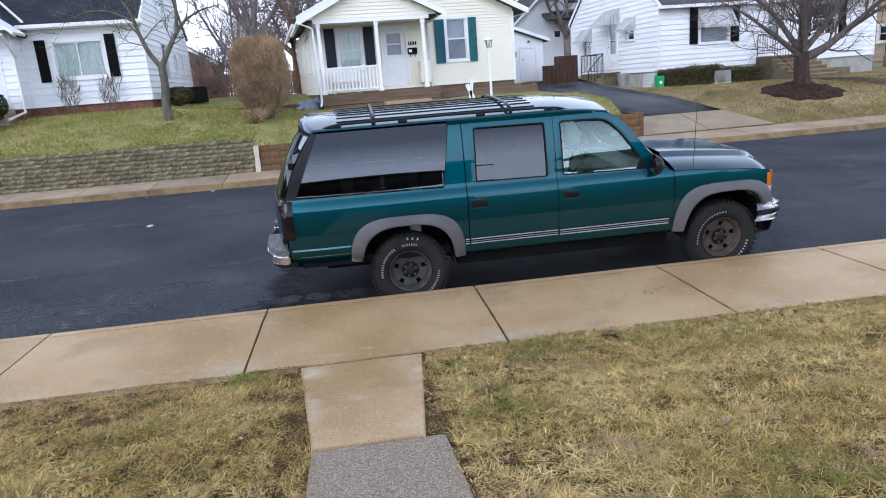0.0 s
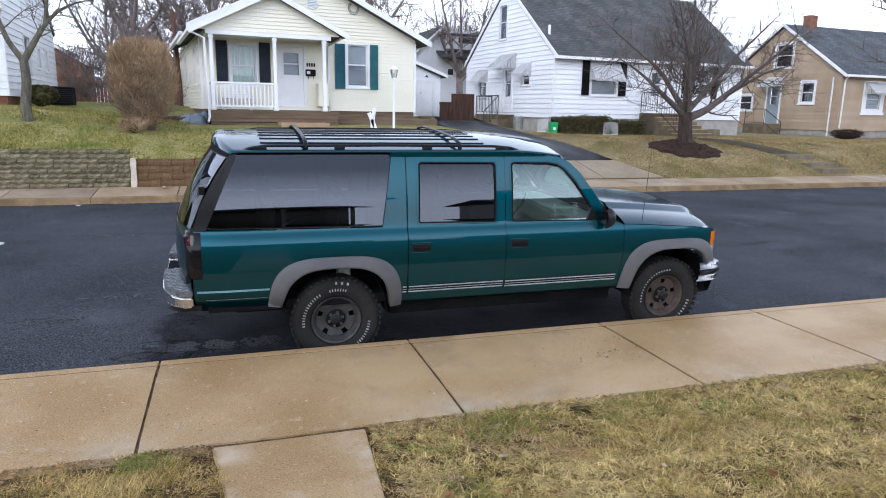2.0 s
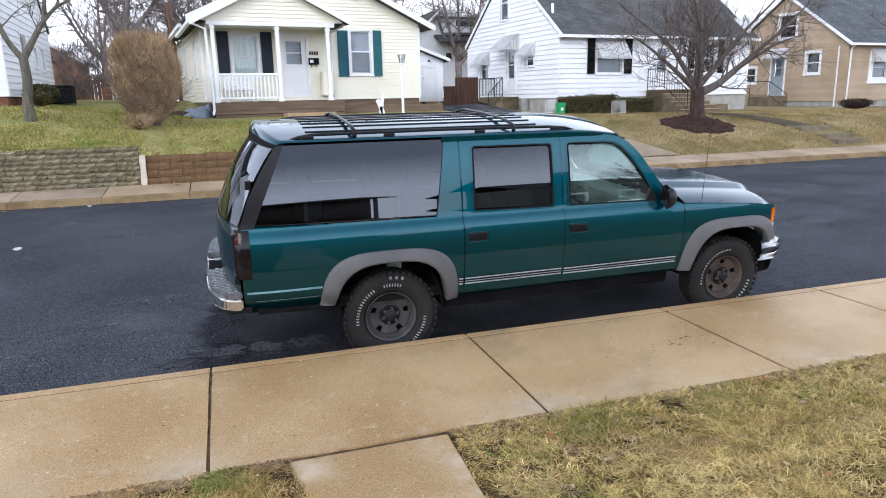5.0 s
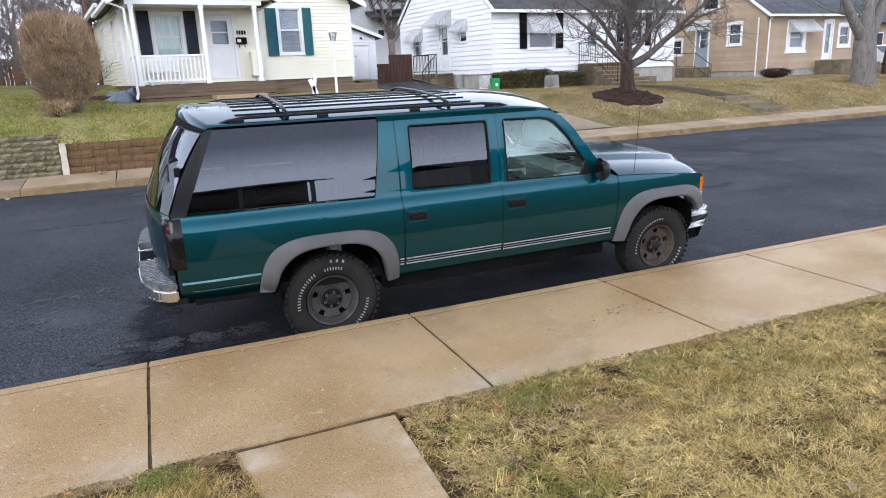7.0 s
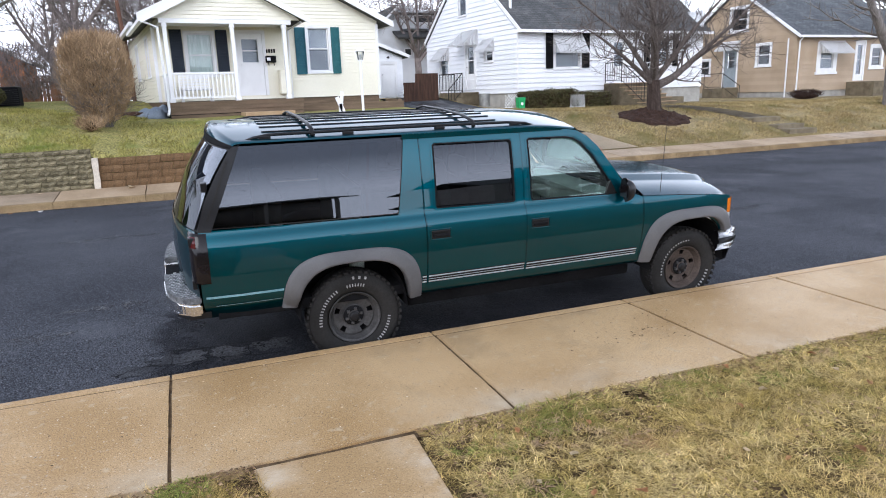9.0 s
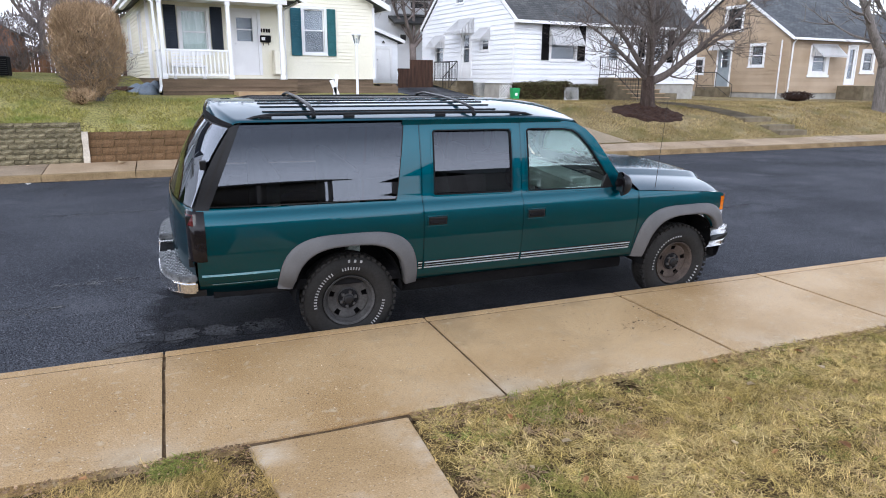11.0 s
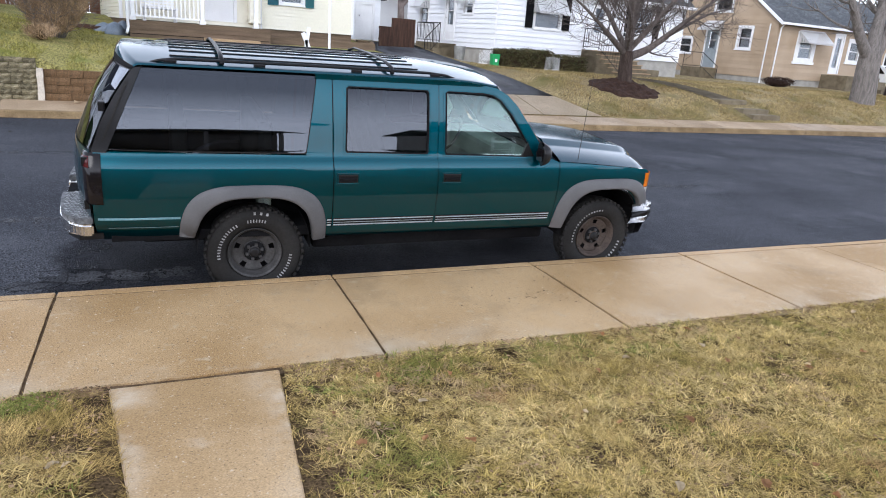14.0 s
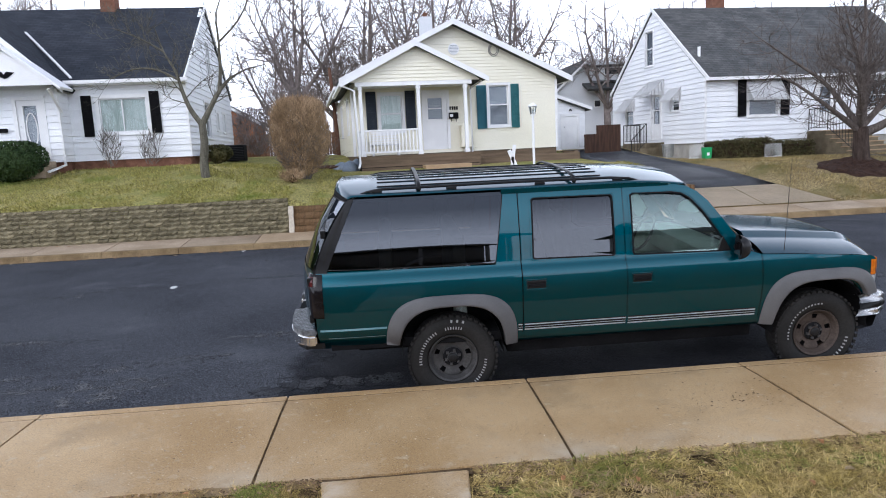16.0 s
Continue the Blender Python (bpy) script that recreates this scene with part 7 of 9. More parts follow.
# ---- bare trees ----
class Wood:
    """Gathers tapered branches into one mesh."""

    def __init__(self, seed):
        self.v, self.f, self.rnd = [], [], random.Random(seed)

    def tube(self, pts, radii, sides):
        base = len(self.v)
        side = None
        for i, p in enumerate(pts):
            d = (pts[min(i + 1, len(pts) - 1)] - pts[max(i - 1, 0)])
            d = d.normalized() if d.length > 1e-6 else Vector((0, 0, 1))
            side = d.orthogonal().normalized() if side is None else (side - d * side.dot(d)).normalized()
            up = d.cross(side)
            for k in range(sides):
                a = 2 * math.pi * k / sides
                self.v.append(tuple(p + (side * math.cos(a) + up * math.sin(a)) * radii[i]))
        for i in range(len(pts) - 1):
            for k in range(sides):
                a, b = base + i * sides + k, base + i * sides + (k + 1) % sides
                self.f.append((a, b, b + sides, a + sides))

    def limb(self, pts, r0, r1, sides=7):
        """A branch along given places."""
        pts = [Vector(p) for p in pts]
        n = len(pts)
        self.tube(pts, [r0 + (r1 - r0) * i / (n - 1) for i in range(n)], sides)
        return pts

    def grow(self, p, d, length, r, level, last, droop=0.0, wild=0.28, kids=(4, 6), up=0.12):
        """A branch from p towards d, with its own branches."""
        rnd = self.rnd
        segs = 5 if level < last else 3
        pts, dirs = [p.copy()], []
        q, dd = p.copy(), d.normalized()
        for i in range(segs):
            dd = (dd + Vector((rnd.uniform(-1, 1), rnd.uniform(-1, 1), rnd.uniform(-1, 1))) * wild * 0.6 + Vector((0, 0, up - droop))).normalized()
            q = q + dd * length / segs
            pts.append(q.copy())
            dirs.append(dd.copy())
        sides = 6 if r > 0.06 else (5 if r > 0.03 else (4 if r > 0.012 else 3))
        self.tube(pts, [r * (1 - 0.75 * i / segs) for i in range(segs + 1)], sides)
        if level >= last:
            return
        for k in range(rnd.randint(*kids)):
            i = rnd.randint(1, segs - 1) if k else segs - 1
            a = rnd.uniform(0, 2 * math.pi)
            o = dirs[i].orthogonal().normalized()
            side = (o * math.cos(a) + dirs[i].cross(o) * math.sin(a))
            nd = dirs[i] * rnd.uniform(0.5, 1.0) + side * rnd.uniform(0.5, 1.0)
            self.grow(pts[i], nd, length * rnd.uniform(0.5, 0.78), max(0.0055, r * rnd.uniform(0.4, 0.6)), level + 1, last, droop, wild, kids, up)

    def twigs_on(self, pts, r, length, count, last=2, up=0.12, kids=(3, 5), spread=0.9, lo=0.25):
        """Branches all along a limb."""
        rnd = self.rnd
        n = len(pts)
        for k in range(count):
            t = lo + (1 - lo) * (k + rnd.random()) / count
            i = min(n - 2, int(t * (n - 1)))
            u = t * (n - 1) - i
            p = pts[i].lerp(pts[i + 1], u)
            d = (pts[i + 1] - pts[i]).normalized()
            a = rnd.uniform(0, 2 * math.pi)
            o = d.orthogonal().normalized()
            nd = d * rnd.uniform(0.35, 0.9) + (o * math.cos(a) + d.cross(o) * math.sin(a)) * spread
            self.grow(p, nd, length * (1.15 - 0.5 * t) * rnd.uniform(0.7, 1.2), r * (1.1 - 0.6 * t), 0, last, 0, 0.3, kids, up)

    def mesh(self, name, material):
        return quick_mesh(name, self.v, self.f, material, True)


def arc(*pts, steps=3):
    """A smooth line through places."""
    p = [Vector(q) for q in pts]
    out = []
    for i in range(len(p) - 1):
        a, b, c, d = p[max(i - 1, 0)], p[i], p[i + 1], p[min(i + 2, len(p) - 1)]
        for k in range(steps):
            t = k / steps
            out.append(0.5 * ((2 * b) + (c - a) * t + (2 * a - 5 * b + 4 * c - d) * t * t + (3 * b - a - 3 * c + d) * t ** 3))
    return out + [p[-1]]


def tree_of(name, m, trunk, crown, label, material, group="", tips=None):
    """A tree from its trunk wood and crown wood."""
    t = thing(name, m, label, "tree", group)
    for nm, w in (("trunk", trunk), ("crown", crown)):
        ob = new(nm, w.mesh(nm, tips if tips and nm == "crown" else material))
        ob.parent = t
    return t


# spreading tree on the dry lawn, many limbs from one low fork
gz = land(14.2, 14.1)
trunk, crown = Wood(5), Wood(6)
trunk.limb(arc((0, 0, -0.1), (0.0, 0, 0.35), (-0.03, 0, 0.8), (-0.05, 0, 1.25)), 0.27, 0.20, 12)
trunk.limb(arc((0, 0, -0.15), (0.02, 0, 0.1), (0.0, 0, 0.3)), 0.38, 0.25, 12)
main_limbs = [
    (arc((-0.05, 0, 1.1), (-0.6, -0.1, 1.45), (-1.35, -0.2, 1.95), (-2.3, -0.3, 2.55), (-3.2, -0.3, 3.0)), 0.12, 8),
    (arc((-0.05, 0, 1.2), (-0.4, 0.3, 1.9), (-0.9, 0.6, 2.7), (-1.8, 1.0, 3.5), (-2.7, 1.2, 4.2)), 0.12, 8),
    (arc((-0.05, 0, 1.2), (-0.25, -0.35, 2.0), (-0.7, -0.8, 2.9), (-1.3, -1.2, 3.8), (-1.8, -1.5, 4.7)), 0.11, 8),
    (arc((-0.05, 0, 1.15), (0.0, 0.05, 2.2), (-0.1, 0.1, 3.3), (0.05, 0.1, 4.4), (-0.1, 0.1, 5.6)), 0.19, 8),
    (arc((-0.05, 0, 1.3), (0.3, 0.35, 2.2), (0.6, 0.6, 3.2), (0.8, 0.9, 4.3), (1.2, 1.1, 5.2)), 0.13, 8),
    (arc((-0.05, 0, 1.2), (0.4, -0.3, 1.9), (0.9, -0.7, 2.8), (1.5, -1.1, 3.6), (2.1, -1.5, 4.4)), 0.12, 8),
    (arc((0.0, 0, 1.05), (0.65, -0.05, 1.3), (1.3, -0.1, 1.75), (2.2, -0.2, 2.45), (3.3, -0.3, 3.3), (4.0, -0.35, 4.0)), 0.17, 9),
    (arc((1.3, -0.1, 1.75), (2.3, 0.1, 2.2), (3.4, 0.2, 2.7), (4.6, 0.3, 3.0)), 0.08, 7),
    (arc((0.0, 0, 1.2), (0.5, 0.6, 1.8), (1.2, 1.3, 2.6), (2.0, 2.0, 3.4)), 0.11, 7),
    (arc((-0.05, 0, 1.2), (-0.5, -0.6, 1.7), (-1.1, -1.3, 2.3), (-1.9, -1.9, 2.9)), 0.09, 7),
]
for pts, r, n in main_limbs:
    crown.limb(pts, r * 0.92, 0.012, 7)
    crown.twigs_on(pts, max(0.02, r * 0.22), 1.45, n + 10, last=2, up=0.07, kids=(3, 5), lo=0.2)
tree_of("spreading_tree", pose(14.15, 14.1, gz), trunk, crown, "bare spreading tree with a dark wet trunk in a mulch ring", "bark_dark", tips="bark_limb")

# mulch ring
bm = bmesh.new()
rows = []
for k in range(15):
    t = k / 14
    ring = []
    for q in range(64):
        a = 2 * math.pi * q / 64
        e = 1 + 0.2 * noise.noise((2.2 * math.cos(a), 2.2 * math.sin(a), 4)) + 0.14 * noise.noise((7 * math.cos(a), 7 * math.sin(a), 1))
        x, y = 14.15 + 1.28 * e * t * math.cos(a), 14.1 + 1.15 * e * t * math.sin(a)
        lump = 0.05 * noise.noise((x * 6, y * 6, 0)) + 0.03 * noise.noise((x * 15, y * 15, 3))
        ring.append((x, y, land(x, y) + 0.045 + 0.34 * (1 - t) ** 1.3 + 1.4 * lump - (0.1 if k == 14 else 0)))
    rows.append(ring)
grid(bm, rows, close=True)
solo("mulch_mound", bm, "mulch", "dark brown bark mulch heaped round a tree", "mulch", kind="stuff")

# small two-limbed tree on the green lawn
gz = land(-5.8, 14.5)
trunk, crown = Wood(15), Wood(16)
trunk.limb(arc((0, 0, -0.1), (-0.02, 0, 0.4), (0.05, 0, 1.0), (0.03, 0, 1.55)), 0.135, 0.10, 10)
limbs = [
    (arc((0.03, 0, 1.5), (-0.25, 0, 1.95), (-0.42, 0.0, 2.45), (-0.55, 0, 3.0), (-0.85, 0.05, 3.6), (-1.05, 0.05, 4.3)), 0.09, 8),
    (arc((0.03, 0, 1.5), (0.3, 0, 1.95), (0.55, 0, 2.35), (0.88, 0, 2.72), (1.35, 0.05, 3.0), (1.95, 0.1, 3.15)), 0.10, 8),
    (arc((0.6, 0, 2.4), (0.68, 0.05, 3.0), (0.72, 0, 3.8), (0.75, -0.1, 4.6), (1.1, -0.1, 5.3)), 0.065, 8),
    (arc((-0.5, 0, 2.8), (-1.1, -0.1, 3.1), (-1.7, -0.2, 3.1), (-2.3, -0.25, 2.85)), 0.04, 7),
    (arc((0.72, 0, 3.8), (1.3, 0.1, 4.4), (1.7, 0.1, 5.1)), 0.035, 6),
    (arc((-0.85, 0.05, 3.6), (-1.5, 0.1, 4.0), (-2.2, 0.1, 4.3)), 0.035, 6),
]
for pts, r, n in limbs:
    trunk.limb(pts, r, 0.012, 6)
    crown.twigs_on(pts, max(0.012, r * 0.24), 0.85, n + 6, last=2, up=0.05, kids=(3, 4), lo=0.25)
tree_of("young_tree", pose(-5.8, 14.5, gz), trunk, crown, "small bare tree with two mossy limbs on the lawn", "bark_moss")

# street trees at the right
gz = land(26.3, 14.2)
trunk, crown = Wood(25), Wood(26)
trunk.limb(arc((0, 0, -0.2), (0, 0, 0.3), (-0.1, 0, 1.2), (-0.15, 0, 2.0)), 0.52, 0.40, 12)
for pts, r in ((arc((-0.3, 0, 1.8), (-1.2, 0, 2.8), (-2.2, 0, 4.2), (-3.2, 0.3, 6.0)), 0.24), (arc((-0.1, 0, 1.9), (0.0, 0.1, 3.2), (0.2, 0.2, 5.0), (0.0, 0.2, 7.5)), 0.3),
               (arc((0.1, 0, 1.9), (0.6, -0.1, 3.2), (1.3, -0.2, 4.8), (2.2, -0.4, 7.0)), 0.26), (arc((0.0, 0, 2.0), (0.5, 0.5, 3.4), (1.0, 1.3, 5.5)), 0.2)):
    trunk.limb(pts, r, 0.06, 8)
    crown.twigs_on(pts, r * 0.3, 2.2, 9, last=2, up=0.1)
tree_of("street_tree", pose(26.3, 14.2, gz), trunk, crown, "large bare street tree with a thick grey trunk", "bark")
gz = land(33.6, 18)
trunk, crown = Wood(35), Wood(36)
trunk.limb(arc((0, 0, -0.2), (0.05, 0, 0.6), (0.1, 0, 1.2), (0.15, 0, 1.9)), 0.40, 0.34, 10)
for pts, r in ((arc((0.1, 0, 1.6), (-0.25, 0, 2.4), (-0.5, 0, 4.6), (-0.9, 0.3, 8.0)), 0.26), (arc((0.2, 0, 1.6), (0.85, 0, 2.7), (1.3, 0.2, 4.4), (1.7, 0.3, 7.0)), 0.24), (arc((1.0, 0, 3.1), (1.9, 0.1, 4.1), (3.1, 0.2, 5.1)), 0.12)):
    trunk.limb(pts, r, 0.06, 8)
    crown.twigs_on(pts, r * 0.3, 2.0, 8, last=2)
tree_of("street_tree", pose(33.6, 18, gz), trunk, crown, "bare street tree with a dark forked trunk", "bark_dark")

# woods behind the houses: a few tall bare trees, repeated with turns and sizes
woods = []
for k in range(5):
    trunk, crown = Wood(100 + k), Wood(200 + k)
    rnd = random.Random(300 + k)
    h = rnd.uniform(2.6, 4.4)
    sway = rnd.uniform(-0.4, 0.4)
    trunk.limb(arc((0, 0, -0.3), (sway * 0.3, 0, h * 0.5), (sway, 0.1, h)), 0.27, 0.19, 8)
    limbs = rnd.randint(5, 7)
    for j in range(limbs):
        a = 2 * math.pi * (j + rnd.uniform(-0.3, 0.3)) / limbs
        reach, rise = (0.5, 8.5) if j == 0 else (rnd.uniform(2.2, 4.2), rnd.uniform(4.2, 7.2))
        z0 = h * (rnd.uniform(0.72, 0.98) if j else 1.0)
        line = arc(*[(sway + reach * t ** 0.8 * math.cos(a) + rnd.uniform(-0.25, 0.25) * t, reach * t ** 0.8 * math.sin(a) + rnd.uniform(-0.25, 0.25) * t, z0 + rise * t ** 1.15 + rnd.uniform(-0.2, 0.2) * t) for t in (0, 0.25, 0.5, 0.75, 1.0)])
        trunk.limb(line, rnd.uniform(0.10, 0.16), 0.018, 6)
        crown.twigs_on(line, 0.05, 2.3, 13, last=2, up=0.06, kids=(3, 5), spread=1.0, lo=0.2)
    woods.append(tree_of("bare_tree", pose(-60 + 9 * k, 58, 2.2), trunk, crown, "tall bare tree in the woods behind the houses", "wood_far", "bare trees behind the houses"))
rnd = random.Random(77)
spots = [(-8, 40), (-5.8, 36), (-4, 41), (-2.6, 36), (-0.5, 39), (2, 36), (4, 42), (6.5, 37), (9, 44), (11, 49), (14, 38), (16, 45), (19, 40), (22, 46), (26, 42), (30, 48), (35, 44), (42, 46), (50, 45),
         (-20, 40), (-25, 46), (-7, 47), (-3, 50), (1, 49), (7, 52), (12, 56), (18, 55), (-30, 50), (56, 52), (24, 56), (0.5, 57), (-8.5, 62), (5, 60)]
for i, (x, y) in enumerate(spots):
    x, y = x + rnd.uniform(-1, 1), y + rnd.uniform(-1.5, 1.5)
    s = rnd.uniform(0.75, 1.25)
    c = copy_thing(woods[i % 5], pose(x, y, land(x, y) - 0.1, 0, 0, rnd.uniform(0, 360)))
    c.scale = (s, s, s * rnd.uniform(0.9, 1.15))


# ---- bushes ----
def scatter_mesh(name, places, material, make, seed):
    rnd = random.Random(seed)
    v, f = [], []
    for p in places(rnd):
        quad = make(rnd, p)
        b = len(v)
        v += quad
        f.append(tuple(range(b, b + len(quad))))
    return quick_mesh(name, v, f, material)


def twig_quad(length, width, flat=0.25, up=0.6):
    def make(rnd, p):
        d = Vector((rnd.gauss(0, 1), rnd.gauss(0, 1), abs(rnd.gauss(0, 1)) * up + flat)).normalized()
        s = d.orthogonal().normalized() * width * rnd.uniform(0.6, 1.3)
        l = d * length * rnd.uniform(0.5, 1.4)
        q = p + l
        bend = Vector((rnd.uniform(-1, 1), rnd.uniform(-1, 1), rnd.uniform(-0.5, 0.5))) * length * 0.12
        m = (p + q) / 2 + bend
        return [tuple(p - s), tuple(p + s), tuple(m + s * 0.8), tuple(q), tuple(m - s * 0.8)]
    return make


def leaf_quad(size):
    def make(rnd, p):
        n = Vector((rnd.gauss(0, 1), rnd.gauss(0, 1), rnd.gauss(0.4, 1))).normalized()
        a = n.orthogonal().normalized()
        b = n.cross(a)
        t = rnd.uniform(0, 6.28)
        a, b = a * math.cos(t) + b * math.sin(t), b * math.cos(t) - a * math.sin(t)
        s = size * rnd.uniform(0.6, 1.4)
        return [tuple(p - a * s), tuple(p + b * s * 0.45), tuple(p + a * s), tuple(p - b * s * 0.45)]
    return make


def mound(cx, cy, z0, rx, ry, h, count, power=2.6, shell=0.55, taper=0.75):
    """Places in an upright clipped-bush shape, most of them near its surface."""
    def places(rnd):
        for _ in range(count):
            t = rnd.random() ** 0.8
            z = h * t
            prof = (1 - abs(2 * t - 1.05) ** power) ** (1 / power) if abs(2 * t - 1.05) < 1 else 0.1
            prof *= taper + (1 - taper) * min(1, t * 2.2)
            a = rnd.uniform(0, 2 * math.pi)
            r = (1 - shell * rnd.random() ** 2) * prof * (1 + 0.06 * noise.noise((3 * math.cos(a), 3 * math.sin(a), 2 * z)))
            yield Vector((cx + rx * r * math.cos(a), cy + ry * r * math.sin(a), z0 + z))
    return places


def bush(name, label, x, y, rx, ry, h, count, material, make, seed, power=2.6, core="mulch", taper=0.75, core_size=0.8, category="bush"):
    z = land(x, y)
    t = thing(name, pose(x, y, z), label, category)
    ob = new("foliage", scatter_mesh("foliage", mound(0, 0, 0.02, rx, ry, h, count, power, taper=taper), material, make, seed))
    ob.parent = t
    tagged(ob, kind="stuff")
    if core_size <= 0.2:
        return t
    # solid filler core; the mulch-coloured ones paint in the bush's shaded inside
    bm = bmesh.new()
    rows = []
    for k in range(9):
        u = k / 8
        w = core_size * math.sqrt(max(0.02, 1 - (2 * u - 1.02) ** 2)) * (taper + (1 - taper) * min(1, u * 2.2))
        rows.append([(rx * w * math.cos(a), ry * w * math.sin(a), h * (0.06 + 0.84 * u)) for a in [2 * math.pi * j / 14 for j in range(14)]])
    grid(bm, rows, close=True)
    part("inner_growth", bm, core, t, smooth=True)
    return t


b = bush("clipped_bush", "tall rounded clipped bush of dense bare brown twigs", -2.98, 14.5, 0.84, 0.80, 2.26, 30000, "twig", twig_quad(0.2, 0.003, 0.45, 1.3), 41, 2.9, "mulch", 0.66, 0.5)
stems = Wood(44)
for k in range(64):
    rnd = random.Random(k)
    a, lean = rnd.uniform(0, 6.28), rnd.uniform(0.15, 0.75)
    stems.grow(Vector((0.3 * lean * math.cos(a), 0.3 * lean * math.sin(a), 0)), Vector((lean * math.cos(a), lean * math.sin(a), 1)), 1.3 - 0.5 * lean, 0.014, 0, 2, 0, 0.3, (3, 5), 0.10)
ob = new("branchwork", stems.mesh("branchwork", "bark"))
ob.parent = b
tagged(ob, kind="stuff")
bush("dry_tuft", "tuft of dead brown stalks below a clipped bush", -3.2, 13.72, 0.34, 0.28, 0.3, 700, "twig", twig_quad(0.2, 0.005, 0.3, 1.2), 42, 2, "soil", 0.6, 0.4, "plant")
bush("evergreen_bush", "dense dark-green evergreen bush beside an entry", -11.35, 14.75, 1.0, 0.9, 1.15, 7500, "evergreen", leaf_quad(0.045), 43, 2.6, "evergreen")
bush("low_shrub", "small loose green shrub at the house corner", -6.25, 18.0, 0.5, 0.45, 0.62, 1500, "hedge", leaf_quad(0.05), 45, 2.2, "hedge", 0.7, 0.6)
bush("dead_stalks", "thin dry stalks of a winter flower bed", -8.0, 16.55, 0.35, 0.15, 0.9, 160, "bark", twig_quad(0.4, 0.006, 1.0, 2.0), 46, 2.2, "soil", 0.6, 0.2, "plant")
bush("dead_stalks", "thin dry stalks of a winter flower bed", -9.2, 16.45, 0.3, 0.15, 1.0, 160, "bark", twig_quad(0.4, 0.006, 1.0, 2.0), 47, 2.2, "soil", 0.6, 0.2, "plant")
bush("low_dark_shrub", "low dark cut-back shrub on the dry lawn", 26.8, 19.0, 0.95, 0.4, 0.42, 1200, "mulch", twig_quad(0.16, 0.012), 48, 2.2, "mulch", 0.8, 0.7)
for k, (x, y, r, h) in enumerate(((-6.6, 27, 1.1, 2.0), (-5.0, 28.5, 1.5, 3.2))):
    bush("bare_shrub", "loose bare purplish-brown shrub in the back garden", x, y, r, r * 0.8, h, 1300, "wood_far", twig_quad(0.6, 0.009, 0.4, 1.6), 50 + k, 2.4, "wood_far", 0.6, 0.2)


def hedge_block(name, label, x0, x1, y0, y1, h, turn, seed, count, ox, oy):
    z = min(land(ox, oy), land(ox + 2, oy)) - 0.05
    t = thing(name, pose(ox, oy, z, 0, 0, turn), label, "hedge")

    def places(rnd):
        for _ in range(count):
            x, y, q = rnd.uniform(x0, x1), rnd.uniform(y0, y1), rnd.uniform(0.02, h)
            face = rnd.random()
            if face < 0.45:
                y = y0
            elif face < 0.8:
                q = h
            else:
                x = rnd.choice((x0, x1))
            lump = 0.07 * noise.noise((x * 2.2, y * 2, q * 2.2 + seed))
            yield Vector((x + rnd.gauss(0, 0.035), y + rnd.gauss(0, 0.035) + lump, q + rnd.gauss(0, 0.035) + lump))
    ob = new("foliage", scatter_mesh("foliage", places, "hedge" if seed % 2 else "evergreen", leaf_quad(0.04), seed))
    ob.parent = t
    tagged(ob, kind="stuff")
    # solid filler box, its dark colour standing for the hedge's inner shade
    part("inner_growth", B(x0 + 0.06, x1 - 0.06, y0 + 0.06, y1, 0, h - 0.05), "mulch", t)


hedge_block("box_hedge", "clipped low dark-green hedge in front of the cottage", 0, 1.15, -0.45, 0.35, 0.72, 6, 61, 2600, 11.85, 19.45)
hedge_block("box_hedge", "clipped low dark-green hedge in front of the cottage", 0, 1.25, -0.45, 0.35, 0.76, 6, 63, 2800, 13.05, 19.55)
hedge_block("box_hedge", "clipped low dark hedge thinning to twigs beside the steps", 0, 1.75, -0.3, 0.3, 0.6, 6, 65, 2600, 14.5, 19.75)

# white diamond lattice panels against the cottage base
for lx, ly, lw, lh in ((11.0, 19.6, 0.4, 0.5), (13.95, 19.5, 0.75, 0.5)):
    lat = thing("lattice_panel", pose(lx, ly - 0.35, land(lx, ly) + 0.02, 0, 0, 6), "white diamond lattice panel beside the hedge", "lattice", "lattice by the hedge")
    part("frame", B(0, lw, -0.01, 0.01, 0, 0.03), "trim", lat)
    n_ = int((lw + lh) / 0.13)
    for k in range(1, n_):
        c_ = 0.13 * k
        for flip in (0, 1):
            x0_, z0_ = max(0.0, c_ - lh), min(c_, lh)
            x1_, z1_ = min(c_, lw), max(0.0, c_ - lw)
            if x1_ - x0_ < 0.04:
                continue
            if flip:
                x0_, x1_ = lw - x0_, lw - x1_
            part("slat", tube(bmesh.new(), [(x0_, 0.008 * flip, z0_), (x1_, 0.008 * flip, z1_)], 0.010, 4), "trim", lat)

# ---- yard things ----
lamp_post = thing("lamp_post", pose(3.85, 14.0, land(3.85, 14.0)), "white painted garden lamp post with a glass lantern", "lamp post")
part("post", tube(bmesh.new(), [(0, 0, -0.1), (0, 0, 1.75)], 0.038, 10), "trim", lamp_post)
bm = bmesh.new()
tube(bm, [(0, 0, 1.75), (0, 0, 1.79)], 0.07, 8)
part("collar", bm, "trim", lamp_post)
bm = bmesh.new()
tube(bm, [(0, 0, 1.79), (0, 0, 2.02)], [0.07, 0.12], 6)
part("lantern_glass", bm, "pane", lamp_post, "clear lantern panes")
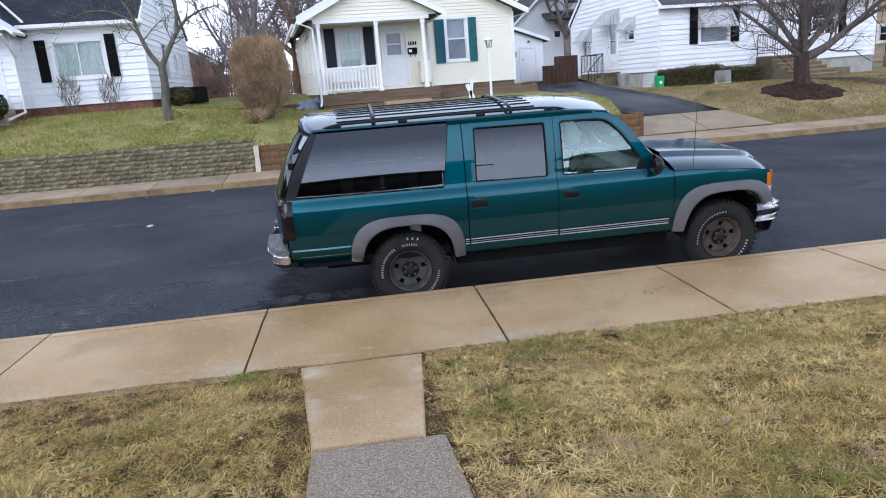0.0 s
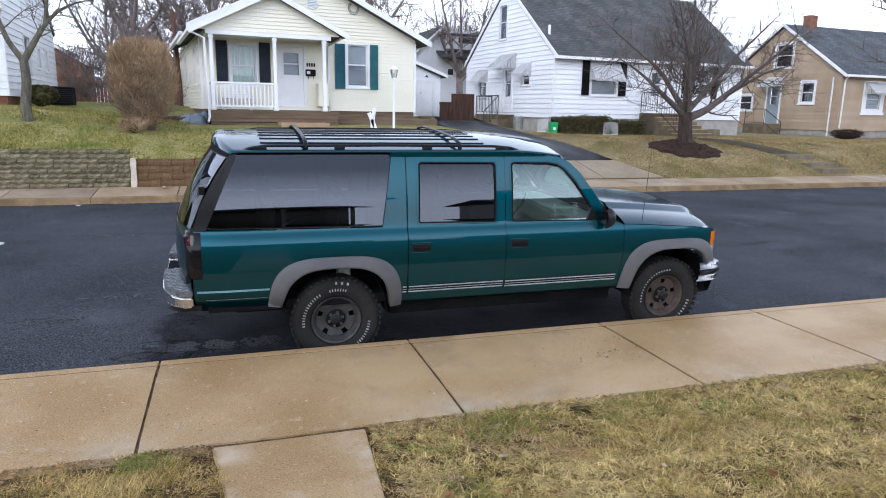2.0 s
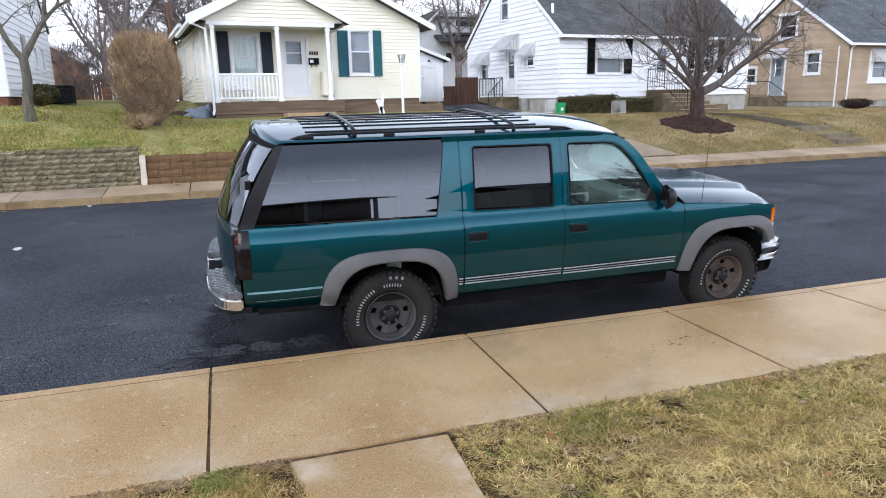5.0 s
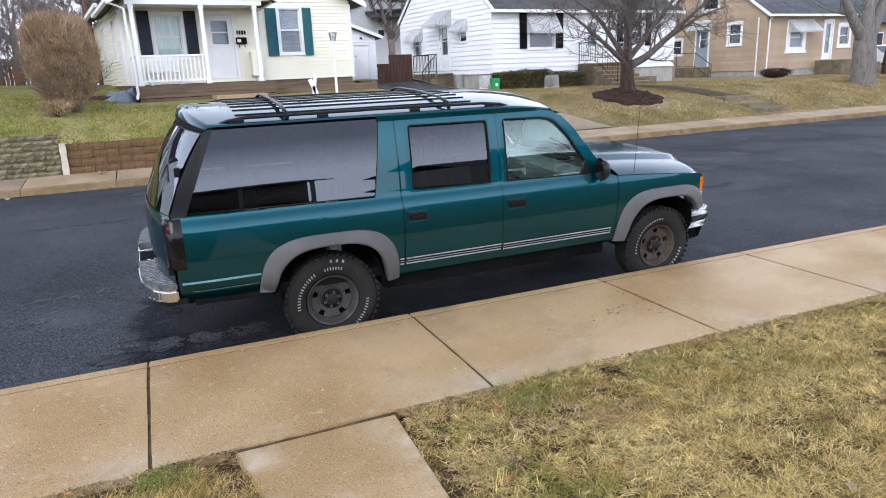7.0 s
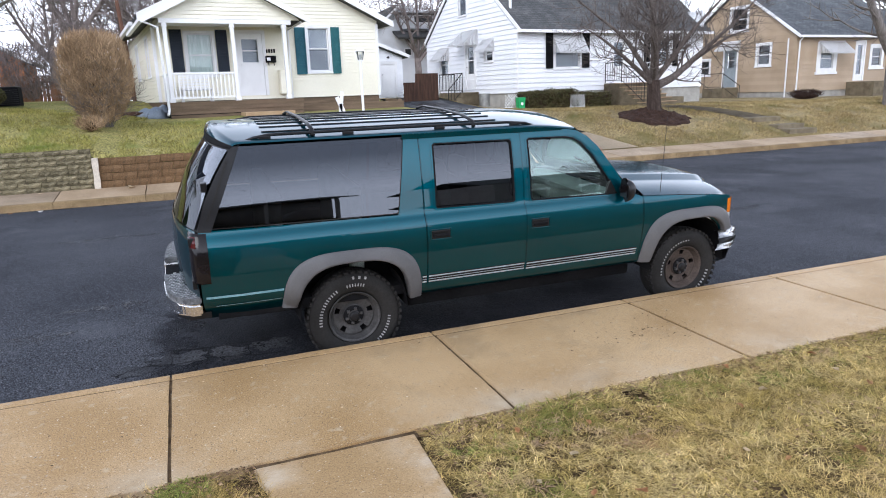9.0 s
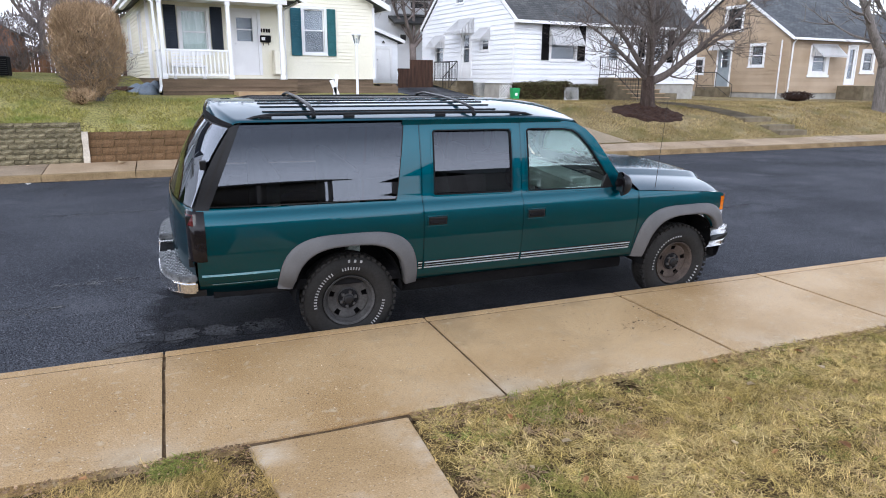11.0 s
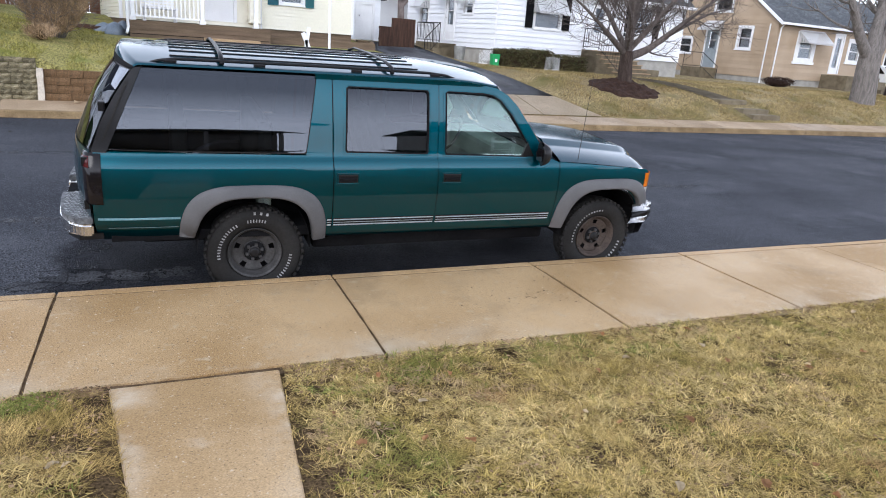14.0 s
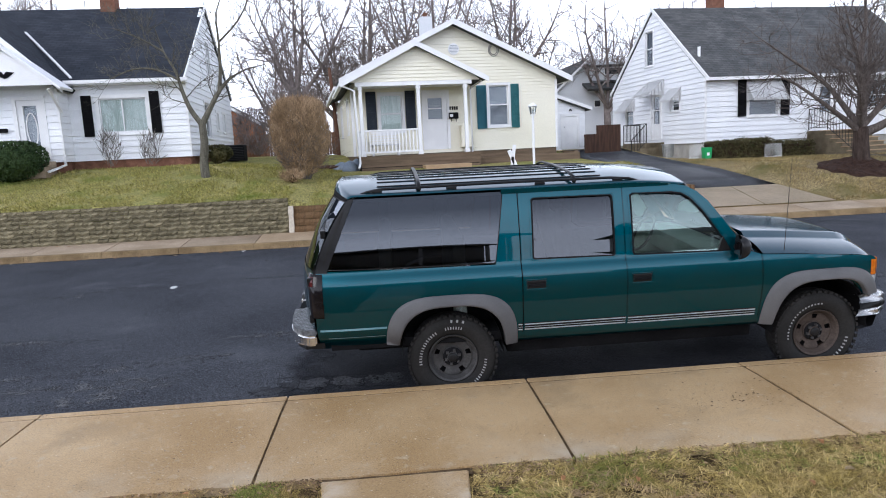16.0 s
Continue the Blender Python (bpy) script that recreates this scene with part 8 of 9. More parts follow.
for k in range(6):
    a = 2 * math.pi * k / 6
    part("lantern_bar", tube(bmesh.new(), [(0.07 * math.cos(a), 0.07 * math.sin(a), 1.79), (0.12 * math.cos(a), 0.12 * math.sin(a), 2.02)], 0.007, 4), "trim", lamp_post)
part("lantern_cap", tube(bmesh.new(), [(0, 0, 2.02), (0, 0, 2.05), (0, 0, 2.12)], [0.14, 0.12, 0.03], 6), "trim", lamp_post)
part("bulb", tube(bmesh.new(), [(0, 0, 1.8), (0, 0, 1.93)], 0.03, 8), "lamp", lamp_post)

stake = thing("sign_stake", pose(3.25, 14.25, land(3.25, 14.25)), "white wooden stake with a leaning board", "stake")
part("stake_post", B(-0.05, 0.05, -0.04, 0.04, -0.1, 0.55, 0.008), "trim", stake)
part("leaning_board", B(-0.05, 0.05, -0.02, 0.02, 0, 0.95, 0.006, m=pose(-0.05, 0.05, -0.05, 0, 8, 0)), "trim", stake)
part("leaning_board", B(-0.06, 0.06, -0.02, 0.02, 0, 0.85, 0.006, m=pose(0.22, -0.02, -0.05, 0, -22, 0)), "trim", stake)

# tarp heap and board ramp beside the porch
tz = land(-1.9, 17.3)
for k, (x, y, r, h) in enumerate(((-1.75, 17.2, 0.3, 0.36), (-2.05, 17.5, 0.28, 0.30), (-1.55, 17.75, 0.26, 0.4))):
    bm = bmesh.new()
    rows = []
    rnd = random.Random(500 + k)
    for j in range(6):
        t = j / 5
        rows.append([(r * math.cos(a) * math.sqrt(max(0.01, 1 - t * t)) * rnd.uniform(0.8, 1.15), r * math.sin(a) * math.sqrt(max(0.01, 1 - t * t)) * rnd.uniform(0.8, 1.15), h * t) for a in [2 * math.pi * q / 12 for q in range(12)]])
    grid(bm, rows, close=True)
    solo("covered_bundle", bm, "tarp", "crumpled blue-grey covered bundle beside the porch", "bundle", m=pose(x, y, land(x, y)), group="bundles by the porch", smooth=True)
pallet = thing("board_stack", pose(-2.75, 17.9, land(-2.75, 17.9), 0, 0, -12), "weathered timber boards lying beside the house", "boards")
for k in range(5):
    part("board", B(-0.75, 0.75, -0.45 + 0.2 * k, -0.3 + 0.2 * k, 0.02, 0.1 + 0.02 * (k % 2), 0.006), "fence", pallet)
for k in range(2):
    part("skid", B(-0.6 + k, -0.5 + k, -0.5, 0.55, 0.0, 0.02), "fence", pallet)

ac = thing("air_conditioner", pose(-6.05, 20.0, land(-6.05, 20)), "black outdoor air-conditioning unit beside the house", "air conditioner")
part("casing", B(-0.32, 0.32, -0.3, 0.3, 0.02, 0.6, 0.03), "black", ac)
for k in range(8):
    part("slat", B(-0.3, 0.3, -0.312, -0.302, 0.08 + 0.06 * k, 0.1 + 0.06 * k), "iron", ac)
part("top_grille", B(-0.28, 0.28, -0.26, 0.26, 0.6, 0.62, 0.005), "flare", ac)

gb = thing("green_bin", pose(11.55, 18.95, land(11.55, 18.95)), "bright green plastic bin with a pale emblem by the hedge", "bin")
part("body", prism(bmesh.new(), [(-0.12, 0.0), (0.12, 0.0), (0.15, 0.42), (-0.15, 0.42)], "y", -0.13, 0.13), "green", gb)
part("lid", B(-0.16, 0.16, -0.14, 0.14, 0.42, 0.46, 0.01), "green", gb)
part("emblem", B(-0.05, 0.05, -0.136, -0.131, 0.16, 0.27), "trim", gb)
mb = thing("metal_bin", pose(10.75, 20.6, land(10.75, 20.6) + 0.02), "dented galvanised metal bin by the house corner", "bin")
part("body", tube(bmesh.new(), [(0, 0, 0), (0, 0, 0.5)], [0.2, 0.24], 16), "bin", mb)
part("rim", tube(bmesh.new(), [(0, 0, 0.5), (0, 0, 0.53)], 0.255, 16), "bin", mb)

# brown fence at the garage, and the back-garden fences
fence = thing("board_fence", pose(8.1, 23.2, land(8.1, 23.2), 0, 0, 5), "dark brown board fence beside the driveway", "fence")
for k in range(12):
    h = 1.22 if k > 3 else 0.85
    part("board", B(0.14 * k, 0.14 * k + 0.132, -0.015, 0.015, -0.05, h, 0.004), "fence", fence)
for z in (0.3, 0.75):
    part("rail", B(0, 1.68, 0.015, 0.055, z, z + 0.07), "fence", fence)
fence = thing("board_fence", pose(-9.6, 29.4, land(-8, 29.4) - 0.05, 0, 0, 3), "weathered cedar board fence across the back garden", "fence")
for k in range(48):
    part("board", B(0.15 * k, 0.15 * k + 0.142, -0.012, 0.012, 0, 1.15 + 0.02 * (k % 3), 0.004), "cedar", fence)
for z in (0.3, 0.85):
    part("rail", B(0, 7.2, 0.012, 0.05, z, z + 0.08), "cedar", fence)

# utility pole, rust-brown, behind the clipped bush
pole = thing("utility_pole", pose(-2.8, 27.5, land(-2.8, 27.5)), "slim rust-brown utility pole in the back garden", "pole")
part("shaft", tube(bmesh.new(), [(0, 0, -0.2), (-0.1, 0, 2.4), (-0.2, 0, 4.1)], [0.10, 0.09, 0.075], 8), "pole", pole)
part("cap", tube(bmesh.new(), [(-0.2, 0, 4.1), (-0.205, 0, 4.16)], 0.07, 8), "cedar", pole)

# neighbours far behind
bh = house_frame("brick_house", -14.5, 31.0, 2.3, 3, "orange brick house with a low gable in the back gardens")
bw = Wall(bh, 2.3, (0, 0, 0), (1, 0, 0), (0, -1, 0))
bm = bmesh.new()
bw.poly(bm, [(0, 2.3), (7.0, 2.3), (7.0, 4.25), (3.2, 6.5), (0, 5.0)], -0.2, 0.0)
part("gable_wall", bm, "orange", bh)
part("body", B(0.1, 6.9, 0.2, 6, 0, 1.9), "orange", bh)
slope_roof(bh, 2.3, [(7.35, -0.3, 4.12), (7.35, 6, 4.12), (3.2, 6, 6.55), (3.2, -0.3, 6.55)], "roof_grey")
beam(bh, 2.3, (7.4, -0.32, 4.14), (3.2, -0.32, 6.58), 0.06, 0.16, name="rake_board")

fh = house_frame("far_white_house", 10.6, 40.0, 2.6, 2, "pale two-storey house with a dormer, far behind")
fw = Wall(fh, 2.6, (0, 0, 0), (1, 0, 0), (0, -1, 0))
bm = bmesh.new()
fw.poly(bm, [(0, 2.6), (9, 2.6), (9, 6.6), (3.0, 7.9), (0, 5.3)], -0.2, 0.0)
part("front_wall", bm, "sidingfar", fh)
slope_roof(fh, 2.6, [(-0.4, -0.3, 5.0), (-0.4, 8, 5.0), (2.9, 8, 7.95), (2.9, -0.3, 7.95)], "roof_grey")
beam(fh, 2.6, (-0.42, -0.32, 5.02), (2.9, -0.32, 7.98), 0.06, 0.18, name="rake_board")
slope_roof(fh, 2.6, [(2.4, -1.2, 5.75), (7.0, -1.2, 5.75), (7.0, 0.0, 6.25), (2.4, 0.0, 6.25)], "roof_grey", name="porch_roof")
part("dormer", B(2.9, 6.5, -0.4, 3, 3.75, 4.75), "sidingfar", fh)
slope_roof(fh, 2.6, [(2.7, -0.6, 7.35), (6.7, -0.6, 7.35), (6.7, 3.0, 7.9), (2.7, 3.0, 7.9)], "roof_grey", name="dormer_roof")
dw_ = Wall(fh, 2.6, (0, -0.4, 0), (1, 0, 0), (0, -1, 0))
for wall_, o in ((dw_, (3.1, 3.5, 6.75, 7.15)), (dw_, (3.8, 5.2, 6.7, 7.2)), (fw, (3.2, 3.7, 4.6, 5.1)), (fw, (0.9, 1.25, 4.3, 5.1))):
    bm = bmesh.new()
    wall_.box(bm, *o, 0.005, 0.03)
    w_ = part("window", bm, "trim", fh)
    # opaque dark panel, the unlit room painted into its colour
    bm = bmesh.new()
    wall_.box(bm, o[0] + 0.05, o[1] - 0.05, o[2] + 0.05, o[3] - 0.05, 0.03, 0.04)
    part("pane", bm, "unlit_room", w_)

rb = house_frame("orange_brick_house", 51.8, 32.0, 1.0, 4, "orange brick house down the street with a grey roof")
rw = Wall(rb, 1.0, (0, 0, 0), (1, 0, 0), (0, -1, 0))
part("brick_body", B(4.0, 16, 0, 8, -0.3, 3.6), "orange", rb)
part("pale_body", B(0, 4.0, 0.5, 8, -0.3, 3.6), "tan", rb)
slope_roof(rb, 1.0, [(-0.4, -0.5, 4.5), (16.4, -0.5, 4.5), (16.4, 4, 7.6), (-0.4, 4, 7.6)], "roof_tan")
for s in (1.0, 6.0, 10.0):
    bm = bmesh.new()
    rw.box(bm, s, s + 1.4, 2.4, 3.8, -0.55 if s < 4 else -0.02, -0.45 if s < 4 else 0.05)
    w_ = part("window", bm, "trim", rb)
    # opaque panel coloured as dark as the room behind
    bm = bmesh.new()
    rw.box(bm, s + 0.1, s + 1.3, 2.5, 3.7, -0.44 if s < 4 else 0.05, -0.43 if s < 4 else 0.06)
    part("pane", bm, "unlit_room", w_)

# white pickup parked in the side drive
pk = thing("pickup_truck", pose(45.0, 27.0, land(45.0, 27.0), 0, 0, -90), "white pickup truck parked in a drive down the street", "truck")
prof = [(-2.6, 0.45), (2.5, 0.45), (2.55, 0.95), (1.3, 1.08), (0.6, 1.65), (-0.9, 1.68), (-1.1, 1.1), (-2.6, 1.05)]
bm = prism(bmesh.new(), prof, "y", -0.9, 0.9)
bmesh.ops.bevel(bm, geom=bm.edges[:], offset=0.05, segments=2, affect="EDGES")
part("body", bm, "carwhite", pk)
part("side_window", prism(bmesh.new(), [(-0.8, 1.12), (0.95, 1.12), (0.5, 1.56), (-0.75, 1.58)], "y", -0.915, -0.905), "smoked", pk)
part("windscreen", B(-0.02, 0.02, -0.75, 0.75, 0, 0.72, m=pose(1.27, 0, 1.1, 0, -51, 0)), "smoked", pk)
part("grille", B(2.5, 2.58, -0.7, 0.7, 0.65, 0.9), "plastic", pk)
part("bumper", B(2.5, 2.66, -0.92, 0.92, 0.4, 0.6, 0.03), "chrome", pk)
for sx in (-1.7, 1.65):
    for sy in (-0.85, 0.65):
        bm = bmesh.new()
        tube(bm, [(sx, sy, 0.37), (sx, sy + 0.2, 0.37)], 0.37, 20)
        part("wheel", bm, "rubber", pk)

# stone steps and path up the bank to the tan house
steps = thing("garden_steps", pose(0, 0, 0), "weathered stone steps and path up the grassy bank", "steps")
for sx, sy, sw, sd in ((18.35, 11.62, 0.62, 0.4), (18.3, 12.08, 0.6, 0.42), (18.05, 12.9, 0.62, 0.5)):
    zt = land(sx, sy + sd * 0.9) + 0.045
    part("step", B(sx - sw, sx + sw, sy, sy + sd, zt - 0.24, zt, 0.02), "step", steps)
for (ax, ay), (bx, by) in (((18.0, 13.3), (17.55, 14.4)), ((17.5, 14.45), (17.1, 15.5)), ((17.05, 15.55), (16.7, 16.6)), ((16.65, 16.65), (16.3, 17.8))):
    bm = bmesh.new()
    grid(bm, [[(x + o, y, land(x, y) + 0.035) for o in (-0.55, 0.0, 0.55)] for x, y in ((ax, ay), ((ax + bx) / 2, (ay + by) / 2), (bx, by))])
    bmesh.ops.solidify(bm, geom=bm.faces[:], thickness=0.09)
    part("path_slab", bm, "step", steps)

# houses behind the camera, seen only mirrored in the car
for hx, hw, hy, eave, ridge in ((-14.0, 16.9, -12.6, 2.12, 2.9), (10.2, 6.0, -19.0, 2.3, 4.2)):
    mb_ = land(0, hy)
    mh = house_frame("street_side_house", hx, hy, mb_, 0, "grey-brown boarded house with a low grey roof and porch")
    deep = 1.6 if hw > 10 else 0.0
    mw = Wall(mh, mb_, (hw, -deep, 0), (-1, 0, 0), (0, 1, 0))
    holes = [] if deep else [(1.2, 2.0, mb_ + 0.9, mb_ + 1.9), (3.6, 4.5, mb_ + 0.9, mb_ + 1.9)]
    for o in holes:
        window(mw, *o)
    siding(mw, 0, hw, mb_ + 0.1, mb_ + eave + 0.1, holes, 0.2, "streetwall", boards=False, name="street_wall")
    part("body", B(0.1, hw - 0.1, -8, -deep - 0.3, -0.2, eave), "streetwall", mh)
    if deep:
        part("porch_floor", B(0.0, hw, -1.6, 0.3, -0.3, 0.16), "deck", mh)
        part("porch_ceiling", B(0.0, hw, -1.6, 0.3, eave - 0.1, eave - 0.02), "block", mh)
    for px in (0.2, hw * 0.45, hw - 2.6, hw - 0.2) if deep else ():
        part("porch_post", B(px - 0.07, px + 0.07, 0.1, 0.24, 0.16, eave - 0.1), "streetwall", mh)
    for ye, yr in ((0.55 if deep else 0.2, -4), (-8.8, -4)):
        slope_roof(mh, mb_, [(-0.5, ye, mb_ + eave), (hw + 0.5, ye, mb_ + eave), (hw + 0.5, yr, mb_ + ridge), (-0.5, yr, mb_ + ridge)], "roof_grey")
for i, (x, y) in enumerate(((-14, -5.5), (20, -24))):
    c = copy_thing(woods[i % 5], pose(x, y, land(x, y) - 0.1, 0, 0, 70 * i))

# ---- retaining walls, stone by stone ----
def block_meshes(l, h, d, seed, count=5, rough=0.022):
    """A few rough-faced blocks, front face towards -y."""
    out = []
    for k in range(count):
        rnd = random.Random(seed + k)
        bm = bmesh.new()
        nx = 4
        front = [[(l * (i / nx), -abs(rnd.gauss(0.6, 0.45)) * rough if 0 < i < nx and 0 < j < 2 else 0.012, h * j / 2) for i in range(nx + 1)] for j in range(3)]
        vr = grid(bm, front)
        ring = vr[0] + [vr[1][-1]] + list(reversed(vr[2])) + [vr[1][0]]
        back = [bm.verts.new((v.co.x, d, v.co.z)) for v in ring]
        for i in range(len(ring)):
            j = (i + 1) % len(ring)
            bm.faces.new((ring[j], ring[i], back[i], back[j]))
        bmesh.ops.recalc_face_normals(bm, faces=bm.faces)
        me = bpy.data.meshes.new("wall_block")
        bm.to_mesh(me)
        bm.free()
        out.append(me)
    return out


def block_wall(name, label, x0, x1, y, base, top, rows, length, depth, material, lean, seed, piece, uneven=True, rough=0.022):
    t = thing(name, pose(0, 0, 0), label, "retaining wall", kind="structure")
    h = (top - base) / rows
    meshes = block_meshes(length - 0.008, h - 0.006, depth, seed, rough=rough)
    for me in meshes:
        me.materials.append(M[material])
    part("backing", B(x0, x1, y + depth * 0.5 + lean * rows, y + depth + 0.2, base - 0.3, top - 0.02), "soil", t)
    rnd = random.Random(seed)
    for r in range(rows):
        x = x0 - (length / 2 if r % 2 else 0)
        while x < x1 - 0.02:
            ob = new(piece, rnd.choice(meshes))
            ob.parent = t
            a = max(x, x0)
            step_ = length * (rnd.uniform(0.55, 1.35) if uneven else 1.0)
            b = min(x + step_, x1)
            ob.matrix_basis = Matrix.Translation((a, y + lean * r + rnd.uniform(-0.8, 0.8) * rough, base + h * r + rnd.uniform(-0.006, 0.006))) @ Matrix.Diagonal(((b - a) / length, 1, 1, 1))
            x += step_
    return t


block_wall("retaining_wall", "grey-brown rough stone retaining wall with moss", -13.5, -3.06, 11.47, 0.30, 1.19, 8, 0.34, 0.2, "stone", 0.012, 700, "stone", rough=0.014)
block_wall("retaining_wall_far", "grey-brown rough stone retaining wall", -40, -13.5, 11.47, 0.30, 1.19, 2, 2.6, 0.2, "stone", 0.03, 760, "stone")
block_wall("retaining_wall_brown", "low brown split-block retaining wall with a pale end", -2.94, 7.5, 11.47, 0.30, 0.97, 4, 0.52, 0.22, "brownwall", 0.015, 720, "block", uneven=False, rough=0.007)
bm = bmesh.new()
rnd = random.Random(9)
grid(bm, [[(-3.055 + rnd.uniform(-0.012, 0.012) + dx, 11.44 + rnd.uniform(-0.012, 0.012) + dy, z) for dx, dy in ((0.0, 0.3), (0.0, 0.0), (0.12, 0.0), (0.12, 0.3))] for z in (0.28, 0.42, 0.56, 0.7, 0.84, 0.99)])
solo("wall_end_post", bm, "pale", "rough pale plastered end of the low wall", "wall end")
block_wall("drive_edge_wall", "low brown split-block wall beside the driveway", 7.5, 7.62, 11.5, 0.30, 0.97, 4, 0.3, 0.9, "brownwall", 0.0, 740, "block", rough=0.007)

# ---- grass, leaves and litter ----
def lawn_blades(name, label, material, count, seed, length, keep, drift):
    """Matted thin blades that lie in drifts, thinned out where the lawn is worn and towards its far sides."""
    rng = np.random.default_rng(seed)
    pts = np.stack([rng.uniform(-4.0, 6.6, count), WALK_IN + 0.03 - rng.uniform(0, 1, count) * 3.4], 1)
    r1, r2, r3, r4 = rng.random(count), rng.normal(0, 1.25, count), np.abs(rng.normal(1.2, 0.24, count)), rng.uniform(0.5, 1.5, count)
    v, f = [], []
    for (x, y), chance, turn, tilt, size in zip(pts.tolist(), r1.tolist(), r2.tolist(), r3.tolist(), r4.tolist()):
        on_path = -0.80 < x < -0.06 if y < -3.2 else -0.98 + 0.11 * (-1.7 - y) < x < -0.07 - 0.075 * (-1.7 - y)
        if on_path:
            continue
        n1 = noise.noise((x * 1.1, y * 1.1, seed))
        n2 = noise.noise((x * 4.5, y * 4.5, seed + 3))
        near = min(abs(x + 0.97), abs(x + 0.02)) if y > -4.2 else 1
        bare = (0.4 if material == "blade" else 0.05) * max(0, 1 - near / 0.35) + 0.45 * max(0, 1 - (WALK_IN + 0.03 - y) / 0.22) + 0.8 * max(0, -4.7 - y) + 0.5 * max(0, -3.4 - x, x - 6.0)
        if x < -0.9 and y > -2.6:
            bare += (0.30 if material == "blade" else -0.2) - 0.9 * math.exp(-((x + 1.32) ** 2 + (y + 1.93) ** 2) / 0.03) * (material == "blade")
        if chance > keep + 0.3 * n1 + 0.4 * n2 + 0.45 * noise.noise((x * 11, y * 11, seed)) - bare:
            continue
        lean = noise.noise((x * 3.1, y * 3.1, 11 + seed)) * drift + turn
        tilt = min(1.45, tilt)
        l = length * size * (1 + 0.5 * n2)
        w = 0.0010 + 0.0013 * chance
        dx, dy, dz = math.sin(tilt) * math.cos(lean), math.sin(tilt) * math.sin(lean), math.cos(tilt)
        sx, sy = -math.sin(lean) * w, math.cos(lean) * w
        z = land(x, y) - 0.002 + 0.02 * noise.noise((x * 0.8, y * 0.8, 0)) + 0.008 * size
        b = len(v)
        v += [(x + sx, y + sy, z), (x - sx, y - sy, z), (x + dx * l, y + dy * l, z + dz * l * 0.85)]
        f.append((b, b + 1, b + 2))
    ob = new(name, quick_mesh(name, v, f, material))
    tagged(ob, label, "grass", kind="stuff")


lawn_blades("grass", "short worn winter grass, olive green with yellowed tips", "blade", 860000, 3, 0.052, 0.33, 5.0)
lawn_blades("dry_grass", "flattened straw-coloured dead grass on the lawn", "straw", 790000, 8, 0.062, 0.23, 6.5)


def tufts(name, label, material, count, seed, length, want, xs=(-4.0, 6.6), deep=2.9):
    """Tufts of broader blades that stand out of the matted lawn, each tuft combed one way."""
    rng = random.Random(seed)
    v, f = [], []
    for _ in range(count):
        x, y = rng.uniform(*xs), WALK_IN - 0.01 - rng.random() * deep
        if -1.02 < x < -0.02 or rng.random() > want + 0.75 * noise.noise((x * 1.7, y * 1.7, seed)) + 0.5 * noise.noise((x * 6, y * 6, seed)):
            continue
        if x < -0.9 and y > -2.4 and deep > 1:
            continue
        aim, z0 = rng.uniform(0, 6.283), land(x, y) + 0.02 * noise.noise((x * 0.8, y * 0.8, 0))
        fan = rng.uniform(0.35, 1.3)
        for _ in range(rng.randint(4, 9)):
            turn, tilt = rng.gauss(aim, fan), min(1.54, abs(rng.gauss(1.42, 0.16)))
            l, w = length * rng.uniform(0.5, 1.4), rng.uniform(0.0012, 0.0025)
            c, d = math.cos(turn), math.sin(turn)
            px, py, z = x + rng.gauss(0, 0.012), y + rng.gauss(0, 0.012), z0 + rng.uniform(0.008, 0.022)
            rise, b = math.cos(tilt) * l, len(v)
            h = math.sin(tilt) * l
            v += [(px - d * w, py + c * w, z), (px + d * w, py - c * w, z), (px + c * h * 0.55 + d * w, py + d * h * 0.55 - c * w, z + rise * 0.75), (px + c * h * 0.55 - d * w, py + d * h * 0.55 + c * w, z + rise * 0.75), (px + c * h, py + d * h, z + rise * 0.85)]
            f += [(b, b + 1, b + 2, b + 3), (b + 3, b + 2, b + 4)]
    ob = new(name, quick_mesh(name, v, f, material))
    tagged(ob, label, "grass", kind="stuff")


tufts("straw_tufts", "pale straw tufts combed flat across the lawn", "pale_straw", 38000, 41, 0.058, 0.35)
tufts("grass_tufts", "olive green tufts of longer winter grass", "blade", 27000, 47, 0.058, 0.27)
tufts("green_tufts", "fresh green winter grass in loose patches", "green_blade", 7000, 53, 0.05, 0.0)
tufts("green_tufts", "fresh green grass in a small patch beside the path", "green_blade", 170, 59, 0.045, 0.55, (-1.5, -1.24), 0.26)
tufts("green_tufts", "fresh green grass along the edge of the pavement", "green_blade", 2200, 61, 0.05, 0.1, (0.05, 3.2), 0.5)


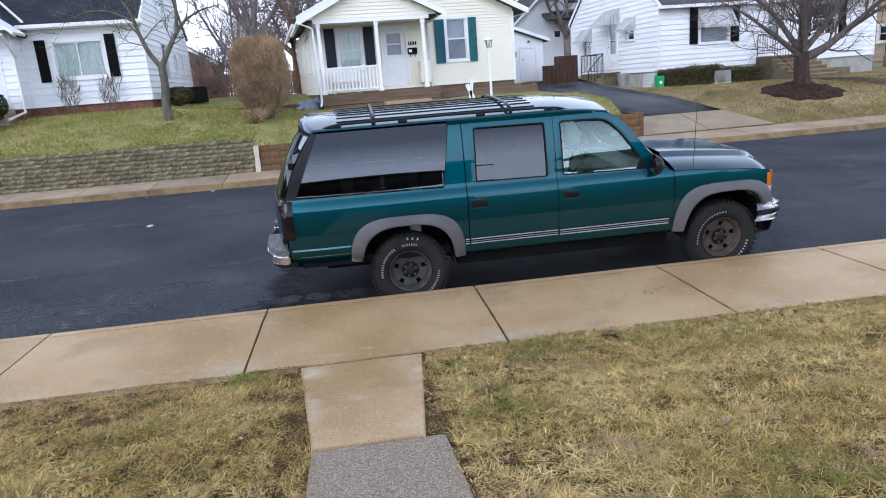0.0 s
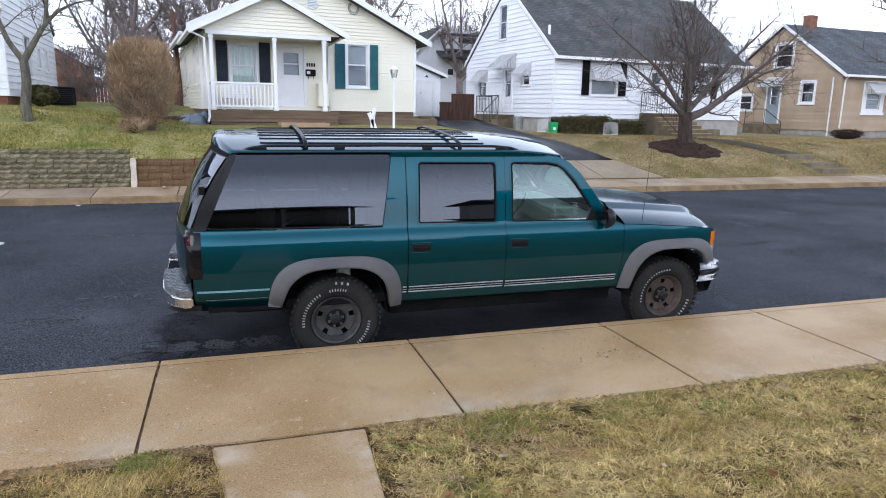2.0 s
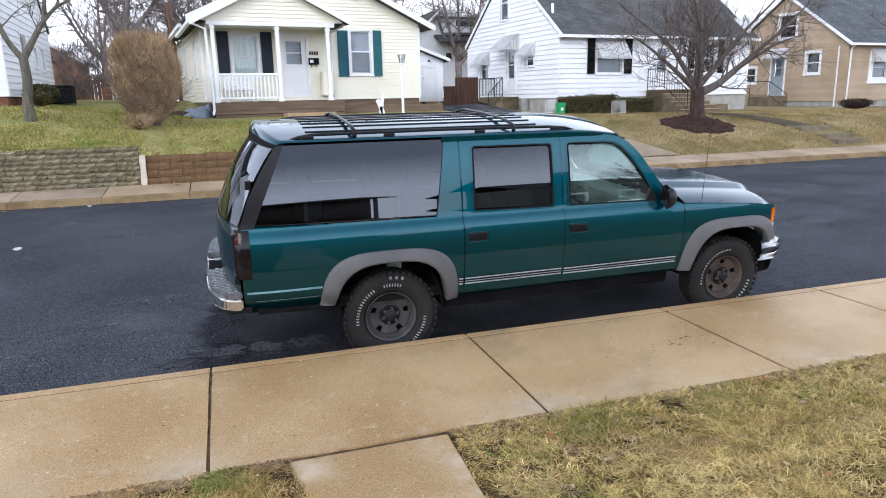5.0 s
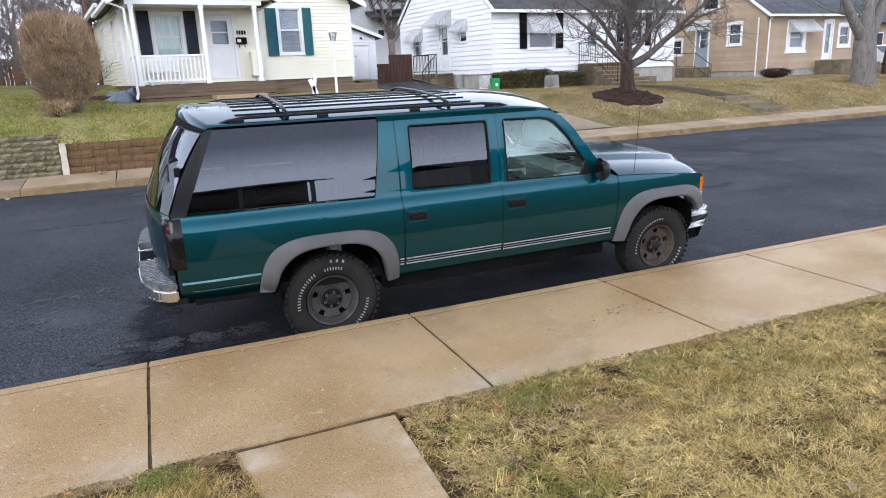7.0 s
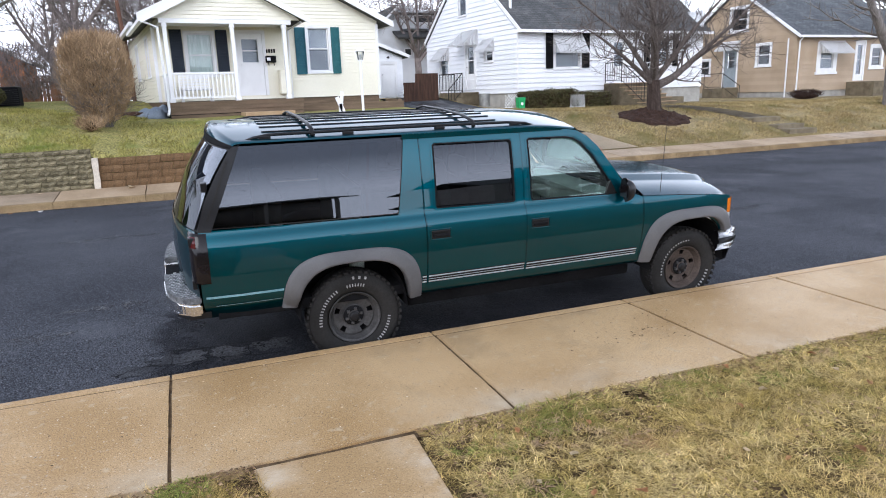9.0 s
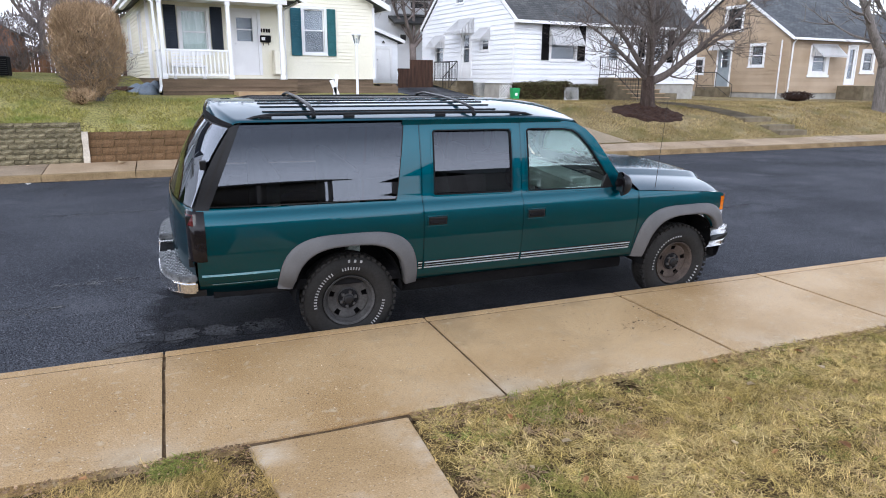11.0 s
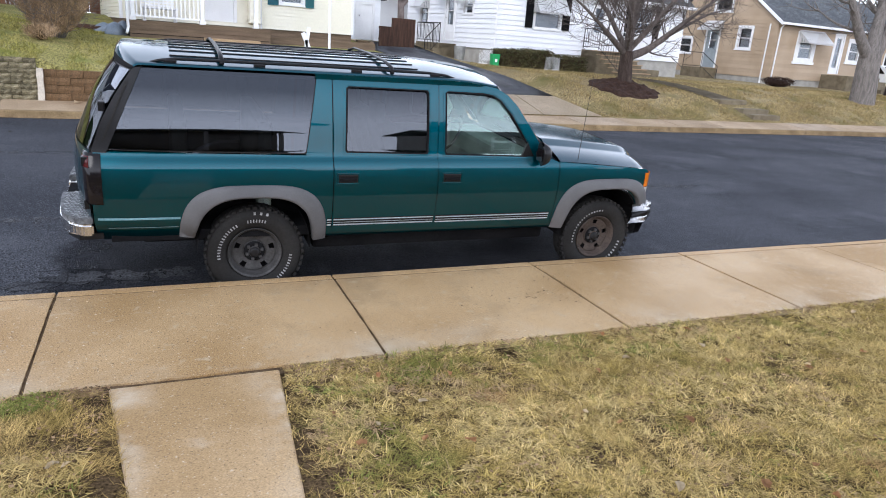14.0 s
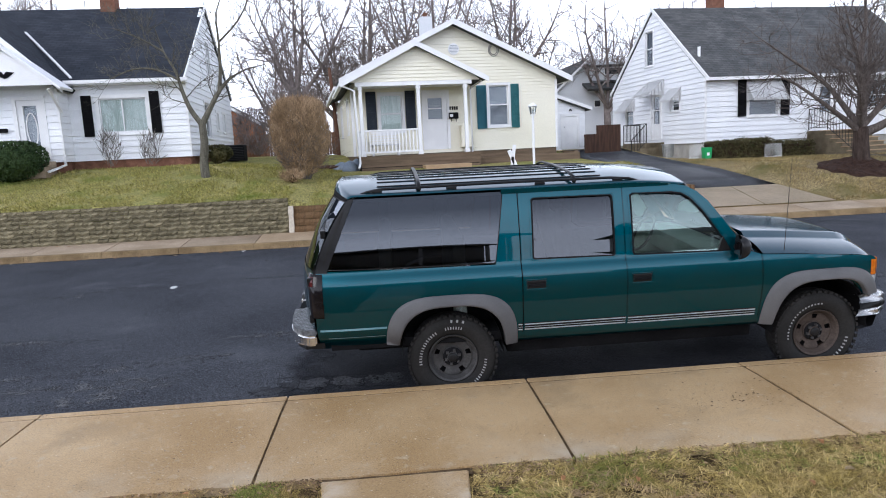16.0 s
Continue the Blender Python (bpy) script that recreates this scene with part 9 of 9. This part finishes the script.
def back_lawn(name, label, material, count, seed):
    """Coarser grass on the lawn behind, thinning out away from the street."""
    rng = np.random.default_rng(seed)
    v, f = [], []
    xs, ys = rng.uniform(-14, 16, count), -1.75 - 14.0 * rng.uniform(0, 1, count) ** 1.2
    for x, y, a, s, k in zip(xs.tolist(), ys.tolist(), rng.uniform(0, 6.28, count).tolist(), rng.uniform(0.06, 0.13, count).tolist(), rng.random(count).tolist()):
        if -1.0 < x < 0.1 and y > -8.1 or (y > -4.5 and -3.5 < x < 6.1 and k < 1 - 0.6 * max(0.0, -4.2 - y, -3.0 - x, x - 5.6)) or k > 0.75 + 0.6 * noise.noise((x * 1.4, y * 1.4, seed)):
            continue
        z = land(x, y) + 0.02 * noise.noise((x * 0.8, y * 0.8, 0)) - 0.004
        s *= 0.5 if y > -5.6 else 1.0
        c, d, w = math.cos(a) * s, math.sin(a) * s, 0.085
        b = len(v)
        v += [(x, y, z), (x + 0.5 * c - w * d, y + 0.5 * d + w * c, z + 0.3 * s), (x + c, y + d, z + 0.25 * s), (x + 0.5 * c + w * d, y + 0.5 * d - w * c, z + 0.3 * s)]
        f.append((b, b + 1, b + 2, b + 3))
    ob = new(name, quick_mesh(name, v, f, material))
    tagged(ob, label, "grass", kind="stuff")


back_lawn("grass", "rough olive winter grass of a front lawn", "blade", 300000, 61)
back_lawn("dry_grass", "straw-coloured dead grass of a front lawn", "straw", 270000, 62)


def far_tufts(name, label, material, count, seed, x0, x1):
    """Coarse grass across the street, in short leaning tufts."""
    rng = np.random.default_rng(seed)
    v, f = [], []
    for x, y, a, s, u in zip(rng.uniform(x0, x1, count), 11.56 + 7.5 * rng.uniform(0, 1, count) ** 1.2, rng.uniform(0, 6.28, count), rng.uniform(0.03, 0.085, count), rng.normal(0, 0.03, count)):
        l, r = between(y, [(p, q) for p, q, c in DRIVE]), between(y, [(p, c) for p, q, c in DRIVE])
        if l - 0.1 < x < r + 0.1 or math.hypot((x - 14.15) / 1.5, (y - 14.1) / 1.3) < 1 or (17.4 < x < 19.0 and y < 13.4) or (13.2 < y < 18 and abs(x - 18.0 + (y - 13.3) * 0.38) < 0.6) or (y > 15.6 and -2 < x < 7) or (y > 16.6 and x < -6):
            continue
        if noise.noise((x * 1.3, y * 1.3, seed)) + 0.6 * noise.noise((x * 5, y * 5, seed)) < -0.25:
            continue
        z = land(x, y) - 0.005
        dx, dy = math.cos(a) * 0.014, math.sin(a) * 0.014
        b = len(v)
        v += [(x - dx, y - dy, z), (x + dx, y + dy, z), (x + u + dy * 2, y - abs(u), z + s)]
        f.append((b, b + 1, b + 2))
    ob = new(name, quick_mesh(name, v, f, material))
    tagged(ob, label, "grass", kind="stuff")


far_tufts("lawn_tufts", "yellow-green winter grass tufts on the sloping lawn", "tuft", 60000, 31, -14.0, 7.7)
far_tufts("dry_lawn_tufts", "straw-coloured dry grass tufts on the bank", "tuft_dry", 70000, 33, 10.4, 34.0)


def small_bit(name, label, category, material, x, y, z, size, seed, group, curl=0.3):
    rnd = random.Random(seed)
    bm = bmesh.new()
    n = 7
    ring = []
    for k in range(n):
        a = 2 * math.pi * k / n
        r = size * rnd.uniform(0.6, 1.2)
        ring.append((r * math.cos(a), 0.6 * r * math.sin(a), size * curl * abs(math.sin(a)) * rnd.random()))
    c = bm.verts.new((0, 0, 0.003))
    vs = [bm.verts.new(p) for p in ring]
    for k in range(n):
        bm.faces.new((c, vs[k], vs[(k + 1) % n]))
    bmesh.ops.solidify(bm, geom=bm.faces[:], thickness=0.002)
    solo(name, bm, material, label, category, m=pose(x, y, z + 0.006, 0, 0, rnd.uniform(0, 360)), group=group)


rnd = random.Random(12)
for k in range(84):
    x, y = rnd.uniform(-3.2, 6.5), -1.75 - 2.8 * rnd.random()
    if -1.0 < x < 0.1:
        continue
    small_bit("fallen_leaf", "curled brown dead leaf lying in the grass", "leaf", "leaf" if k % 3 else "paleleaf", x, y, land(x, y) + 0.03, rnd.uniform(0.02, 0.05), k, "dead leaves on the lawn", 0.6)
for k in range(60):
    x, y = rnd.uniform(-4, 6), rnd.uniform(-1.6, -0.25)
    small_bit("pale_crumb", "tiny pale leaf crumb on the pavement", "crumb", "paleleaf", x, y, 0.15, rnd.uniform(0.007, 0.014), 100 + k, "crumbs on the pavement")
for k in range(70):
    x, y = rnd.gauss(2.3, 0.28), rnd.gauss(-0.92, 0.16)
    small_bit("dark_crumb", "tiny dark seed husk scattered on the pavement", "crumb", "crumb", x, min(-0.25, y), 0.15, rnd.uniform(0.006, 0.013), 200 + k, "husks on the pavement")
for k in range(26):
    x, y = rnd.uniform(-4, 7), rnd.uniform(-1.6, -0.25)
    small_bit("dark_crumb", "tiny dark seed husk scattered on the pavement", "crumb", "crumb", x, y, 0.15, rnd.uniform(0.005, 0.011), 300 + k, "husks on the pavement")
for k, (x, y, s, mat) in enumerate(((-4.12, 5.45, 0.11, "litter"), (-3.06, 8.1, 0.06, "crumb"), (-3.95, 10.1, 0.09, "litter"), (-2.8, 10.15, 0.07, "crumb"), (-2.5, 10.05, 0.05, "crumb"), (-5.6, 10.1, 0.06, "crumb"))):
    small_bit("street_litter", "small scrap of litter lying on the street", "litter", mat, x, y, road_z(y), s, 400 + k, "scraps on the street")
small_bit("street_litter", "crumpled pale wrapper at the foot of the wall", "litter", "paleleaf", -2.3, 11.3, 0.3, 0.13, 420, "scraps on the street", 0.5)
for k in range(40):
    x = rnd.uniform(-12, -4)
    at_wall = rnd.random() < 0.7
    y = (11.34 if at_wall else 10.15) + rnd.gauss(0, 0.05)
    small_bit("leaf_litter", "dry tan leaf lying along the kerb and wall", "leaf", "paleleaf" if k % 2 else "leaf", x, y, 0.222 + 0.0846 * (y - 10.46) if at_wall else road_z(y), 0.05, 440 + k, "leaves along the wall")


def flakes(name, label, category, material, count, seed, place, size):
    """Countless tiny bits lying about, each a bent flake."""
    rng = random.Random(seed)
    v, f = [], []
    for _ in range(count):
        spot = place(rng)
        if spot is None:
            continue
        x, y, z = spot
        a, s = rng.uniform(0, 6.28), size * rng.uniform(0.4, 1.5)
        c, d = math.cos(a) * s, math.sin(a) * s
        k = rng.uniform(0.3, 0.7)
        b = len(v)
        v += [(x - c, y - d, z + 0.002), (x + d * k, y - c * k, z + s * rng.uniform(0.1, 0.5)), (x + c, y + d, z + 0.003), (x - d * k, y + c * k, z + s * rng.uniform(0.0, 0.3))]
        f.append((b, b + 1, b + 2, b + 3))
    ob = new(name, quick_mesh(name, v, f, material))
    tagged(ob, label, category, kind="stuff")


def on_lawn(rng):
    x, y = rng.uniform(-6.0, 9.0), WALK_IN + 0.03 - 4.6 * rng.random() ** 1.3
    if -1.0 < x < 0.0:
        return None
    near = min(abs(x + 0.95), abs(x + 0.08)) if y > -4.2 else 1
    want = 0.16 + 0.7 * max(0, 1 - near / 0.4) + 0.8 * max(0, 1 - (WALK_IN + 0.03 - y) / 0.3) + 0.9 * noise.noise((x * 1.6, y * 1.6, 21))
    return (x, y, land(x, y) + 0.02 * noise.noise((x * 0.8, y * 0.8, 0)) + 0.022) if rng.random() < want else None


def on_walk(rng):
    return rng.uniform(-6, 8), rng.uniform(-1.64, -0.12), 0.1565


flakes("leaf_crumbs", "brown crumbled leaf litter strewn through the worn grass", "leaf litter", "mould", 70000, 5, on_lawn, 0.0115)
flakes("pavement_grit", "fine pale and dark grit strewn over the pavement", "grit", "grit", 3000, 6, on_walk, 0.0062)
